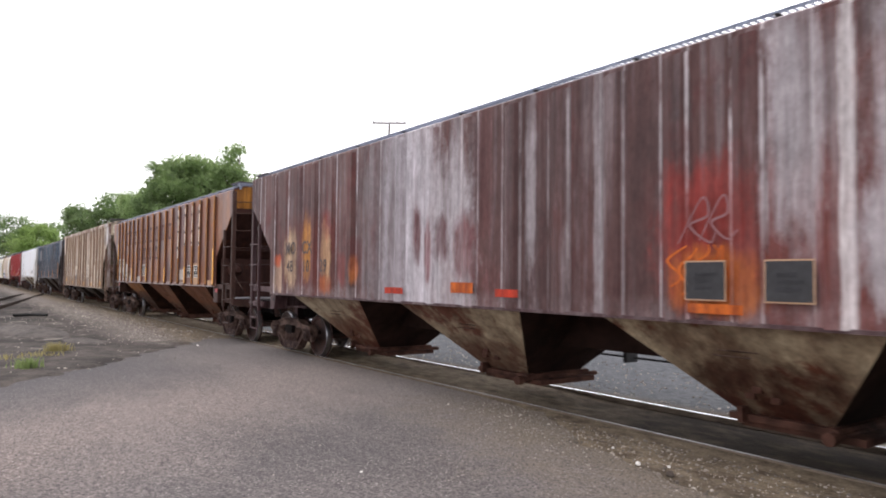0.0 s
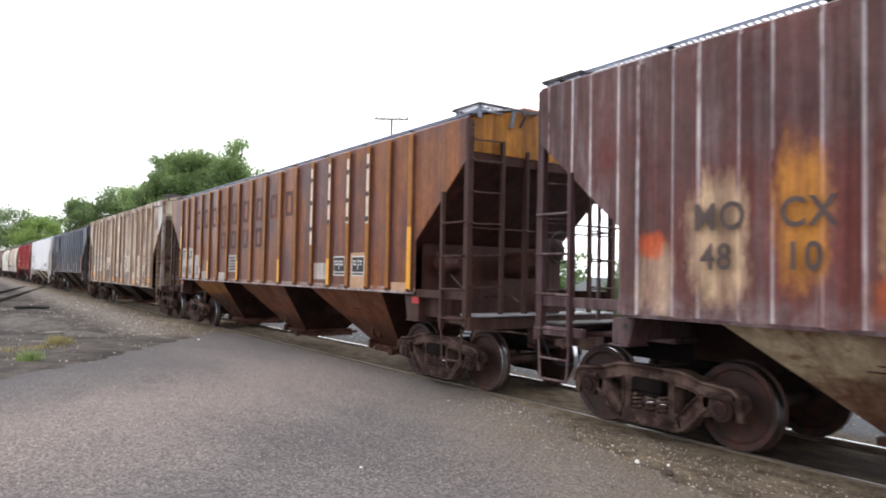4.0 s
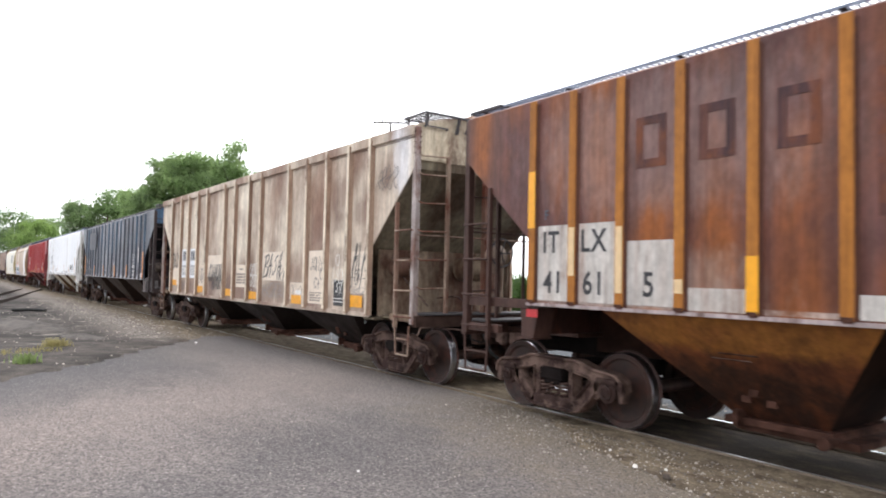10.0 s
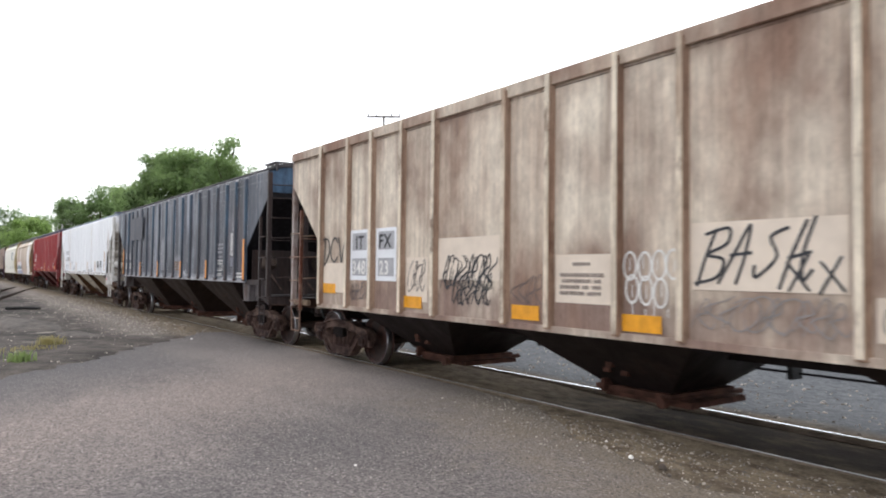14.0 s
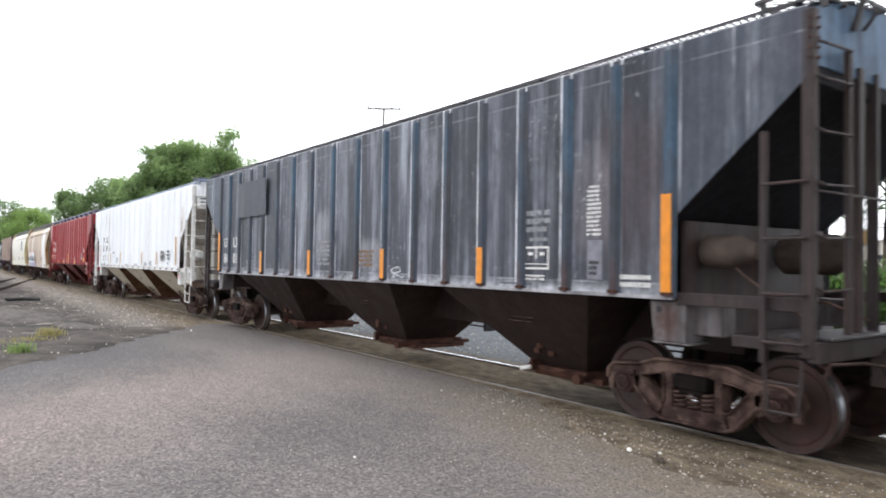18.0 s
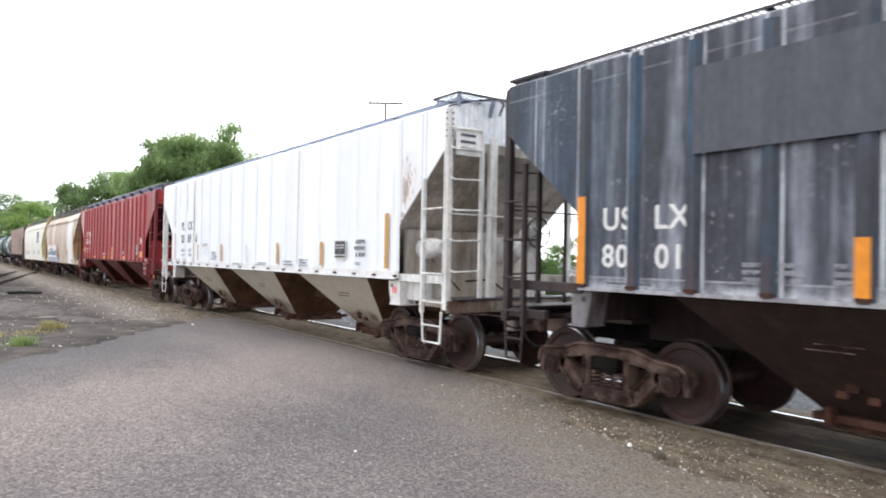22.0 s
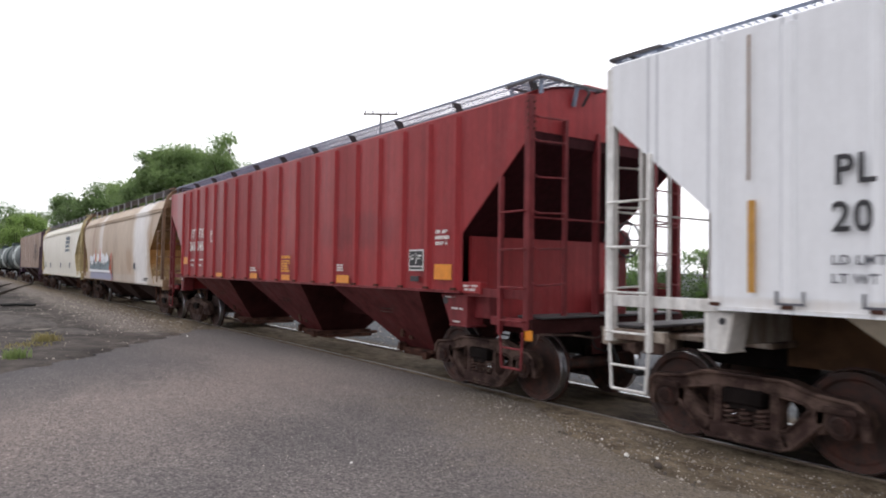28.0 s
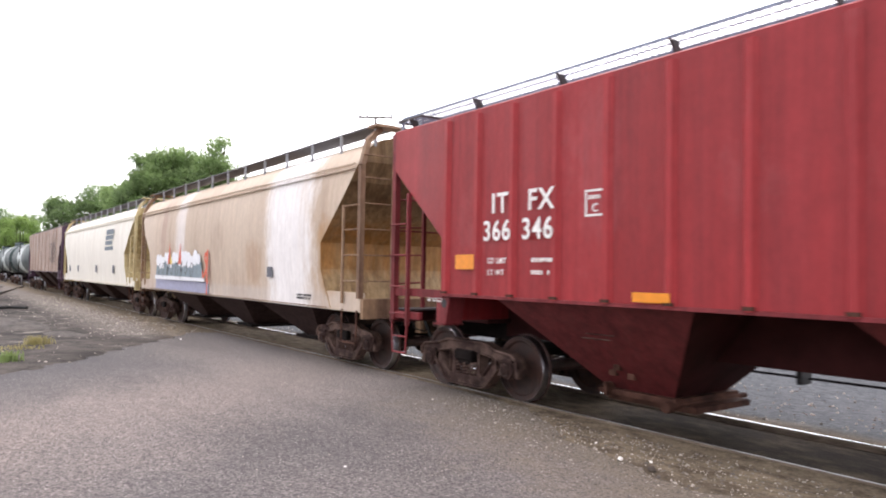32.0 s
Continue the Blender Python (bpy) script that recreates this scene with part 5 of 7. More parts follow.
def car_d():
    chalky = srgb(206, 206, 212)
    side = paint("sooty_black_paint", srgb(75, 77, 86), srgb(190, 195, 206), 0.52, 0.68, 0.7, srgb(58, 59, 66), 0.5, 0.66, 0.6, 5.3, 0.42, 1.6, 0.35, ((2.65, 3.3, 0.3, 0.5, srgb(156, 160, 170), 0.4), (-1.9, 3.0, 0.25, 0.7, srgb(176, 180, 188), 0.35), (7.5, 3.0, 0.75, 1.4, srgb(78, 84, 95), 0.95), (6.4, 2.6, 0.45, 0.9, srgb(86, 76, 80), 0.7), (5.9, 2.5, 0.3, 0.6, srgb(128, 122, 128), 0.6), (-7.4, 3.0, 0.9, 1.4, srgb(66, 82, 100), 0.6), (0.9, 1.9, 0.35, 0.3, chalky, 0.3), (-0.9, 2.3, 0.3, 0.5, chalky, 0.3)), 0.845, 0.3, srgb(226, 228, 234), 0.95, (0.375, 0.39, 0.412, 0.425), 0.7, edge_gate=(0.34, 0.5), lines=((3.8, 0.014, chalky, 0.2), (1.6, 0.012, chalky, 0.4)), specks=chalky, stretch=1.023)
    rib = paint("dull_blue_rib_paint", srgb(70, 92, 112), srgb(84, 84, 90), 0.47, 0.57, 0.9, srgb(82, 80, 84), 0.5, 0.62, 0.7, 2.9, 0.45, stains=((0.0, 1.8, 4.0, 1.0, srgb(66, 66, 72), 0.7), (0.0, 1.6, 0.05, 0.25, srgb(96, 68, 60), 0.5)))
    bay = paint("black_bay_paint", srgb(50, 39, 36), srgb(70, 52, 46), 0.55, 0.75, 0.7, srgb(78, 52, 42), 0.6, 0.72, 0.7, 6.1, 0.6)
    end = paint("blue_end_paint", srgb(78, 104, 132), srgb(52, 56, 64), 0.5, 0.66, 0.8, seed=3.3)
    gear = paint("black_ladder_paint", srgb(62, 54, 54), srgb(84, 66, 60), seed=8.1)
    slope = plain("black_slope_sheet", srgb(36, 35, 38), 0.7, 0, 0.3)
    car = hopper("sooty black covered hopper car with blue ribs and chalky streaks", 53.01, 69.59, side, rib, bay, end, paint("chalky_sill_paint", srgb(176, 174, 178), srgb(90, 86, 88), 0.5, 0.66, 0.7, seed=2.4), [x * 1.023 for x in RIBS17], 0.17, 0.05, 1.47, 4.0, DARKGRATE, True, None, None, slope, gear, ladder_in=0.37, plate=(-0.33, -0.27, 0.1, 1.02), plate_mat=paint("chalky_grey_plate_paint", srgb(128, 124, 126), srgb(84, 76, 76), 0.46, 0.62, 0.8, srgb(80, 58, 50), 0.55, 0.66, 0.8, 2.2), end_posts=((-0.6, 0.05), (-0.27, 0.03)), web=gear, truck_shift=-0.14, tank_mat=plain("brown_dirty_reservoir", srgb(84, 74, 68), 0.8, 0, 0.4, 4))
    y = Y_SHEET
    sheet("repair_plate", -5.5, -3.7, 2.82, 3.66, -1.61, paint("grey_plate_paint", srgb(88, 90, 98), srgb(104, 106, 112), 0.5, 0.7, 0.5, srgb(104, 70, 56), 0.62, 0.72, 0.7, 1.1, 0.5, mottle=0.1), car, "plain grey repair plate")
    reflectors(car, (-3.97, -1.41, 1.41, 3.97), 1.52, 2.0, ORANGE)
    reflectors(car, (-6.93, 6.93), 1.52, 2.5, ORANGE)
    for s, x in (("US", -6.66), ("LX", -5.98)):
        lettering("reporting_mark", s, x, y - 0.003, 2.12, 0.34, WHITE, car)
    for s, x in (("80", -6.66), ("01", -5.96)):
        lettering("car_number", s, x, y - 0.003, 1.72, 0.34, WHITE, car)
    faint, rusty = plain("faint_stencil", srgb(150, 150, 154), 0.6, 0, 0.3, 20), plain("rusty_stencil", srgb(132, 104, 78), 0.6, 0, 0.3, 20)
    for i, (x0, x1, z0, z1, n) in enumerate(((-5.0, -4.4, 1.6, 1.8, 3), (-4.2, -3.9, 1.6, 1.8, 3), (-1.1, -0.5, 1.7, 2.2, 6), (0.55, 1.1, 1.7, 2.0, 4), (4.76, 5.28, 2.16, 2.46, 3), (4.8, 5.24, 2.05, 2.12, 1), (6.32, 6.78, 1.54, 1.7, 2))):
        bars("stencil_text", x0, x1, z0, z1, n, y, (faint, faint, faint, rusty, faint, faint, WHITE)[i], car, 40 + i)
    g = Geo().box(4.8, 5.24, y - 0.003, y, 1.72, 1.745).box(4.8, 5.24, y - 0.003, y, 1.975, 2.0).box(4.8, 4.825, y - 0.003, y, 1.745, 1.975).box(5.215, 5.24, y - 0.003, y, 1.745, 1.975)
    g.box(5.01, 5.03, y - 0.003, y, 1.85, 1.975).box(4.825, 5.215, y - 0.003, y, 1.78, 1.792).box(4.88, 4.96, y - 0.003, y, 1.89, 1.93).box(5.08, 5.16, y - 0.003, y, 1.89, 1.93)
    part("stencil_frame", g, WHITE, car, "white outlined stencil box")
    bars("stencil_text", 4.84, 5.2, 1.58, 1.66, 2, y, WHITE, car, 57)
    bars("stencil_text", 5.84, 6.06, 2.1, 2.68, 12, y, WHITE, car, 52)
    sheet("chalked_panel", 5.85, 6.07, 1.62, 2.06, y, plain("chalky_grey_panel", srgb(132, 132, 140), 0.7, 0, 0.25, 8), car, "chalky grey panel with a small dark plate")
    bars("stencil_text", 5.88, 6.04, 1.66, 1.84, 3, y - 0.004, STENCIL_DARK, car, 53)
    part("gate_handle", Geo().tube((4.0, -0.86, 0.33), (4.14, -0.8, 0.37), 0.03, 8), WHITE, car, "white painted gate handle", smooth=True)
    end_marks(car, 8.295, None, WHITE)
    chalk = plain("white_chalk", srgb(214, 214, 218), 0.8)
    scrawl("chalk_mark", 1.62, 2.0, 1.52, 1.72, y - 0.004, chalk, car, 71, 2, 0.02, "white chalk mark")
    for x in (-6.3, -3.0, -0.45, 2.1, 4.65):
        g = Geo()
        g.box(x - 0.3, x + 0.3, y - 0.002, y, 1.53, 1.55)
        part("scuff_line", g, PATCH_GREY, car, "pale scuff line")
    return car


def car_e():
    # the grey edge colour paints in the shade beside each rib
    side = paint("white_hopper_paint", srgb(245, 247, 250), srgb(230, 231, 234), 0.5, 0.75, 0.3, srgb(214, 206, 194), 0.64, 0.8, 0.35, 1.7, 0.4, 1.2, 0.05, ((7.0, 2.9, 0.4, 0.6, srgb(216, 206, 198), 0.5), (0.0, 1.5, 9.0, 0.06, srgb(196, 186, 174), 0.5)), 0.845, 0.05, srgb(150, 153, 162), 0.65, (0.402, 0.412, 0.43, 0.44), 0.0, edge_gate=(0.28, 0.42), mottle=0.03, flecks=((7.05, 2.95, 0.34, 0.6, srgb(150, 124, 106)), (6.95, 2.45, 0.2, 0.35, srgb(160, 136, 118))))
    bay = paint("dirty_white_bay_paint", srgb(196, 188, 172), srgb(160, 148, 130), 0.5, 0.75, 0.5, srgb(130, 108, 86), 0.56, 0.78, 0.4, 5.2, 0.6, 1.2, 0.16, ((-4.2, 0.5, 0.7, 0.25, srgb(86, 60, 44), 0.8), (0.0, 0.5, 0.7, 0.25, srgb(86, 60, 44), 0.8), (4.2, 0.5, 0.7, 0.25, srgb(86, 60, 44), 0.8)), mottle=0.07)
    end = paint("white_end_paint", srgb(234, 236, 240), srgb(176, 170, 164), 0.56, 0.74, 0.45, srgb(120, 92, 74), 0.6, 0.72, 0.7, 2.6)
    gear = paint("white_ladder_paint", srgb(236, 235, 232), srgb(186, 174, 162), 0.54, 0.72, 0.5, srgb(124, 84, 64), 0.6, 0.7, 0.75, 7.4)
    slope = paint("dirty_slope_paint", srgb(200, 194, 184), srgb(132, 120, 106), 0.42, 0.66, 0.7, srgb(92, 72, 58), 0.52, 0.68, 0.6, 4.1, mottle=0.12)
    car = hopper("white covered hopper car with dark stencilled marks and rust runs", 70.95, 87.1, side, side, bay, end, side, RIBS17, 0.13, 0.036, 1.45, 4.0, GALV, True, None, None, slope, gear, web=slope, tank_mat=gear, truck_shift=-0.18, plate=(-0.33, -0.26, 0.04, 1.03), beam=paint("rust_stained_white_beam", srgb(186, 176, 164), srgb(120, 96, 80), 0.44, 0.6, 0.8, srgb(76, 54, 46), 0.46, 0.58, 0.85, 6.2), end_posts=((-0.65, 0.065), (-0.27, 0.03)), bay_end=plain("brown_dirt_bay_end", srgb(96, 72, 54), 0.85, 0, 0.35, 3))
    yr = -1.585
    for s, x in (("PL", -5.72), ("CX", -5.03)):
        lettering("reporting_mark", s, x, yr, 2.5, 0.34, STENCIL_DARK, car, 0.88)
    for s, x in (("20", -5.74), ("89", -5.03), ("6", -4.25)):
        lettering("car_number", s, x, yr, 2.12, 0.34, STENCIL_DARK, car, 0.88)
    lettering("stencil_line", "LD LMT", -5.74, yr, 1.85, 0.11, PATCH_GREY, car)
    lettering("stencil_line", "LT WT", -5.74, yr, 1.7, 0.11, PATCH_GREY, car)
    pencil = plain("grey_stencil", srgb(132, 134, 142), 0.6, 0, 0.15)
    for i, (x0, x1, z0, z1, n) in enumerate(((-4.95, -4.65, 1.84, 1.94, 2), (-4.95, -4.65, 1.7, 1.8, 2), (-2.75, -2.25, 1.62, 1.85, 4), (2.18, 2.74, 1.56, 1.68, 2), (0.65, 1.3, 1.54, 1.62, 2), (-0.95, -0.3, 1.52, 1.58, 2), (-3.55, -3.05, 1.98, 2.08, 2), (3.05, 3.48, 1.56, 1.72, 3), (5.42, 5.66, 1.63, 1.69, 2))):
        bars("stencil_text", x0, x1, z0, z1, n, yr, pencil, car, 60 + i)
    bars("stencil_text", 5.4, 5.88, 1.76, 2.1, 3, yr, plain("dark_grey_stencil", srgb(96, 98, 106), 0.6, 0, 0.15), car, 78)
    two_column_panel(car, 4.64, 5.08, 1.74, 2.08, yr, 77)
    amber = plain("faded_amber_strip", srgb(190, 140, 60), 0.5, 0, 0.15)
    for x, z1 in ((6.5, 2.5), (4.08, 2.05), (1.89, 2.05), (-1.9, 2.05), (-3.98, 2.05), (-6.42, 2.42)):
        half = 0.055 if x > -6 else 0.035
        sheet("reflector_strip", x - half, x + half, 1.6, z1, yr - 0.002, amber, car, "faded amber reflective strip")
    sheet("reflector_strip", -0.1, 0.01, 1.6, 2.02, yr - 0.002, WHITE, car, "white reflective strip")
    rustrun = paint("rust_run", srgb(132, 100, 70), srgb(214, 206, 190), 0.46, 0.58, 0.95, seed=1.2)
    ochre = paint("ochre_rust_run", srgb(196, 176, 136), srgb(222, 218, 210), 0.46, 0.58, 0.9, srgb(126, 92, 60), 0.56, 0.64, 0.8, 2.2)
    for x, z0, z1, w, m in ((-6.45, 2.6, 3.92, 0.022, rustrun), (-5.12, 3.1, 3.9, 0.018, rustrun), (-4.42, 1.5, 3.9, 0.06, ochre), (2.95, 1.6, 3.96, 0.035, ochre)):
        sheet("rust_run", x - w / 2, x + w / 2, z0, z1, yr + 0.001, m, car, "brown rust run")
    scrawl("scuff", -3.55, -3.0, 1.75, 2.0, yr, plain("faint_grey_scuff", srgb(196, 197, 202), 0.6, 0, 0.05), car, 89, 4, 0.012, "faint scuffs")
    end_marks(car, 8.08, PATCH_WHITE, STENCIL_DARK)
    placard = part("placard", Geo().box(8.13, 8.145, -1.42, -0.95, 3.3, 3.72), WHITE, car, "white placard by the ladder")
    for z in (3.6, 3.5, 3.4):
        part("stencil_line", Geo().box(8.146, 8.149, -1.34, -1.06, z - 0.02, z + 0.02), PATCH_GREY, placard)
    sheet("red_marker", 6.58, 6.72, 1.2, 1.31, -1.504, plain("faded_red_decal", srgb(224, 128, 132), 0.5, 0, 0.2), car, "small faded red decal")
    for x0 in (-6.2, -5.5):
        g = Geo().box(x0, x0 + 0.02, yr - 0.012, yr, 1.5, 1.62).box(x0 + 0.23, x0 + 0.25, yr - 0.012, yr, 1.5, 1.62).box(x0 + 0.02, x0 + 0.23, yr - 0.012, yr, 1.5, 1.52)
        part("card_holder", g, PATCH_GREY, car, "small grey card holder")
    return car


def car_f():
    side = paint("red_oxide_paint", srgb(155, 50, 53), srgb(132, 54, 58), 0.5, 0.74, 0.6, srgb(164, 92, 94), 0.58, 0.76, 0.35, 3.9, 0.4, 1.3, 0.2, ((-4.0, 3.0, 0.3, 0.8, srgb(160, 84, 88), 0.4), (4.0, 2.4, 1.5, 0.3, srgb(112, 44, 50), 0.5)), 0.845, 0.16, mottle=0.13, gloss=0.24)
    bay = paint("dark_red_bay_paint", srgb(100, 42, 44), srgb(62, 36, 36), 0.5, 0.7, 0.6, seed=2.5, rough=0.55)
    gear = paint("red_ladder_paint", srgb(128, 52, 56), srgb(92, 46, 46), seed=6.5)
    # slope sheets, bay ends and end beam: red darkened to paint in shade
    slope = plain("shaded_red_slope_sheet", srgb(58, 26, 30), 0.7, 0, 0.25)
    car = hopper("red covered hopper car with white stencilled marks and orange reflectors", 88.42, 104.85, side, side, bay, side, gear, RIBS17, 0.15, 0.05, 1.46, 3.98, GALV, True, None, None, slope, gear, False, 0.27, end_posts=((-0.25, 0.03),), tanks=False, web=side, truck_shift=-0.17, plate=(-0.55, -0.32, 0.07, 0.99), hole=0.062, ladder_in=0.46, front=plain("shaded_red_end_beam", srgb(58, 30, 30), 0.8, 0, 0.4, 4), bay_end=plain("shaded_red_bay_end", srgb(58, 28, 28), 0.8, 0, 0.3, 3))
    y = Y_SHEET
    for s, x in (("IT", -5.76), ("FX", -5.08)):
        lettering("reporting_mark", s, x, -1.608, 2.55, 0.36, WHITE, car)
    for s, x in (("366", -5.92), ("346", -5.18)):
        lettering("car_number", s, x, -1.608, 2.2, 0.36, WHITE, car, 0.92)
    lettering("stencil_line", "LD LMT", -5.82, -1.608, 1.9, 0.1, WHITE, car)
    lettering("stencil_line", "LT WT", -5.82, -1.608, 1.75, 0.1, WHITE, car)
    bars("stencil_text", -5.0, -4.65, 1.9, 1.98, 1, -1.608, WHITE, car, 91)
    bars("stencil_text", -5.0, -4.65, 1.75, 1.83, 1, -1.608, WHITE, car, 92)
    g = Geo()
    g.box(-4.2, -3.92, y - 0.003, y, 2.42, 2.445).box(-4.2, -3.92, y - 0.003, y, 2.695, 2.72).box(-4.2, -4.175, y - 0.003, y, 2.445, 2.695).box(-3.945, -3.92, y - 0.003, y, 2.445, 2.695)
    part("stencil_frame", g, WHITE, car, "white outlined square")
    lettering("stencil_line", "C", -4.1, y - 0.003, 2.47, 0.13, WHITE, car)
    bars("stencil_text", -4.15, -3.98, 2.6, 2.67, 1, y, WHITE, car, 3)
    for x0, x1, z0, z1 in ((-6.5, -6.1, 1.82, 2.02), (-3.5, -3.05, 1.5, 1.6), (-1.06, -0.62, 1.5, 1.62), (0.77, 1.19, 1.5, 1.61), (3.28, 3.74, 1.5, 1.64), (6.34, 6.76, 1.62, 1.84)):
        sheet("orange_reflector", x0, x1, z0, z1, -1.609, ORANGE, car, "orange reflective plate")
    sheet("orange_reflector", 8.2, 8.34, 0.9, 1.03, -1.535, ORANGE, car, "orange reflective plate")
    end_marks(car, 8.22, None, WHITE)
    two_column_panel(car, 5.67, 6.06, 1.74, 2.06, -1.607, 12)
    part("card_box", Geo().box(5.72, 5.94, -1.62, -1.604, 1.58, 1.66), STENCIL_DARK, car, "small dark card box", bevel=0.004)
    for i, (x0, x1, z0, z1, n, m) in enumerate(((6.36, 6.7, 2.1, 2.35, 3, WHITE), (0.75, 1.2, 1.66, 1.92, 5, YELLOW), (-1.06, -0.66, 1.66, 1.76, 2, WHITE), (3.28, 3.56, 1.7, 1.84, 3, WHITE))):
        bars("stencil_text", x0, x1, z0, z1, n, -1.609, m, car, 20 + i)
    lettering("stencil_line", "WARNING", 0.74, -1.609, 1.945, 0.09, YELLOW, car, 1.0)
    part("sill_box", Geo().box(6.94, 7.34, -1.56, -1.44, 1.44, 1.6), side, car, "box at the end of the side sill", bevel=0.008)
    bars("stencil_text", 6.98, 7.3, 1.47, 1.57, 2, -1.562, WHITE, car, 31)
    bars("stencil_text", 6.64, 6.94, 1.2, 1.24, 1, -1.506, WHITE, car, 33)
    bars("stencil_text", 6.5, 6.72, 1.36, 1.39, 1, -1.506, WHITE, car, 34)
    bars("stencil_text", 6.66, 6.86, 1.02, 1.05, 1, -1.506, WHITE, car, 35)
    bars("stencil_text", -7.3, -6.9, 1.34, 1.42, 2, -1.505, WHITE, car, 32)
    return car


def curved_car(label, q_right, q_left, side, end, gear):
    """A covered hopper with bowed, smooth sides, a straight side sill and a railed running board."""
    car = new("hopper_car")
    tagged(car, label, "freight car", "cars of the freight train")
    CARS.append((car, (q_right + q_left) / 2))
    xe = (q_left - q_right) / 2
    prof = [(1.515, 1.1), (1.53, 1.42), (1.565, 1.8), (1.6, 2.3), (1.6, 2.9), (1.56, 3.35), (1.48, 3.7), (1.3, 3.95), (1.02, 4.12), (0.6, 4.22), (0.0, 4.26)]

    def reach(z):
        if z > 3.55:
            return xe - 0.15
        if z > 2.25:
            return xe - 1.45 + 1.3 * ((z - 2.25) / 1.3) ** 0.8
        return xe - 1.45 + 0.18 * ((2.25 - z) / 0.8) ** 2

    for s in (-1, 1):
        g = Geo()
        m = 16
        vs, fs = [], []
        for w, z in prof:
            r = reach(z)
            for i in range(m + 1):
                vs.append((-r + 2 * r * i / m, w * s, z))
        for j in range(len(prof) - 1):
            for i in range(m):
                a = j * (m + 1) + i
                fs.append((a, a + 1, a + m + 2, a + m + 1))
        g.add(vs, fs)
        part("side_shell", g, side, car, smooth=True)
        part("side_sill", Geo().box(-xe, xe, min(1.4 * s, 1.5 * s), max(1.4 * s, 1.5 * s), 1.06, 1.4), side, car, bevel=0.01)
        part("sill_seam", Geo().box(-xe + 1.2, xe - 1.2, min(1.51 * s, 1.528 * s), max(1.51 * s, 1.528 * s), 1.09, 1.105), gear, car)
        g = Geo()
        for z in (3.56, 3.64):
            g.box(-xe + 0.2, xe - 0.2, min(1.52 * s, 1.57 * s), max(1.52 * s, 1.57 * s), z, z + 0.025)
        part("side_bead", g, side, car)
        g = Geo()
        g.box(-xe, xe, min(0.7 * s, 1.2 * s), max(0.7 * s, 1.2 * s), 4.34, 4.37)
        part("running_board", g, DARKGRATE, car)
        for k in range(13):
            x = -xe + 0.1 + k * (2 * xe - 0.2) / 12
            part("board_post", Geo().box(x - 0.014, x + 0.014, min(1.17 * s, 1.22 * s), max(1.17 * s, 1.22 * s), 3.98, 4.38), PLATE, car, "thin pale post")
    for s in (-1, 1):
        X = xe * s
        g = Geo()
        n = len(prof)
        vs = []
        for sy in (-1, 1):
            for w, z in prof:
                vs.append((reach(z) * s, w * sy, z))
        fs = [(j, j + 1, n + j + 1, n + j) for j in range(n - 1)]
        g.add(vs, fs)
        part("slope_sheet", g, end, car)
        g = Geo()
        g.box(min(X, X - 1.5 * s), max(X, X - 1.5 * s), -1.45, 1.45, 1.08, 1.14).box(min(X, X + 0.1 * s), max(X, X + 0.1 * s), -1.5, 1.5, 0.95, 1.3).box(min(X, X + 0.16 * s), max(X, X + 0.16 * s), -0.35, 0.35, 0.68, 1.0)
        part("end_sill", g, gear, car, bevel=0.008)
        for sy in (-1, 1):
            g = Geo()
            pts = [(X - 0.02 * s, 1.5 * sy, 1.3), (X - 0.02 * s, 1.5 * sy, 3.6), (X - 0.1 * s, 1.35 * sy, 4.05), (X - 0.1 * s, 1.1 * sy, 4.3)]
            for a, b in zip(pts, pts[1:]):
                g.tube(a, b, 0.065, 4)
            part("corner_post", g, gear, car)
            g = Geo()
            xi, yo = X - 0.58 * s, 1.54 * sy
            g.box(xi - 0.025, xi + 0.025, yo - 0.02, yo + 0.02, 1.2, 2.95)
            ladder = part("side_ladder", g, gear, car)
            rung = mesh_of("rung", Geo().tube((xi, yo, 0), (X, yo, 0), 0.014), gear)
            for z in (1.6, 2.05, 2.5, 2.92):
                put("rung", rung, ladder, pose(0, 0, z))
            part("stirrup_step", Geo().path([(xi, yo, 1.1), (xi, yo, 0.53), (X - 0.05 * s, yo, 0.53), (X - 0.05 * s, yo, 1.1)], 0.016), GATE, car)
            ladder = part("end_ladder", Geo().box(X - 0.03, X + 0.03, 0.85 * sy - 0.04, 0.85 * sy + 0.04, 1.2, 4.2), gear, car)
            rung = mesh_of("rung", Geo().tube((X, 0.85 * sy, 0), (X, 1.5 * sy, 0), 0.013), gear)
            for z in (1.6, 2.05, 2.5, 2.95, 3.4, 3.8):
                put("rung", rung, ladder, pose(0, 0, z))
        part("crossover_platform", Geo().box(min(X - 0.2 * s, X + 0.1 * s), max(X - 0.2 * s, X + 0.1 * s), -1.3, 1.3, 4.3, 4.34), gear, car)
        add_truck(car, (xe - 1.35) * s)
    for xc in (-0.5 * xe, 0.0, 0.5 * xe):
        b = part("hopper_bay", Geo().hexa([(xc - 0.4, -0.5, 0.34), (xc + 0.4, -0.5, 0.34), (xc + 0.4, 0.5, 0.34), (xc - 0.4, 0.5, 0.34), (xc - 1.5, -1.3, 1.1), (xc + 1.5, -1.3, 1.1), (xc + 1.5, 1.3, 1.1), (xc - 1.5, 1.3, 1.1)]), DARKSTEEL, car)
        part("outlet_gate", Geo().box(xc - 0.55, xc + 0.55, -0.65, 0.65, 0.27, 0.34), GRIMY, b)
    part("center_sill", Geo().box(-xe, xe, -0.26, 0.26, 0.85, 1.25), GRIMY, car)
    add_ends(car, xe + 0.12)
    return car


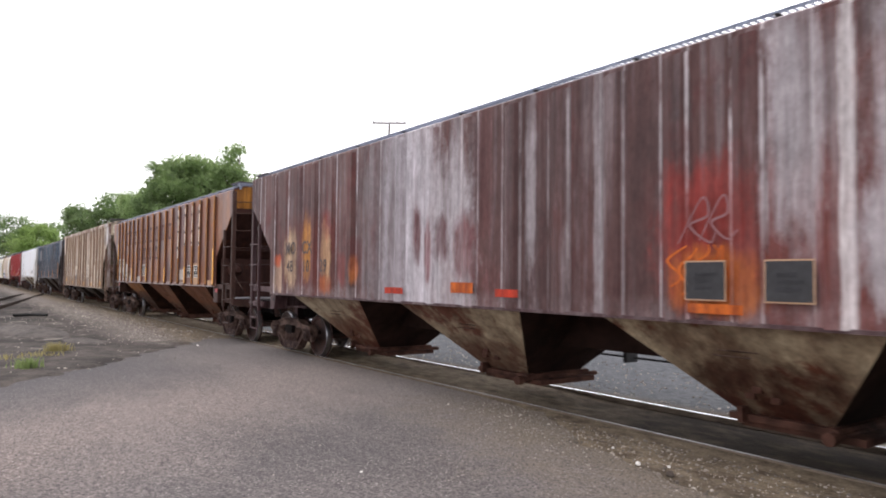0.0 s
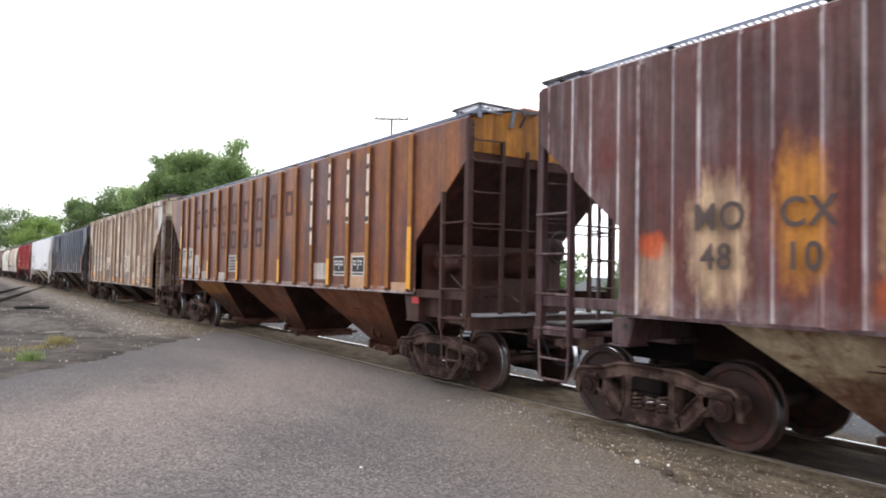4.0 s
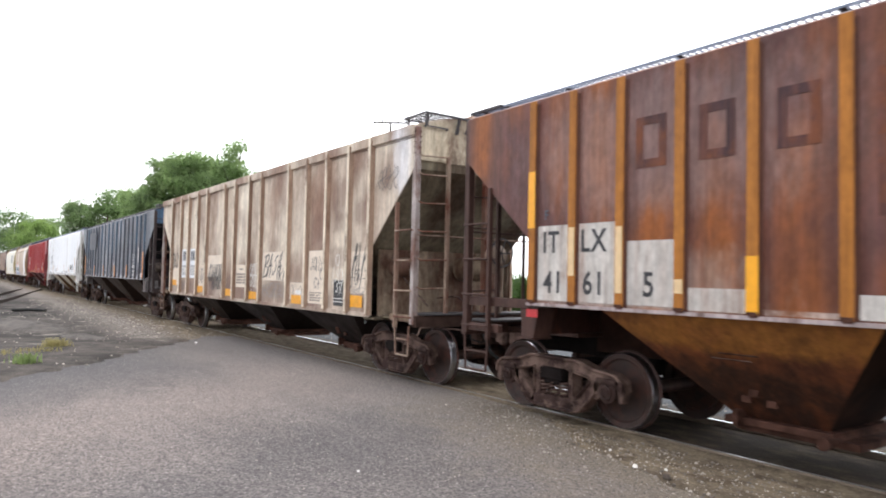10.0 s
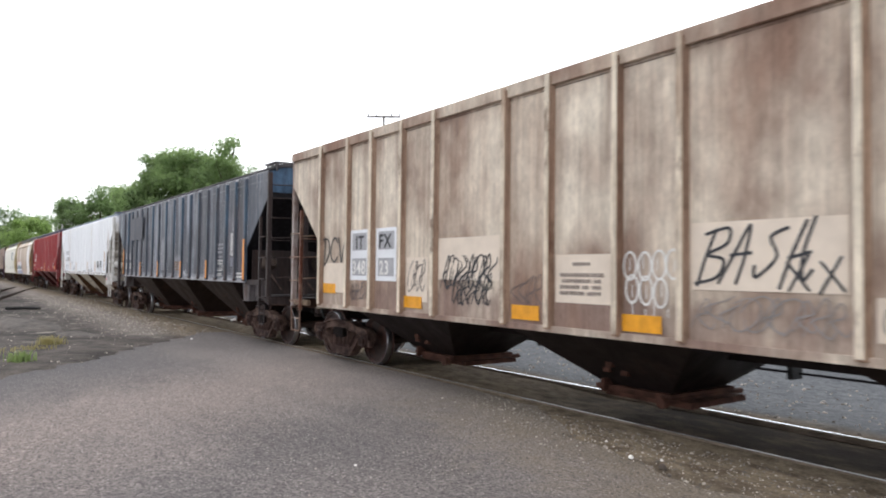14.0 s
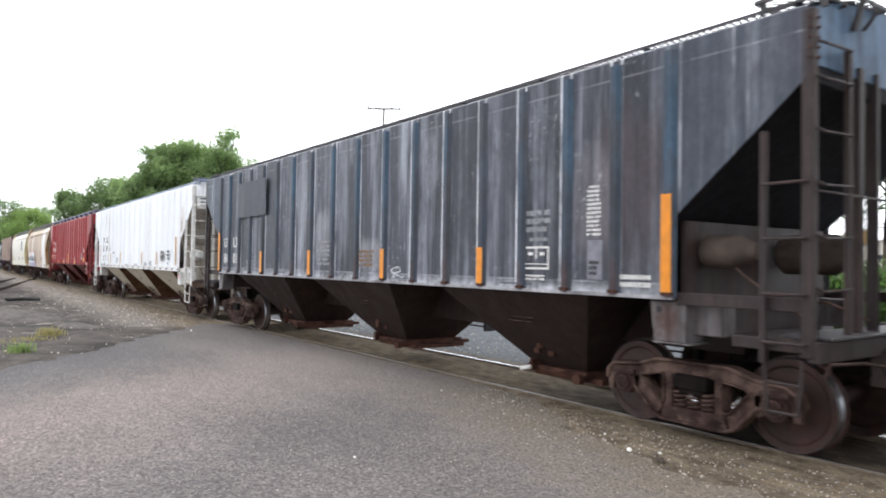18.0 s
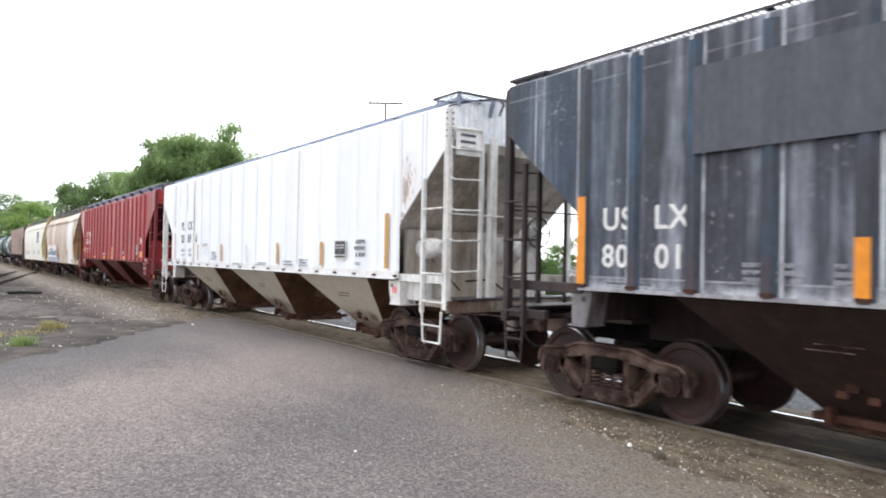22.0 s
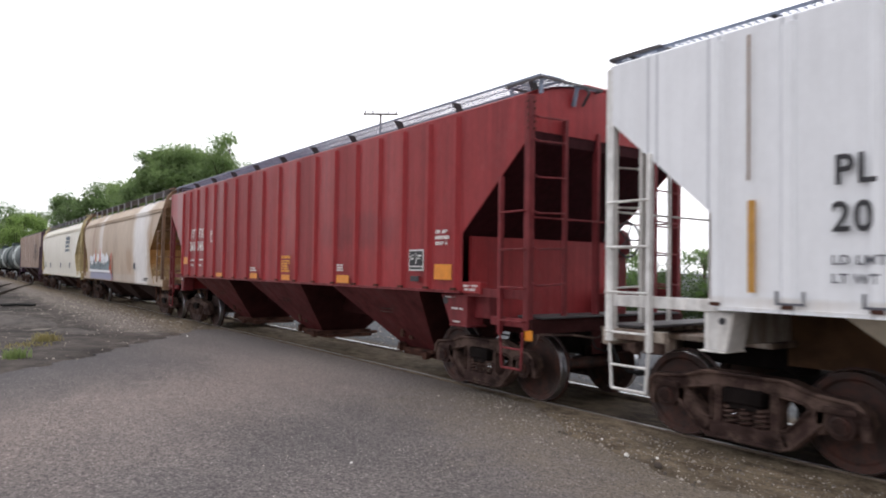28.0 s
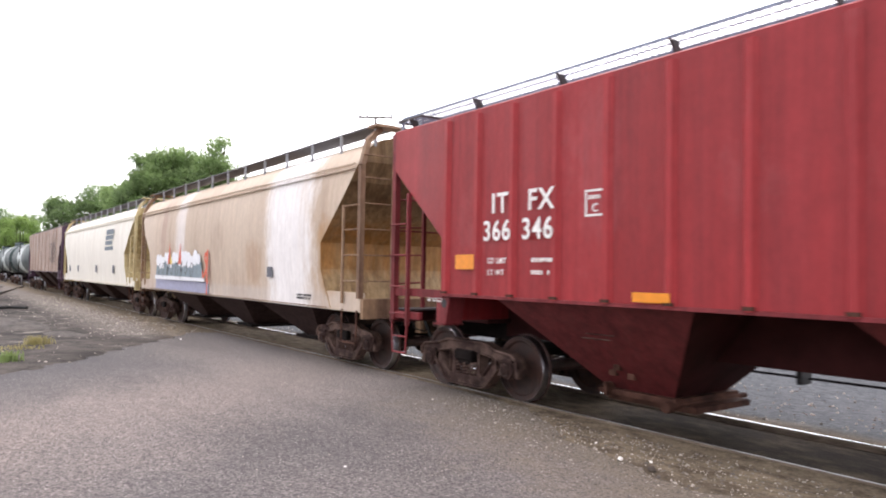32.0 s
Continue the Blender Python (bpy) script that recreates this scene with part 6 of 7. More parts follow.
def car_g():
    side = paint("stained_tan_paint", srgb(202, 184, 164), srgb(174, 154, 136), 0.45, 0.72, 0.6, srgb(150, 120, 100), 0.56, 0.74, 0.45, 5.9, 0.55, 0.8, 0.14, ((0.0, 1.2, 8.0, 0.2, srgb(200, 192, 186), 0.5), (2.9, 1.9, 0.5, 0.5, srgb(166, 128, 96), 0.5), (6.5, 2.1, 0.35, 0.7, srgb(172, 132, 86), 0.7), (-4.6, 2.9, 0.3, 1.0, srgb(172, 142, 128), 0.6), (-2.8, 2.6, 0.5, 2.0, srgb(232, 226, 222), 0.8), (4.8, 2.5, 1.15, 2.6, srgb(238, 235, 233), 1.0), (4.7, 2.2, 0.8, 2.0, srgb(238, 235, 233), 0.9)), rust_scale=0.7, rust_fine=0.5, mottle=0.07)
    # the upper stain puts the shading at the end's top into the colour
    end = paint("yellowed_end_paint", srgb(176, 150, 112), srgb(126, 98, 66), 0.46, 0.66, 0.8, srgb(110, 84, 52), 0.55, 0.7, 0.7, 1.4, stains=((7.4, 3.5, 1.5, 0.6, srgb(104, 82, 60), 0.7), (6.4, 2.2, 0.6, 0.5, srgb(178, 126, 66), 0.7)))
    gear = paint("tan_ladder_paint", srgb(152, 124, 98), srgb(110, 84, 70), 0.46, 0.64, 0.8, seed=2.1)
    car = curved_car("tan bowed-side covered hopper car with white bands and bright graffiti", 105.95, 121.3, side, end, gear)
    gw = plain("white_spray_fill", srgb(226, 228, 232), 0.5, 0, 0.08)
    gb = plain("blue_grey_spray_fill", srgb(116, 134, 142), 0.5, 0, 0.2)
    gl = plain("lilac_spray_fill", srgb(150, 152, 178), 0.5, 0, 0.12)
    go = plain("orange_red_spray", srgb(206, 84, 48), 0.5, 0, 0.15)
    gy = plain("yellow_spray", srgb(222, 190, 70), 0.5, 0, 0.15)
    y = -1.62
    part("graffiti_fill", Geo().prism([(-5.3, 1.55), (-0.6, 1.5), (-0.7, 1.95), (-1.6, 2.1), (-2.6, 2.05), (-3.6, 2.15), (-4.6, 2.05), (-5.2, 2.05)], y - 0.003, y), gb, car, "blue-grey graffiti fill")
    part("graffiti_fill", Geo().prism([(-5.4, 1.43), (-0.4, 1.43), (-0.4, 1.52), (-5.4, 1.56)], y - 0.005, y - 0.002), gw, car, "white graffiti underline")
    sheet("graffiti_fill", -5.6, -0.3, 1.12, 1.42, -1.54, gl, car, "lilac graffiti base")
    rng = random.Random(9)
    cloud_top = Geo()
    for i in range(15):
        cx, cz, cy = -5.1 + 0.3 * i, 2.0 + rng.uniform(-0.06, 0.14), y - 0.006 - 0.0004 * i
        cloud_top.tube((cx, cy, cz), (cx, cy - 0.003, cz), rng.uniform(0.14, 0.25), 14)
    part("graffiti_fill", cloud_top, gw, car, "white cloud-like graffiti fill")["kind"] = "stuff"
    tag("graffiti", ("hook", "o", "slash", "hook", "o", "slash", "hook", "o"), -5.0, 1.55, 0.4, y - 0.018, STENCIL_DARK, car, 0.03, "dark graffiti outline", 1.2, 0.1, 1.0, 4)
    for x0, z1, m in ((-3.75, 2.55, go), (-3.6, 2.2, gy), (-2.65, 2.5, go)):
        part("graffiti_flame", Geo().prism([(x0 - 0.16, 1.9), (x0 + 0.16, 1.9), (x0 + 0.02, z1)], y - 0.02, y - 0.016), m, car, "bright graffiti flame")
    tag("graffiti", ("hook", "l"), -0.55, 1.45, 0.75, y - 0.012, go, car, 0.1, "orange red graffiti strokes", 0.35)
    tag("graffiti", "l", -0.5, 1.1, 0.32, -1.545, go, car, 0.08, "orange red graffiti strokes")
    sheet("data_panel", 3.75, 4.05, 1.62, 1.84, -1.583, PATCH_GREY, car, "small grey data panel")
    bars("stencil_text", 5.2, 5.9, 1.2, 1.32, 2, -1.538, STENCIL_DARK, car, 4)
    return car


def car_h():
    side = paint("cream_white_paint", srgb(232, 228, 216), srgb(206, 200, 188), 0.52, 0.75, 0.5, seed=6.9, grime=0.1, mottle=0.05)
    end = paint("cream_end_paint", srgb(206, 190, 146), srgb(150, 124, 84), 0.5, 0.7, 0.7, seed=2.0)
    car = curved_car("cream white bowed-side covered hopper car with a dark emblem", 122.4, 138.9, side, end, end)
    g = Geo()
    for z0, z1, x0, x1 in ((3.12, 3.32, 3.6, 5.0), (2.91, 3.08, 3.45, 4.9), (2.7, 2.86, 3.4, 4.7), (2.48, 2.62, 3.3, 4.9)):
        g.box(x0, x1, -1.618, -1.612, z0, z1)
    part("emblem", g, plain("slate_emblem_paint", srgb(70, 88, 100), 0.5), car, "dark slate striped emblem")
    for x in (-6.0, -3.5, 1.2, 4.8):
        sheet("stencil_mark", x, x + 0.35, 1.55, 1.85, -1.585, PATCH_GREY, car, "grey stencil mark")
    return car


def car_i():
    side = paint("dusty_rose_paint", srgb(168, 146, 132), srgb(136, 110, 100), 0.5, 0.7, 0.7, srgb(116, 84, 74), 0.56, 0.7, 0.6, 8.8)
    end = paint("purple_brown_end_paint", srgb(92, 70, 90), srgb(70, 56, 60), seed=4.0)
    car = hopper("dusty rose covered hopper car with brown stains", 140.0, 156.2, side, side, DARKSTEEL, end, end, RIBS17[::2], 0.12, 0.04, 1.45, 4.05, DARKGRATE, True)
    scrawl("graffiti", 3.5, 6.2, 2.0, 3.2, -1.6, FADED, car, 66, 5, 0.07, "dark sprayed graffiti")
    return car


DARKSTEEL = plain("dark_underbody", srgb(60, 46, 44), 0.8, 0, 0.3)


def tank_car(label, q_right, q_left, shell, band):
    car = new("tank_car")
    tagged(car, label, "freight car", "cars of the freight train")
    CARS.append((car, (q_right + q_left) / 2))
    xe = (q_left - q_right) / 2
    r, zc = 1.42, 2.45
    L = xe - 0.75
    prof = [(0, -L - 0.42), (0.5, -L - 0.39), (0.95, -L - 0.28), (1.28, -L - 0.12), (r, -L + 0.05), (r, L - 0.05), (1.28, L + 0.12), (0.95, L + 0.28), (0.5, L + 0.39), (0, L + 0.42)]
    part("tank", Geo().turned(prof, 36, "x", (0, 0, zc)), shell, car, smooth=True)
    part("center_band", Geo().turned([(r + 0.006, -1.7), (r + 0.006, 1.7)], 36, "x", (0, 0, zc)), band, car, smooth=True)
    part("dome_fittings", Geo().turned([(0, 0.5), (0.38, 0.46), (0.42, 0.4), (0.42, 0.0)], 18, "z", (0, 0, zc + r - 0.1)), shell, car, smooth=True)
    for s in (-1, 1):
        g = Geo()
        g.box(min(xe * s, (xe - 2.6) * s), max(xe * s, (xe - 2.6) * s), -0.35, 0.35, 0.8, 1.25).box(min(xe * s, (xe - 0.2) * s), max(xe * s, (xe - 0.2) * s), -1.4, 1.4, 0.98, 1.15)
        for sy in (-1, 1):
            g.tube(((xe - 0.1) * s, 1.4 * sy, 1.1), ((xe - 0.1) * s, 1.4 * sy, 2.1), 0.03)
        g.tube(((xe - 0.1) * s, -1.4, 2.1), ((xe - 0.1) * s, 1.4, 2.1), 0.03)
        part("stub_sill", g, GRIMY, car)
    for sy in (-1, 1):
        g = Geo()
        g.box(-1.2, 1.2, min(0.75 * sy, 1.3 * sy), max(0.75 * sy, 1.3 * sy), zc + r - 0.06, zc + r - 0.02)
        g.path([(-1.2, 1.3 * sy, zc + r), (-1.2, 1.3 * sy, zc + r + 0.9), (1.2, 1.3 * sy, zc + r + 0.9), (1.2, 1.3 * sy, zc + r)], 0.025)
        g.tube((-0.3, 1.45 * sy, 0.8), (-0.3, 1.36 * sy, zc + r), 0.02).tube((0.15, 1.45 * sy, 0.8), (0.15, 1.36 * sy, zc + r), 0.02)
        part("loading_platform", g, GRIMY, car)
    for s in (-1, 1):
        add_truck(car, (xe - 1.6) * s)
    add_ends(car, xe + 0.12)
    return car


car_a(), car_b(), car_c(), car_d(), car_e(), car_f(), car_g(), car_h(), car_i()
TANK_DARK = paint("dark_green_tank_paint", srgb(70, 84, 84), srgb(44, 50, 52), seed=3.0)
TANK_PALE = paint("pale_tank_band_paint", srgb(196, 206, 204), srgb(140, 150, 148), seed=5.0)
tank_car("dark green tank car with a pale middle band", 157.3, 173.0, TANK_DARK, TANK_PALE)
tank_car("dark green tank car with a pale middle band", 174.1, 189.8, TANK_DARK, TANK_PALE)
tank_car("dark green tank car with a pale middle band", 190.9, 206.6, TANK_DARK, TANK_PALE)


# ---- ground, road, track ----
def hills(x, y, s=1.0):
    return noise.noise(Vector((x * s, y * s, 0.3)))


def road_depth(x, y):
    """About how far inside the asphalt a place lies."""
    top = float(np.interp(x, [-20, -19.6, -9.0, -7.4, -6.2, -4.8, -3.4, 0, 12], [6.0, 6.6, 6.6, 6.5, 6.1, 5.5, 5.2, 4.9, 4.6]))
    left = float(np.interp(y, [-6, 0.65, 2.1, 3.2, 4.6, 6.0, 7], [-11.4, -13.15, -14.7, -16.2, -18.0, -20.0, -20.5]))
    return min(top - y, x - left)


def ground_height(x, y):
    d = y - TRACK_Y
    n = 0.018 * hills(x, y, 1.3) + 0.03 * hills(x, y, 0.35)
    crossing = max(0.0, min(1.0, (x + 20.5) / 1.5)) * max(0.0, min(1.0, (-6.8 - x) / 1.5))
    if abs(d) < 0.66:
        return -0.065 + 0.03 * crossing + 0.6 * n + 0.012 * hills(x, y, 3.1)
    if abs(d) < 0.86:
        return -0.014 if d < 0 else -0.08 + 0.04 * crossing
    if d > 0:
        return -0.07 - 0.10 * min(1, (d - 0.86) / 3) + n
    side = min(1.0, (-d - 0.86) / 0.8)
    z = -0.045 + 0.02 * side + 0.02 * crossing + n * side * 0.8
    if x < -19:
        z += 0.10 * min(1, (-19 - x) / 4) * max(0, 1 - abs(d + 2.6) / 1.8)
    return z - 0.11 * max(0.0, min(1.0, (road_depth(x, y) + 0.02) / 0.3))


def axis(lo, hi, step, far):
    a = list(np.arange(lo, hi + 1e-6, step))
    g, left, right = step, [], []
    x = lo
    while x > -far:
        g *= 1.35
        x -= g
        left.append(x)
    g, x = step, hi
    while x < far:
        g *= 1.35
        x += g
        right.append(x)
    return left[::-1] + a + right


def build_ground():
    xs, ys = axis(-45, 8, 0.22, 3000), axis(-2, 18, 0.2, 3000)
    vs = [(x, y, ground_height(x, y)) for y in ys for x in xs]
    n = len(xs)
    fs = [(j * n + i, j * n + i + 1, (j + 1) * n + i + 1, (j + 1) * n + i) for j in range(len(ys) - 1) for i in range(n - 1)]
    k = Nodes("dirt_and_gravel", 0.95)
    k.b.inputs["Specular IOR Level"].default_value = 0.1
    X, Y, Z = k.xyz()
    big = k.noise(0.35, (1, 1, 1), 1.0, 5)
    mid = k.noise(2.5, (1, 1, 1), 3.0, 5)
    fine = k.noise(30, (1, 1, 1), 5.0, 4)
    stones = k.cells(38)
    dirt = k.mix(k.ramp(mid, 0.35, 0.65), srgb(64, 60, 58), srgb(92, 86, 81))
    dirt = k.mix(k.ramp(big, 0.46, 0.56, 0, 0.9), dirt, srgb(52, 49, 47))
    dirt = k.mix(k.ramp(k.noise(0.9, (1, 1, 1), 14.0, 5, 0.65), 0.58, 0.66, 0, 0.7), dirt, srgb(148, 141, 132))
    # pale crushed stone shoulder along the track beyond the crossing
    shoulder = k.math("MULTIPLY", k.ramp(k.math("ABSOLUTE", k.math("SUBTRACT", k.math("ADD", Y, k.math("MULTIPLY", big, 1.6)), 5.9)), 0.7, 1.7, 1, 0), k.ramp(X, -18.5, -21, 0, 1))
    dirt = k.mix(shoulder, dirt, k.mix(k.ramp(fine, 0.35, 0.65), srgb(100, 94, 89), srgb(142, 133, 126)))
    # rusty brown fines by the rails
    near = k.ramp(k.math("ABSOLUTE", k.math("SUBTRACT", k.math("ADD", Y, k.math("MULTIPLY", mid, 0.35)), TRACK_Y - 0.2)), 1.3, 2.3, 1, 0)
    dirt = k.mix(k.math("MULTIPLY", near, 0.9), dirt, k.mix(k.ramp(k.noise(4.0, (0.7, 1.3, 1), 31.0, 7, 0.72), 0.36, 0.64), srgb(92, 80, 66), srgb(150, 135, 114)))
    # dark soil between the rails past the crossing: the train's shade painted in
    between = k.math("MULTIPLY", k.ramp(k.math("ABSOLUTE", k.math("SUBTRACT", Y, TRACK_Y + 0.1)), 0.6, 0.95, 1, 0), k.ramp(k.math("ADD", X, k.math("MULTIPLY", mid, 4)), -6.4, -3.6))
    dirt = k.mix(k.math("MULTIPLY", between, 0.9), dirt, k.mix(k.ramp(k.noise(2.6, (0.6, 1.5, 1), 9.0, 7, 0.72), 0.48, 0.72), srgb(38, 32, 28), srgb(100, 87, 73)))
    # grey-blue crushed stone beyond the track
    beyond = k.ramp(Y, TRACK_Y + 1.1, TRACK_Y + 1.7, 0, 1)
    dirt = k.mix(beyond, dirt, k.mix(k.ramp(k.noise(9.0, (0.8, 1.1, 1), 37.0, 8, 0.75), 0.36, 0.64), srgb(62, 65, 69), srgb(108, 110, 113)))
    speck = k.ramp(stones.outputs["Distance"], 0.0, 0.5, 0.7, 1.12)
    k.color(k.mix(1.0, dirt, k.mix(k.ramp(fine, 0.3, 0.7), (0.66, 0.66, 0.66), (1.15, 1.15, 1.15)), "MULTIPLY"))
    k.bump(k.math("ADD", fine, k.math("MULTIPLY", speck, 0.6)), 0.02, 0.6)
    g = Geo().add(vs, fs)
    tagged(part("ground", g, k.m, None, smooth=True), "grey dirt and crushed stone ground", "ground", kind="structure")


def asphalt():
    k = Nodes("worn_asphalt", 0.92)
    k.b.inputs["Specular IOR Level"].default_value = 0.15
    fine = k.noise(30, (1, 1, 1), 1.0, 6, 0.85)
    grit = k.cells(30)
    coarse = k.noise(11, (1, 1, 1), 2.0, 6, 0.75)
    big = k.noise(0.3, (1, 1, 1), 4.0, 4)
    sweep = k.noise(0.5, (0.45, 1.5, 1), 8.0, 3)
    col = k.mix(k.ramp(big, 0.36, 0.64), srgb(96, 93, 94), srgb(113, 108, 107))
    col = k.mix(k.ramp(sweep, 0.4, 0.62, 0, 0.5), col, srgb(126, 120, 119))
    # a paler, browner swath where traffic turns across the lot
    X, Y, Z = k.xyz()
    swath = k.math("ABSOLUTE", k.math("ADD", k.math("ADD", X, 8.3), k.math("MULTIPLY", Y, 0.55)))
    swath = k.math("ADD", swath, k.math("MULTIPLY", k.math("SUBTRACT", k.noise(0.8, (0.6, 1.2, 1), 23.0, 5, 0.65), 0.5), 3.6))
    col = k.mix(k.ramp(swath, 0.7, 3.0, 0.65, 0), col, srgb(145, 134, 129))
    col = k.mix(1.0, col, k.mix(k.ramp(coarse, 0.34, 0.66), (0.78, 0.78, 0.79), (1.16, 1.15, 1.13)), "MULTIPLY")
    col = k.mix(1.0, col, k.mix(k.ramp(fine, 0.36, 0.64), (0.3, 0.3, 0.31), (1.56, 1.54, 1.5)), "MULTIPLY")
    rim = k.math("ADD", k.math("ADD", X, 12.4), k.math("MULTIPLY", Y, 1.27))
    rim = k.ramp(k.math("ADD", rim, k.math("MULTIPLY", k.math("SUBTRACT", k.noise(0.7, (1, 1, 1), 6.0, 4, 0.6), 0.5), 4.0)), 0.6, 3.8, 0.95, 0)
    col = k.mix(rim, col, k.mix(k.ramp(fine, 0.35, 0.65), srgb(68, 67, 69), srgb(100, 97, 97)))
    # tan dust near the track, paled further to offset the train's shade
    dust = k.ramp(k.math("ADD", Y, k.math("MULTIPLY", k.math("SUBTRACT", k.noise(0.45, (0.5, 1.3, 1), 18.0, 4, 0.6), 0.5), 3.5)), 2.8, 6.4, 0, 0.5)
    col = k.mix(dust, col, k.mix(k.ramp(fine, 0.34, 0.66), srgb(118, 110, 105), srgb(170, 160, 153)))
    # soil trodden over the broken edge by the track
    brim = k.math("SUBTRACT", k.math("SUBTRACT", 6.6, k.math("MULTIPLY", k.math("ADD", X, 9.0), 0.25)), Y)
    brim = k.math("ADD", brim, k.math("MULTIPLY", k.math("SUBTRACT", k.noise(1.6, (1, 1, 1), 16.0, 6, 0.7), 0.5), 3.2))
    brim = k.math("MULTIPLY", k.ramp(brim, 0.2, 1.7, 0.95, 0), k.ramp(X, -9.5, -7.5))
    col = k.mix(brim, col, k.mix(k.ramp(fine, 0.35, 0.65), srgb(98, 89, 79), srgb(146, 135, 121)))
    light = k.ramp(grit.outputs["Distance"], 0.12, 0.26, 1, 0)
    sel = k.ramp(k.noise(27, (1, 1, 1), 9.0, 2), 0.48, 0.58, 0, 0.75)
    col = k.mix(k.math("MULTIPLY", light, sel), col, srgb(208, 202, 196))
    dark = k.ramp(k.noise(33, (1, 1, 1), 12.0, 2), 0.55, 0.63, 0, 0.7)
    col = k.mix(dark, col, srgb(70, 66, 66))
    k.color(col)
    k.bump(k.math("ADD", k.math("MULTIPLY", fine, 1.0), k.math("MULTIPLY", grit.outputs["Distance"], 0.8)), 0.02, 0.8)
    return k.m


def build_road():
    """The worn asphalt lot that meets the rails at the crossing, with crumbling edges."""
    corners = [(-11.4, -6), (-13.15, 0.65), (-14.7, 2.1), (-16.2, 3.2), (-18.0, 4.6), (-20.0, 6.0), (-19.6, 6.6), (-14, 6.61), (-9.0, 6.6), (-7.4, 6.5), (-6.2, 6.1), (-4.8, 5.5), (-3.4, 5.2), (0, 4.9), (12, 4.6), (12, -6)]
    rng = random.Random(3)
    pts = []
    for (a, b), (c, d) in zip(corners, corners[1:] + corners[:1]):
        n = max(1, int(math.hypot(c - a, d - b) / 0.12))
        for i in range(n):
            x, y = a + (c - a) * i / n, b + (d - b) * i / n
            w = 0.07 if y > 6.4 else (0.32 if x > -8 else 0.28)
            x += w * hills(x, y, 2.1) + 0.03 * rng.uniform(-1, 1)
            y += (0.02 if y > 6.4 else w) * hills(x + 40, y, 2.1)
            pts.append((x, y))
    g = Geo()
    n = len(pts)
    g.add([(x, y, -0.022) for x, y in pts] + [(x, y, -0.2) for x, y in pts], [tuple(range(n))] + [((i + 1) % n, i, i + n, (i + 1) % n + n) for i in range(n)])
    tagged(part("road", g, asphalt(), None), "worn grey asphalt lot that meets the rails", "road", kind="structure")


def rail_geo(x0, x1):
    p = [(-0.07, -0.17), (0.07, -0.17), (0.07, -0.155), (0.012, -0.135), (0.01, -0.05), (0.036, -0.035), (0.036, -0.008), (0.028, -0.001), (-0.028, -0.001), (-0.036, -0.008), (-0.036, -0.035), (-0.01, -0.05), (-0.012, -0.135), (-0.07, -0.155)]
    return Geo().prism(p, x0, x1, "x")


def build_track():
    side = plain("rusty_rail_steel", srgb(112, 100, 88), 0.8, 0.0, 0.3, 4)
    top = plain("polished_rail_top", (0.68, 0.7, 0.75), 0.24, 1.0, 0.15)
    dull = plain("dull_rail_top", (0.42, 0.42, 0.43), 0.42, 1.0, 0.25)
    for s in (-1, 1):
        r = part("rail", rail_geo(-320, 60), side, None, smooth=True, m=pose(0, TRACK_Y + 0.7525 * s, 0))
        tagged(r, "rusty steel rail with a bright polished top", "rail", "rails of the main track", "structure")
        half = 0.024 if s > 0 else 0.012
        part("polished_top", Geo().box(-320, 60, 0.003 - half, 0.003 + half, -0.002, 0.0015), top if s > 0 else dull, r, "polished running surface")
    wood = plain("weathered_tie_wood", srgb(98, 88, 76), 0.9, 0, 0.35, 3, 0.01)
    tm = mesh_of("railway_tie", Geo().box(-0.11, 0.11, -1.28, 1.28, -0.3, -0.098), wood, bevel=0.012)
    rng = random.Random(8)
    for i in range(26):
        t = put("railway_tie", tm, None, pose(-6.4 + 0.53 * i, TRACK_Y + rng.uniform(-0.03, 0.03), rng.uniform(-0.012, 0.012), 0, 0, rng.uniform(-1.5, 1.5)))
        tagged(t, "weathered dark wooden railway tie half sunk in dirt", "railway tie", "railway ties", "structure")
    g = Geo()
    for i in range(150):
        x = -21 - 0.53 * i
        g.box(x - 0.11, x + 0.11, TRACK_Y - 1.28, TRACK_Y + 1.28, -0.3, -0.115)
    tagged(part("railway_ties", g, wood, None), "weathered wooden ties half sunk in stone", "railway tie", "", "stuff")
    # the siding that joins from the near side far along the track
    far_steel = plain("dark_siding_rail", srgb(62, 54, 50), 0.7, 0, 0.2)
    for o in (-0.72, 0.72):
        g = Geo()
        pts = []
        for i in range(41):
            u = i / 40
            x = -34 - 33 * u
            pts.append((x, 0.75 + o - 0.72 + 5.4 * u, -0.03))
        for a, b in zip(pts, pts[1:]):
            g.hexa([(a[0], a[1] - 0.035, -0.15), (b[0], b[1] - 0.035, -0.15), (b[0], b[1] + 0.035, -0.15), (a[0], a[1] + 0.035, -0.15), (a[0], a[1] - 0.035, 0.05), (b[0], b[1] - 0.035, 0.05), (b[0], b[1] + 0.035, 0.14), (a[0], a[1] + 0.035, 0.14)])
        tagged(part("siding_rail", g, far_steel, None), "dark rusty rail of the joining siding", "rail", "rails of the siding", "structure")


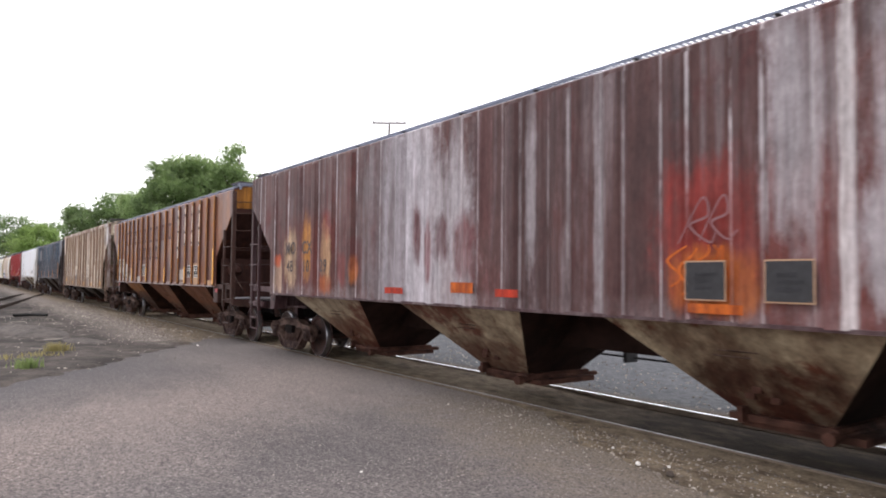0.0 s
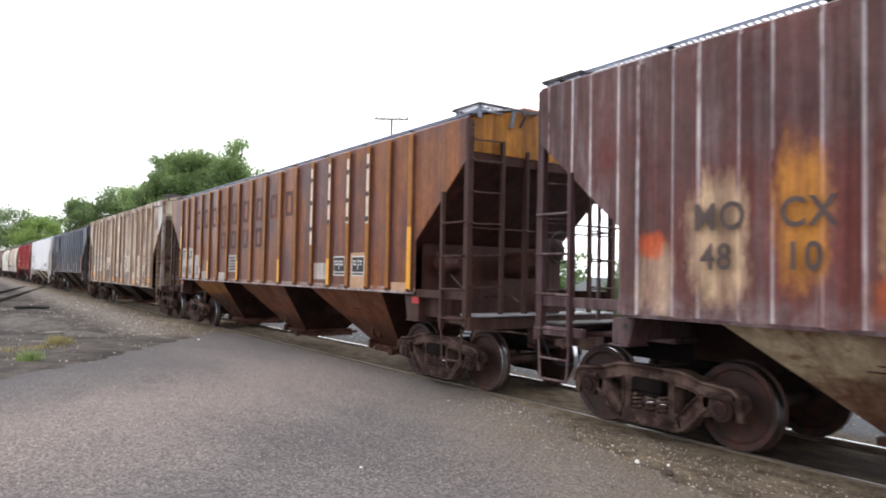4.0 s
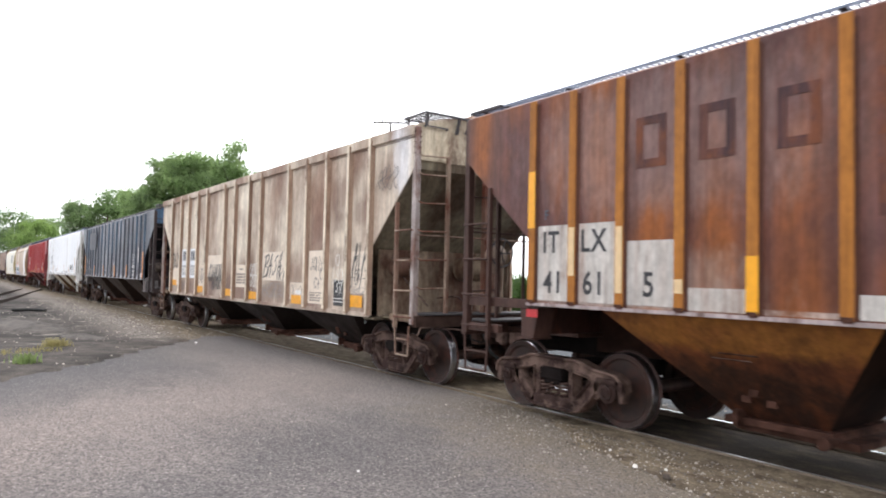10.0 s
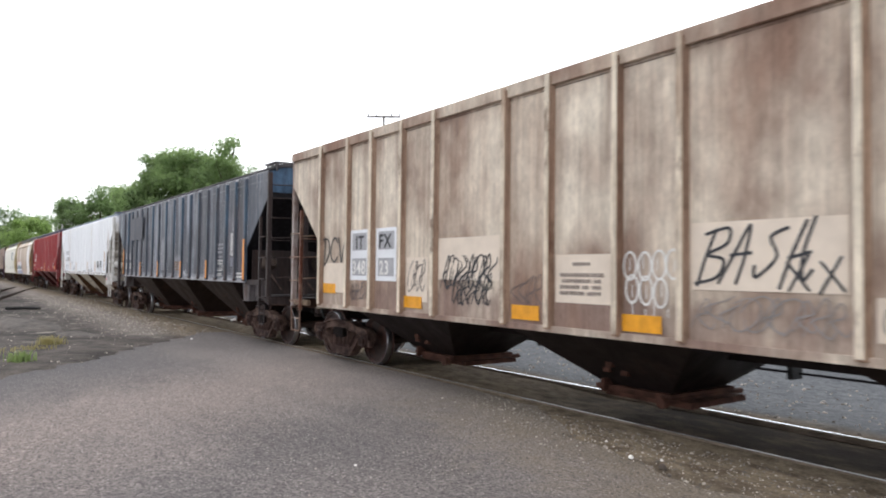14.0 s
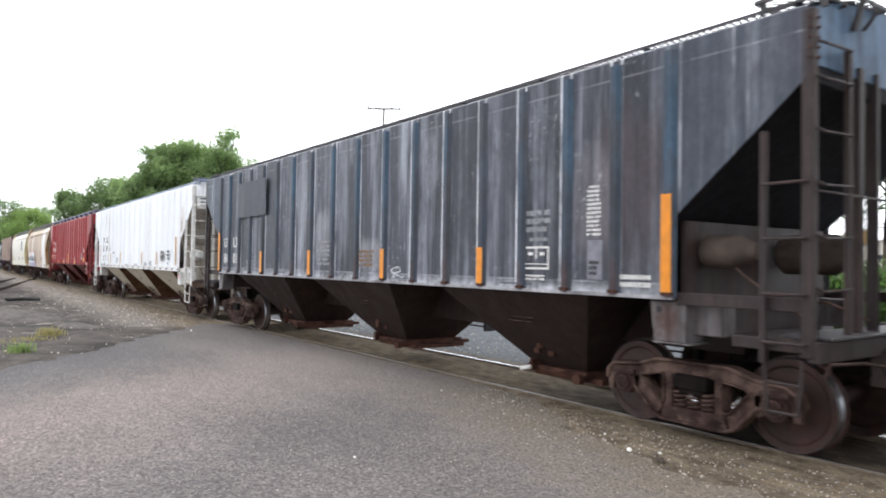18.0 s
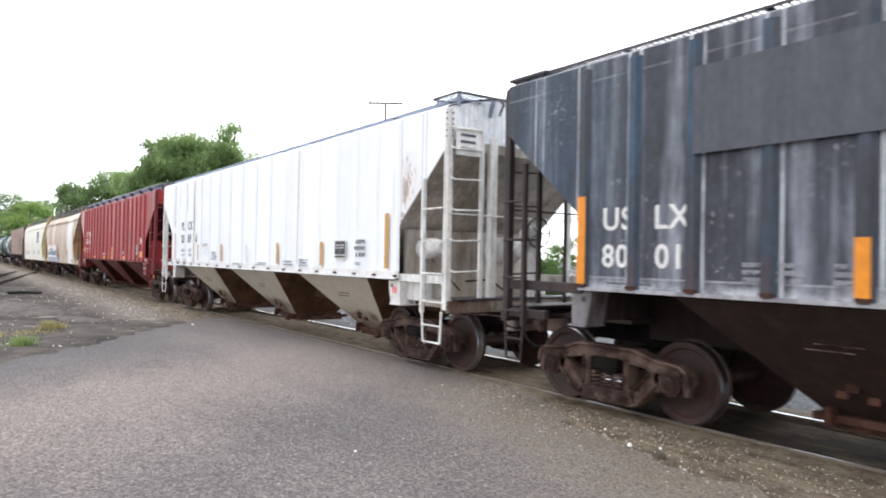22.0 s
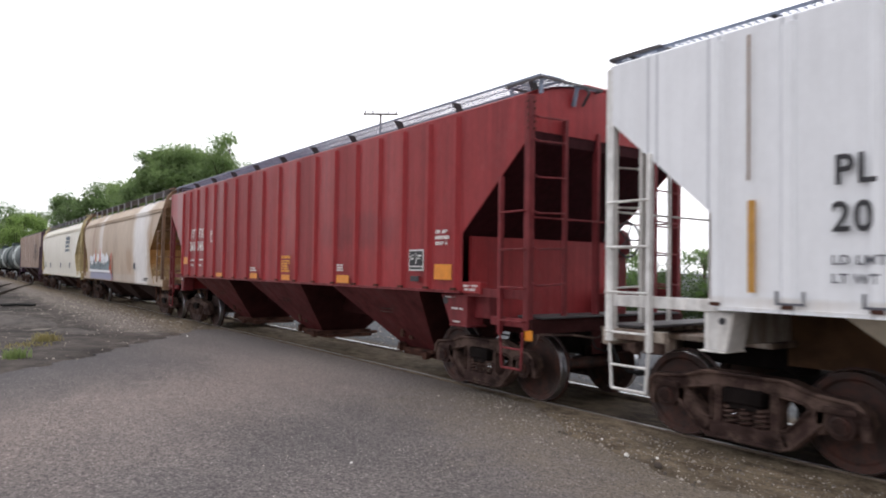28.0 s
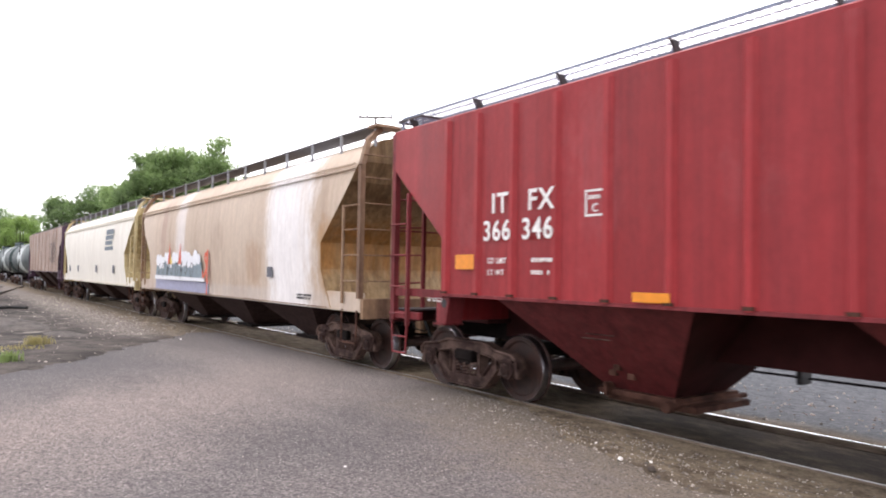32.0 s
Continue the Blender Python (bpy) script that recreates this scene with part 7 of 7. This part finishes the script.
def build_stones():
    """Loose pale stones and gravel beside the rails and on the lot."""
    rng = random.Random(21)
    k = Nodes("loose_stone", 0.9)
    k.color(k.mix(k.math("POWER", k.island(), 1.8), srgb(98, 90, 83), srgb(192, 182, 170)))
    g = Geo()

    def stone(x, y, r):
        z = max(ground_height(x, y), -0.022 if road_depth(x, y) > 0 else -9)
        ph = rng.uniform(0, 6.28)
        top = [(x + r * rng.uniform(0.6, 1) * math.cos(ph + i * 1.26), y + r * rng.uniform(0.6, 1) * math.sin(ph + i * 1.26), z + r * rng.uniform(0.15, 0.5)) for i in range(5)]
        vs = [(p[0] * 1.0, p[1], z - 0.01) for p in top] + top + [(x, y, z + r * 0.75)]
        fs = [(i, (i + 1) % 5, 5 + (i + 1) % 5, 5 + i) for i in range(5)] + [(5 + i, 5 + (i + 1) % 5, 10) for i in range(5)]
        g.add(vs, fs)

    for i in range(6000):
        x = rng.uniform(-8, 4)
        y = rng.gauss(5.55 - 0.1 * x, 0.5)
        if y < TRACK_Y - 0.9:
            stone(x, y, rng.uniform(0.004, 0.014) * (2.0 if rng.random() < 0.08 else 1))
    for i in range(900):
        stone(rng.uniform(-12, 2), rng.uniform(1.5, 5.2), rng.uniform(0.004, 0.011))
    for i in range(3000):
        stone(rng.uniform(-48, -19.5), rng.gauss(5.0, 0.75), rng.uniform(0.01, 0.034))
    for i in range(250):
        stone(rng.uniform(-34, -14.5), rng.uniform(0.2, 4), rng.uniform(0.01, 0.035))
    for i in range(1500):
        stone(rng.uniform(-22, 2), rng.uniform(TRACK_Y + 1.1, TRACK_Y + 5), rng.uniform(0.01, 0.03))
    tagged(part("loose_gravel", g, k.m, None), "loose pale gravel scattered along the track", "gravel", "", "stuff")
    pale = plain("chalk_white_stone", srgb(232, 228, 222), 0.9, 0, 0.08)
    dark = plain("dark_stone", srgb(84, 76, 70), 0.9)
    for x, y, r, m, l in ((-5.66, 3.1, 0.013, pale, "small white stone on the asphalt"), (-4.42, 5.44, 0.034, pale, "flat white stone beside the asphalt edge"), (-4.03, 5.4, 0.045, dark, "dark rounded stone in the gravel"), (-4.2, 5.62, 0.02, pale, "small pale stone in the gravel"), (-5.0, 5.75, 0.018, pale, "small pale stone in the gravel"), (-18.0, 5.1, 0.035, pale, "pale stone by the crossing")):
        s = Geo()
        n = 7
        rr = [r * (0.8 + 0.35 * abs(hills(i * 1.7, x * 3))) for i in range(n)]
        lo = [(rr[i] * 1.5 * math.cos(6.283 * i / n), rr[i] * math.sin(6.283 * i / n), 0) for i in range(n)]
        hi = [(p[0] * 0.65, p[1] * 0.65, r * 0.8) for p in lo]
        s.add(lo + hi, [tuple(range(n))[::-1], tuple(range(n, 2 * n))] + [(i, (i + 1) % n, n + (i + 1) % n, n + i) for i in range(n)])
        tagged(part("stone", s, m, None, bevel=r * 0.15, m=pose(x, y, -0.022 if road_depth(x, y) > 0 else ground_height(x, y), 0, 0, x * 50)), l, "stone", "loose stones")


def leaf_material(name, a, b):
    k = Nodes(name, 0.6)
    k.color(k.mix(k.island(), a, b))
    k.b.inputs["Subsurface Weight"].default_value = 0.0
    tr = k.n.new("ShaderNodeBsdfTranslucent")
    tr.inputs["Color"].default_value = (*lift(b, 1.5), 1)
    mixer = k.n.new("ShaderNodeMixShader")
    mixer.inputs[0].default_value = 0.6
    k.l.new(k.b.outputs[0], mixer.inputs[1])
    k.l.new(tr.outputs[0], mixer.inputs[2])
    k.l.new(mixer.outputs[0], k.n["Material Output"].inputs["Surface"])
    return k.m


LEAVES = [leaf_material("leaf_green_mid", srgb(84, 106, 68), srgb(120, 140, 92)), leaf_material("leaf_green_dark", srgb(74, 94, 62), srgb(108, 128, 84)), leaf_material("leaf_green_light", srgb(92, 114, 64), srgb(126, 148, 86)), leaf_material("bush_green_dark", srgb(40, 58, 28), srgb(72, 96, 46)), leaf_material("bush_green_deep", srgb(40, 56, 32), srgb(66, 84, 48))]
BARK = plain("grey_brown_bark", srgb(88, 78, 68), 0.9, 0, 0.3, 5, 0.01)


def crown_geo(rng, clumps, leaf, per):
    """Leaves as small bent cards, gathered round clump centres given as (centre, radius); clumps differ in density."""
    vs, fs = [], []
    uni, gauss = rng.uniform, rng.gauss
    for c, r in clumps:
        for i in range(int(per * uni(0.45, 1.25))):
            dx, dy, dz = gauss(0, 1), gauss(0, 1), gauss(0, 0.7)
            q = r * uni(0.15, 1.0) ** 0.6 * (1.35 if i % 9 == 0 else 1.0) / (math.sqrt(dx * dx + dy * dy + dz * dz) + 1e-6)
            px, py, pz = c[0] + dx * q, c[1] + dy * q, c[2] + dz * q
            t, f = uni(0, 6.283), uni(-0.9, 0.9)
            s = leaf * uni(0.6, 1.3)
            ax, ay, az = s * math.cos(t) * math.cos(f), s * math.sin(t) * math.cos(f), s * math.sin(f)
            w = uni(-1.2, 1.2)
            bx, by, bz = -0.5 * s * math.sin(t) * math.cos(w), 0.5 * s * math.cos(t) * math.cos(w), 0.5 * s * math.sin(w)
            n = len(vs)
            vs += [(px - ax, py - ay, pz - az), (px - bx, py - by, pz - bz + 0.1 * s), (px + ax, py + ay, pz + az), (px + bx, py + by, pz + bz + 0.1 * s)]
            fs += [(n, n + 1, n + 2), (n, n + 2, n + 3)]
    g = Geo()
    g.v, g.f = vs, fs
    return g


def tree(name, label, x, y, h, spread, seed, leaf=0.3, per=120, clump=26, mat=0, trunk=0.3, base=0.35):
    rng = random.Random(seed)
    t = new(name)
    t.matrix_basis = pose(x, y, -0.15)
    tagged(t, label, "tree" if name == "tree" else "bush", "trees along the railway" if name == "tree" else "bushes behind the track")
    g = Geo()
    clumps = []
    if name == "tree":
        g.tube((0, 0, 0), (0.1, 0.05, h * 0.45), trunk, 9, trunk * 0.6)
        g.tube((0.1, 0.05, h * 0.45), (0.0, 0.1, h * 0.85), trunk * 0.6, 8, trunk * 0.15)
    for i in range(clump):
        u = rng.random()
        z = h * (base + (0.93 - base) * u)
        rad = spread * (0.35 + 0.65 * math.sin(math.pi * min(1, 0.25 + 0.72 * u)) ** 0.8) * rng.uniform(0.35, 1.0)
        a = rng.uniform(0, 6.28)
        c = (rad * math.cos(a), rad * math.sin(a), z)
        clumps.append((c, spread * (rng.uniform(0.22, 0.42) if name == "tree" else rng.uniform(0.2, 0.42))))
        if name == "tree" and i % 2 == 0:
            g.tube((0.05, 0.05, h * rng.uniform(0.3, 0.6)), c, trunk * 0.25, 5, trunk * 0.06)
        elif name != "tree" and i % 3 == 0:
            g.tube((c[0] * 0.4, c[1] * 0.4, 0), c, 0.03, 5, 0.01)
    part("trunk" if name == "tree" else "stem", g, BARK, t)
    part("crown", crown_geo(rng, clumps, leaf, per), LEAVES[mat], t)
    return t


def spot(dist, px):
    """A place on the ground at a distance along a direction, as degrees right of the camera's axis."""
    a = radians(54.4 + 90 - px)
    return dist * math.cos(a), dist * math.sin(a)


def build_plants():
    # big tree and the row behind the train: degrees, distance, height, spread, leaf tone, leaves, clumps
    big_tree = ((-20.6, 80, 15.0, 4.4, 0, 210, 120), (-17.1, 82, 17.8, 3.5, 0, 72, 70), (-22.4, 82, 15.0, 3.0, 1, 190, 64), (-18.6, 88, 16.2, 4.2, 1, 180, 90), (-15.4, 86, 12.4, 2.6, 1, 160, 26))
    tree_row = ((-24.4, 96, 13.2, 3.8, 0, 220, 34), (-26.4, 104, 12.9, 4.2, 1, 240, 36), (-28.2, 110, 11.6, 3.4, 1, 240, 30), (-25.2, 112, 13.8, 4.0, 2, 200, 30), (-30.9, 140, 10.6, 4.4, 2, 220, 30), (-32.4, 150, 12.6, 6.0, 1, 240, 36), (-34.4, 160, 12.8, 6.6, 1, 220, 36), (-30.2, 160, 12.8, 5.0, 1, 200, 30), (-13.0, 95, 10.5, 3.5, 1, 120, 20), (-10.5, 100, 9.6, 3.5, 0, 120, 20))
    for deg, dist, h, sp, mat, per, clump in big_tree + tree_row:
        x, y = spot(dist, deg)
        tree("tree", "leafy green broadleaf tree beyond the freight train", x, y, h, sp, int(dist + h * 10), 0.14 + dist * 0.0004, int(per * 2.1), clump, mat, 0.3, 0.2)
    rng = random.Random(14)
    for i in range(15):
        x = -31 + 2.4 * i + rng.uniform(-0.6, 0.6)
        tree("bush", "dense green bush on the far side of the track", x, TRACK_Y + 11.5 + rng.uniform(-0.8, 2.0), rng.uniform(1.6, 2.05), rng.uniform(1.6, 2.2), 300 + i, 0.06, 620, 20, rng.choice((3, 3, 4)), 0.1, 0.12)
    x, y = spot(27, 32.6)
    tree("tree", "loose-crowned young tree on the far side of the track", x, y, 8.2, 2.3, 77, 0.085, 130, 24, 4, 0.16, 0.42)
    for deg, dist, h, sp in ((28.0, 110, 7.2, 3.8), (21.0, 120, 6.2, 4.0), (15, 120, 6.0, 4.0), (10, 120, 6, 4), (35, 120, 7, 4)):
        x, y = spot(dist, deg)
        tree("tree", "distant green broadleaf tree by the works", x, y, h, sp, int(dist + deg), 0.34, 70, 18, 1, 0.3, 0.2)


def build_grass():
    rng = random.Random(5)
    green = leaf_material("grass_green", srgb(78, 96, 58), srgb(116, 132, 82))
    dry = leaf_material("grass_dry", srgb(104, 100, 66), srgb(140, 132, 90))
    for cx, cy, r, n, hh, m, l in ((-15.2, 1.19, 0.22, 150, 0.2, green, "green weed tuft in the dirt"), (-18.1, 1.96, 0.28, 200, 0.22, dry, "dry yellowish weed tuft in the dirt"), (-16.9, 0.9, 0.5, 70, 0.1, dry, "thin weed tuft in the dirt"), (-17.3, 1.6, 0.4, 90, 0.1, dry, "thin weed tuft in the dirt")):
        g = Geo()
        for i in range(n):
            x, y = rng.gauss(0, r * 0.5), rng.gauss(0, r * 0.5)
            a, h = rng.uniform(0, 6.28), hh * rng.uniform(0.4, 1.1)
            lx, ly = rng.uniform(-0.5, 0.5) * h, rng.uniform(-0.5, 0.5) * h
            w = 0.011
            dx, dy = w * math.cos(a), w * math.sin(a)
            g.add([(x - dx, y - dy, -0.08), (x + dx, y + dy, -0.08), (x + lx * 0.4 + dx * 0.7, y + ly * 0.4 + dy * 0.7, h * 0.6), (x + lx * 0.4 - dx * 0.7, y + ly * 0.4 - dy * 0.7, h * 0.6), (x + lx, y + ly, h)], [(0, 1, 2, 3), (3, 2, 4)])
        t = part("weed_tuft", g, m, None, m=pose(cx, cy, 0))
        tagged(t, l, "weeds", "weed tufts", "stuff")


def build_clutter():
    """A dark mound and a bent length of hose in the dirt by the siding."""
    k = Nodes("dark_spoil", 0.95)
    a = k.noise(3.0, (1, 1, 1), 2.0, 6, 0.7)
    k.color(k.mix(k.ramp(a, 0.35, 0.65), srgb(50, 46, 44), srgb(92, 85, 79)))
    k.bump(k.noise(14), 0.04, 0.7)
    for cx, cy, rx, ry, h, l in ((-24.6, 1.9, 2.6, 0.9, 0.2, "low dark mound of dirt and cinders"), (-20.6, 2.9, 1.3, 0.5, 0.08, "low dark heap of cinders")):
        vs, fs, n, m = [(0, 0, h)], [], 28, 7
        for j in range(1, m + 1):
            for i in range(n):
                w = 6.2832 * i / n
                u = j / m * (1 + 0.18 * hills(3 * math.cos(w) + cx, 3 * math.sin(w), 0.8))
                z = h * (1 - (j / m) ** 2) * (1 + 0.5 * hills(cx + rx * u * math.cos(w) * 3, cy + ry * u * math.sin(w) * 3, 1.0)) - 0.06 * (j == m)
                vs.append((rx * u * math.cos(w), ry * u * math.sin(w), z))
        fs += [(0, 1 + i, 1 + (i + 1) % n) for i in range(n)]
        fs += [(1 + (j - 1) * n + i, 1 + j * n + i, 1 + j * n + (i + 1) % n, 1 + (j - 1) * n + (i + 1) % n) for j in range(1, m) for i in range(n)]
        tagged(part("dirt_mound", Geo().add(vs, fs), k.m, None, smooth=True, m=pose(cx, cy, ground_height(cx, cy) - 0.02, 0, 0, 12)), l, "dirt mound", "dirt mounds")
    g = Geo()
    pts = [(-0.6, -0.25, 0.06), (-0.45, 0.02, 0.06), (-0.1, 0.16, 0.07), (0.3, 0.12, 0.06), (0.6, -0.02, 0.06)]
    g.path(pts, 0.06, 8)
    tagged(part("bent_hose", g, RUBBER, None, smooth=True, m=pose(-33.6, 2.7, ground_height(-33.6, 2.7), 0, 0, 60)), "bent length of black hose lying in the dirt", "hose")


def build_pole():
    x, y = spot(49, -5.0)
    wood = plain("grey_pole_wood", srgb(110, 104, 100), 0.85, 0, 0.2)
    pole = new("utility_pole")
    pole.matrix_basis = pose(x, y, -0.2, 0, 0, 54)
    tagged(pole, "slim grey utility pole with one crossarm", "utility pole")
    part("pole", Geo().tube((0, 0, 0), (0, 0, 12.95), 0.12, 10, 0.075), wood, pole)
    part("crossarm", Geo().box(-1.22, 1.22, -0.06, 0.06, 12.85, 12.97), wood, pole, bevel=0.01)
    for i in (-1.1, -0.55, 0.55, 1.1):
        g = Geo()
        g.turned([(0, 0.2), (0.035, 0.2), (0.05, 0.1), (0.03, 0.0), (0, 0)], 8, "z", (i, 0, 12.97))
        part("insulator", g, PATCH_GREY, pole)


def build_works():
    """Pale works buildings seen through the gaps between cars."""
    wall = plain("pale_cladding", srgb(214, 208, 196), 0.7, 0, 0.08, 3)
    roofm = plain("pale_metal_roof", srgb(196, 190, 182), 0.5, 0.2, 0.1, 3)
    tan = plain("ochre_cladding", srgb(168, 140, 96), 0.7, 0, 0.12, 3)
    glass = plain("dark_window_glass", srgb(56, 62, 70), 0.15, 0, 0.05)
    b = new("works_building")
    b.matrix_basis = pose(-24.6, 63.5, -0.2, 0, 0, 24)
    tagged(b, "pale works house with a gabled roof", "building")
    part("wall", Geo().prism([(-2.6, 0), (2.6, 0), (2.6, 3.6), (0, 4.7), (-2.6, 3.6)], -3.5, 3.5, "y"), wall, b)
    part("roof", Geo().prism([(-3.0, 3.45), (0, 4.74), (3.0, 3.45), (3.0, 3.62), (0, 4.92), (-3.0, 3.62)], -3.8, 3.8, "y"), roofm, b)
    for k in (-1.3, 0.5):
        w = part("window", Geo().box(k - 0.4, k + 0.4, -3.56, -3.49, 2.3, 3.3), roofm, b)
        part("pane", Geo().box(k - 0.32, k + 0.32, -3.58, -3.56, 2.38, 3.22), glass, w)
    sh = new("works_shed")
    sh.matrix_basis = pose(-28.2, 59.0, -0.2, 0, 0, 24)
    tagged(sh, "long low pale works shed", "building")
    part("wall", Geo().box(-4.2, 4.2, -1.5, 1.5, 0, 2.5), wall, sh)
    part("roof", Geo().prism([(-1.8, 2.45), (1.8, 2.45), (1.8, 2.6), (-1.8, 2.85)], -4.4, 4.4, "x"), roofm, sh)
    t = new("works_tower")
    t.matrix_basis = pose(-28.6, 66.6, -0.2, 0, 0, 24)
    tagged(t, "narrow ochre clad works tower on legs", "building")
    part("upper_wall", Geo().box(-0.75, 0.75, -0.8, 0.8, 2.6, 5.5), tan, t)
    part("roof", Geo().prism([(-0.9, 5.5), (0.9, 5.5), (0.9, 5.6), (-0.9, 5.8)], -0.95, 0.95, "y"), roofm, t)
    for k in (-0.65, 0.65):
        for j in (-0.7, 0.7):
            part("leg", Geo().box(k - 0.1, k + 0.1, j - 0.1, j + 0.1, 0, 2.6), tan, t)
    part("window", Geo().box(-0.3, 0.3, -0.85, -0.8, 3.6, 4.4), glass, t)
    c = new("conveyor")
    tagged(c, "pale inclined conveyor gallery on trestles", "conveyor")
    g = Geo()
    a, e = Vector((-36.4, 66.0, 2.2)), Vector((-29.2, 67.4, 4.9))
    o, up = Vector((0, 0.6, 0)), Vector((0, 0, 0.55))
    g.hexa([a - o, e - o, e + o, a + o, a - o + up, e - o + up, e + o + up, a + o + up])
    part("gallery", g, wall, c)
    part("walkway_rail", Geo().tube(a - o + Vector((0, -0.3, 0)), e - o + Vector((0, -0.3, 0)), 0.07), BARK, c)
    for u in (0.25, 0.6, 0.9):
        p = a.lerp(e, u)
        part("trestle", Geo().tube((p.x - 0.5, p.y, -0.2), (p.x, p.y, p.z), 0.08).tube((p.x + 0.5, p.y, -0.2), (p.x, p.y, p.z), 0.08), roofm, c)


build_ground(), build_road(), build_track(), build_stones(), build_plants(), build_grass(), build_clutter(), build_pole(), build_works()


# ---- what moves ----
def motions():
    for car, q in CARS:
        walk(car, [(t / 2, pose(rolled(t / 2) - q, TRACK_Y, 0)) for t in range(65)])
    steps = [i / 6 for i in range(193)]
    turns = [math.degrees(rolled(t) / WR) for t in steps]
    for w, e in WHEELSETS:
        walk(w, [(t, pose(e, 0, WR, 0, a, 0)) for t, a in zip(steps, turns)])


motions()
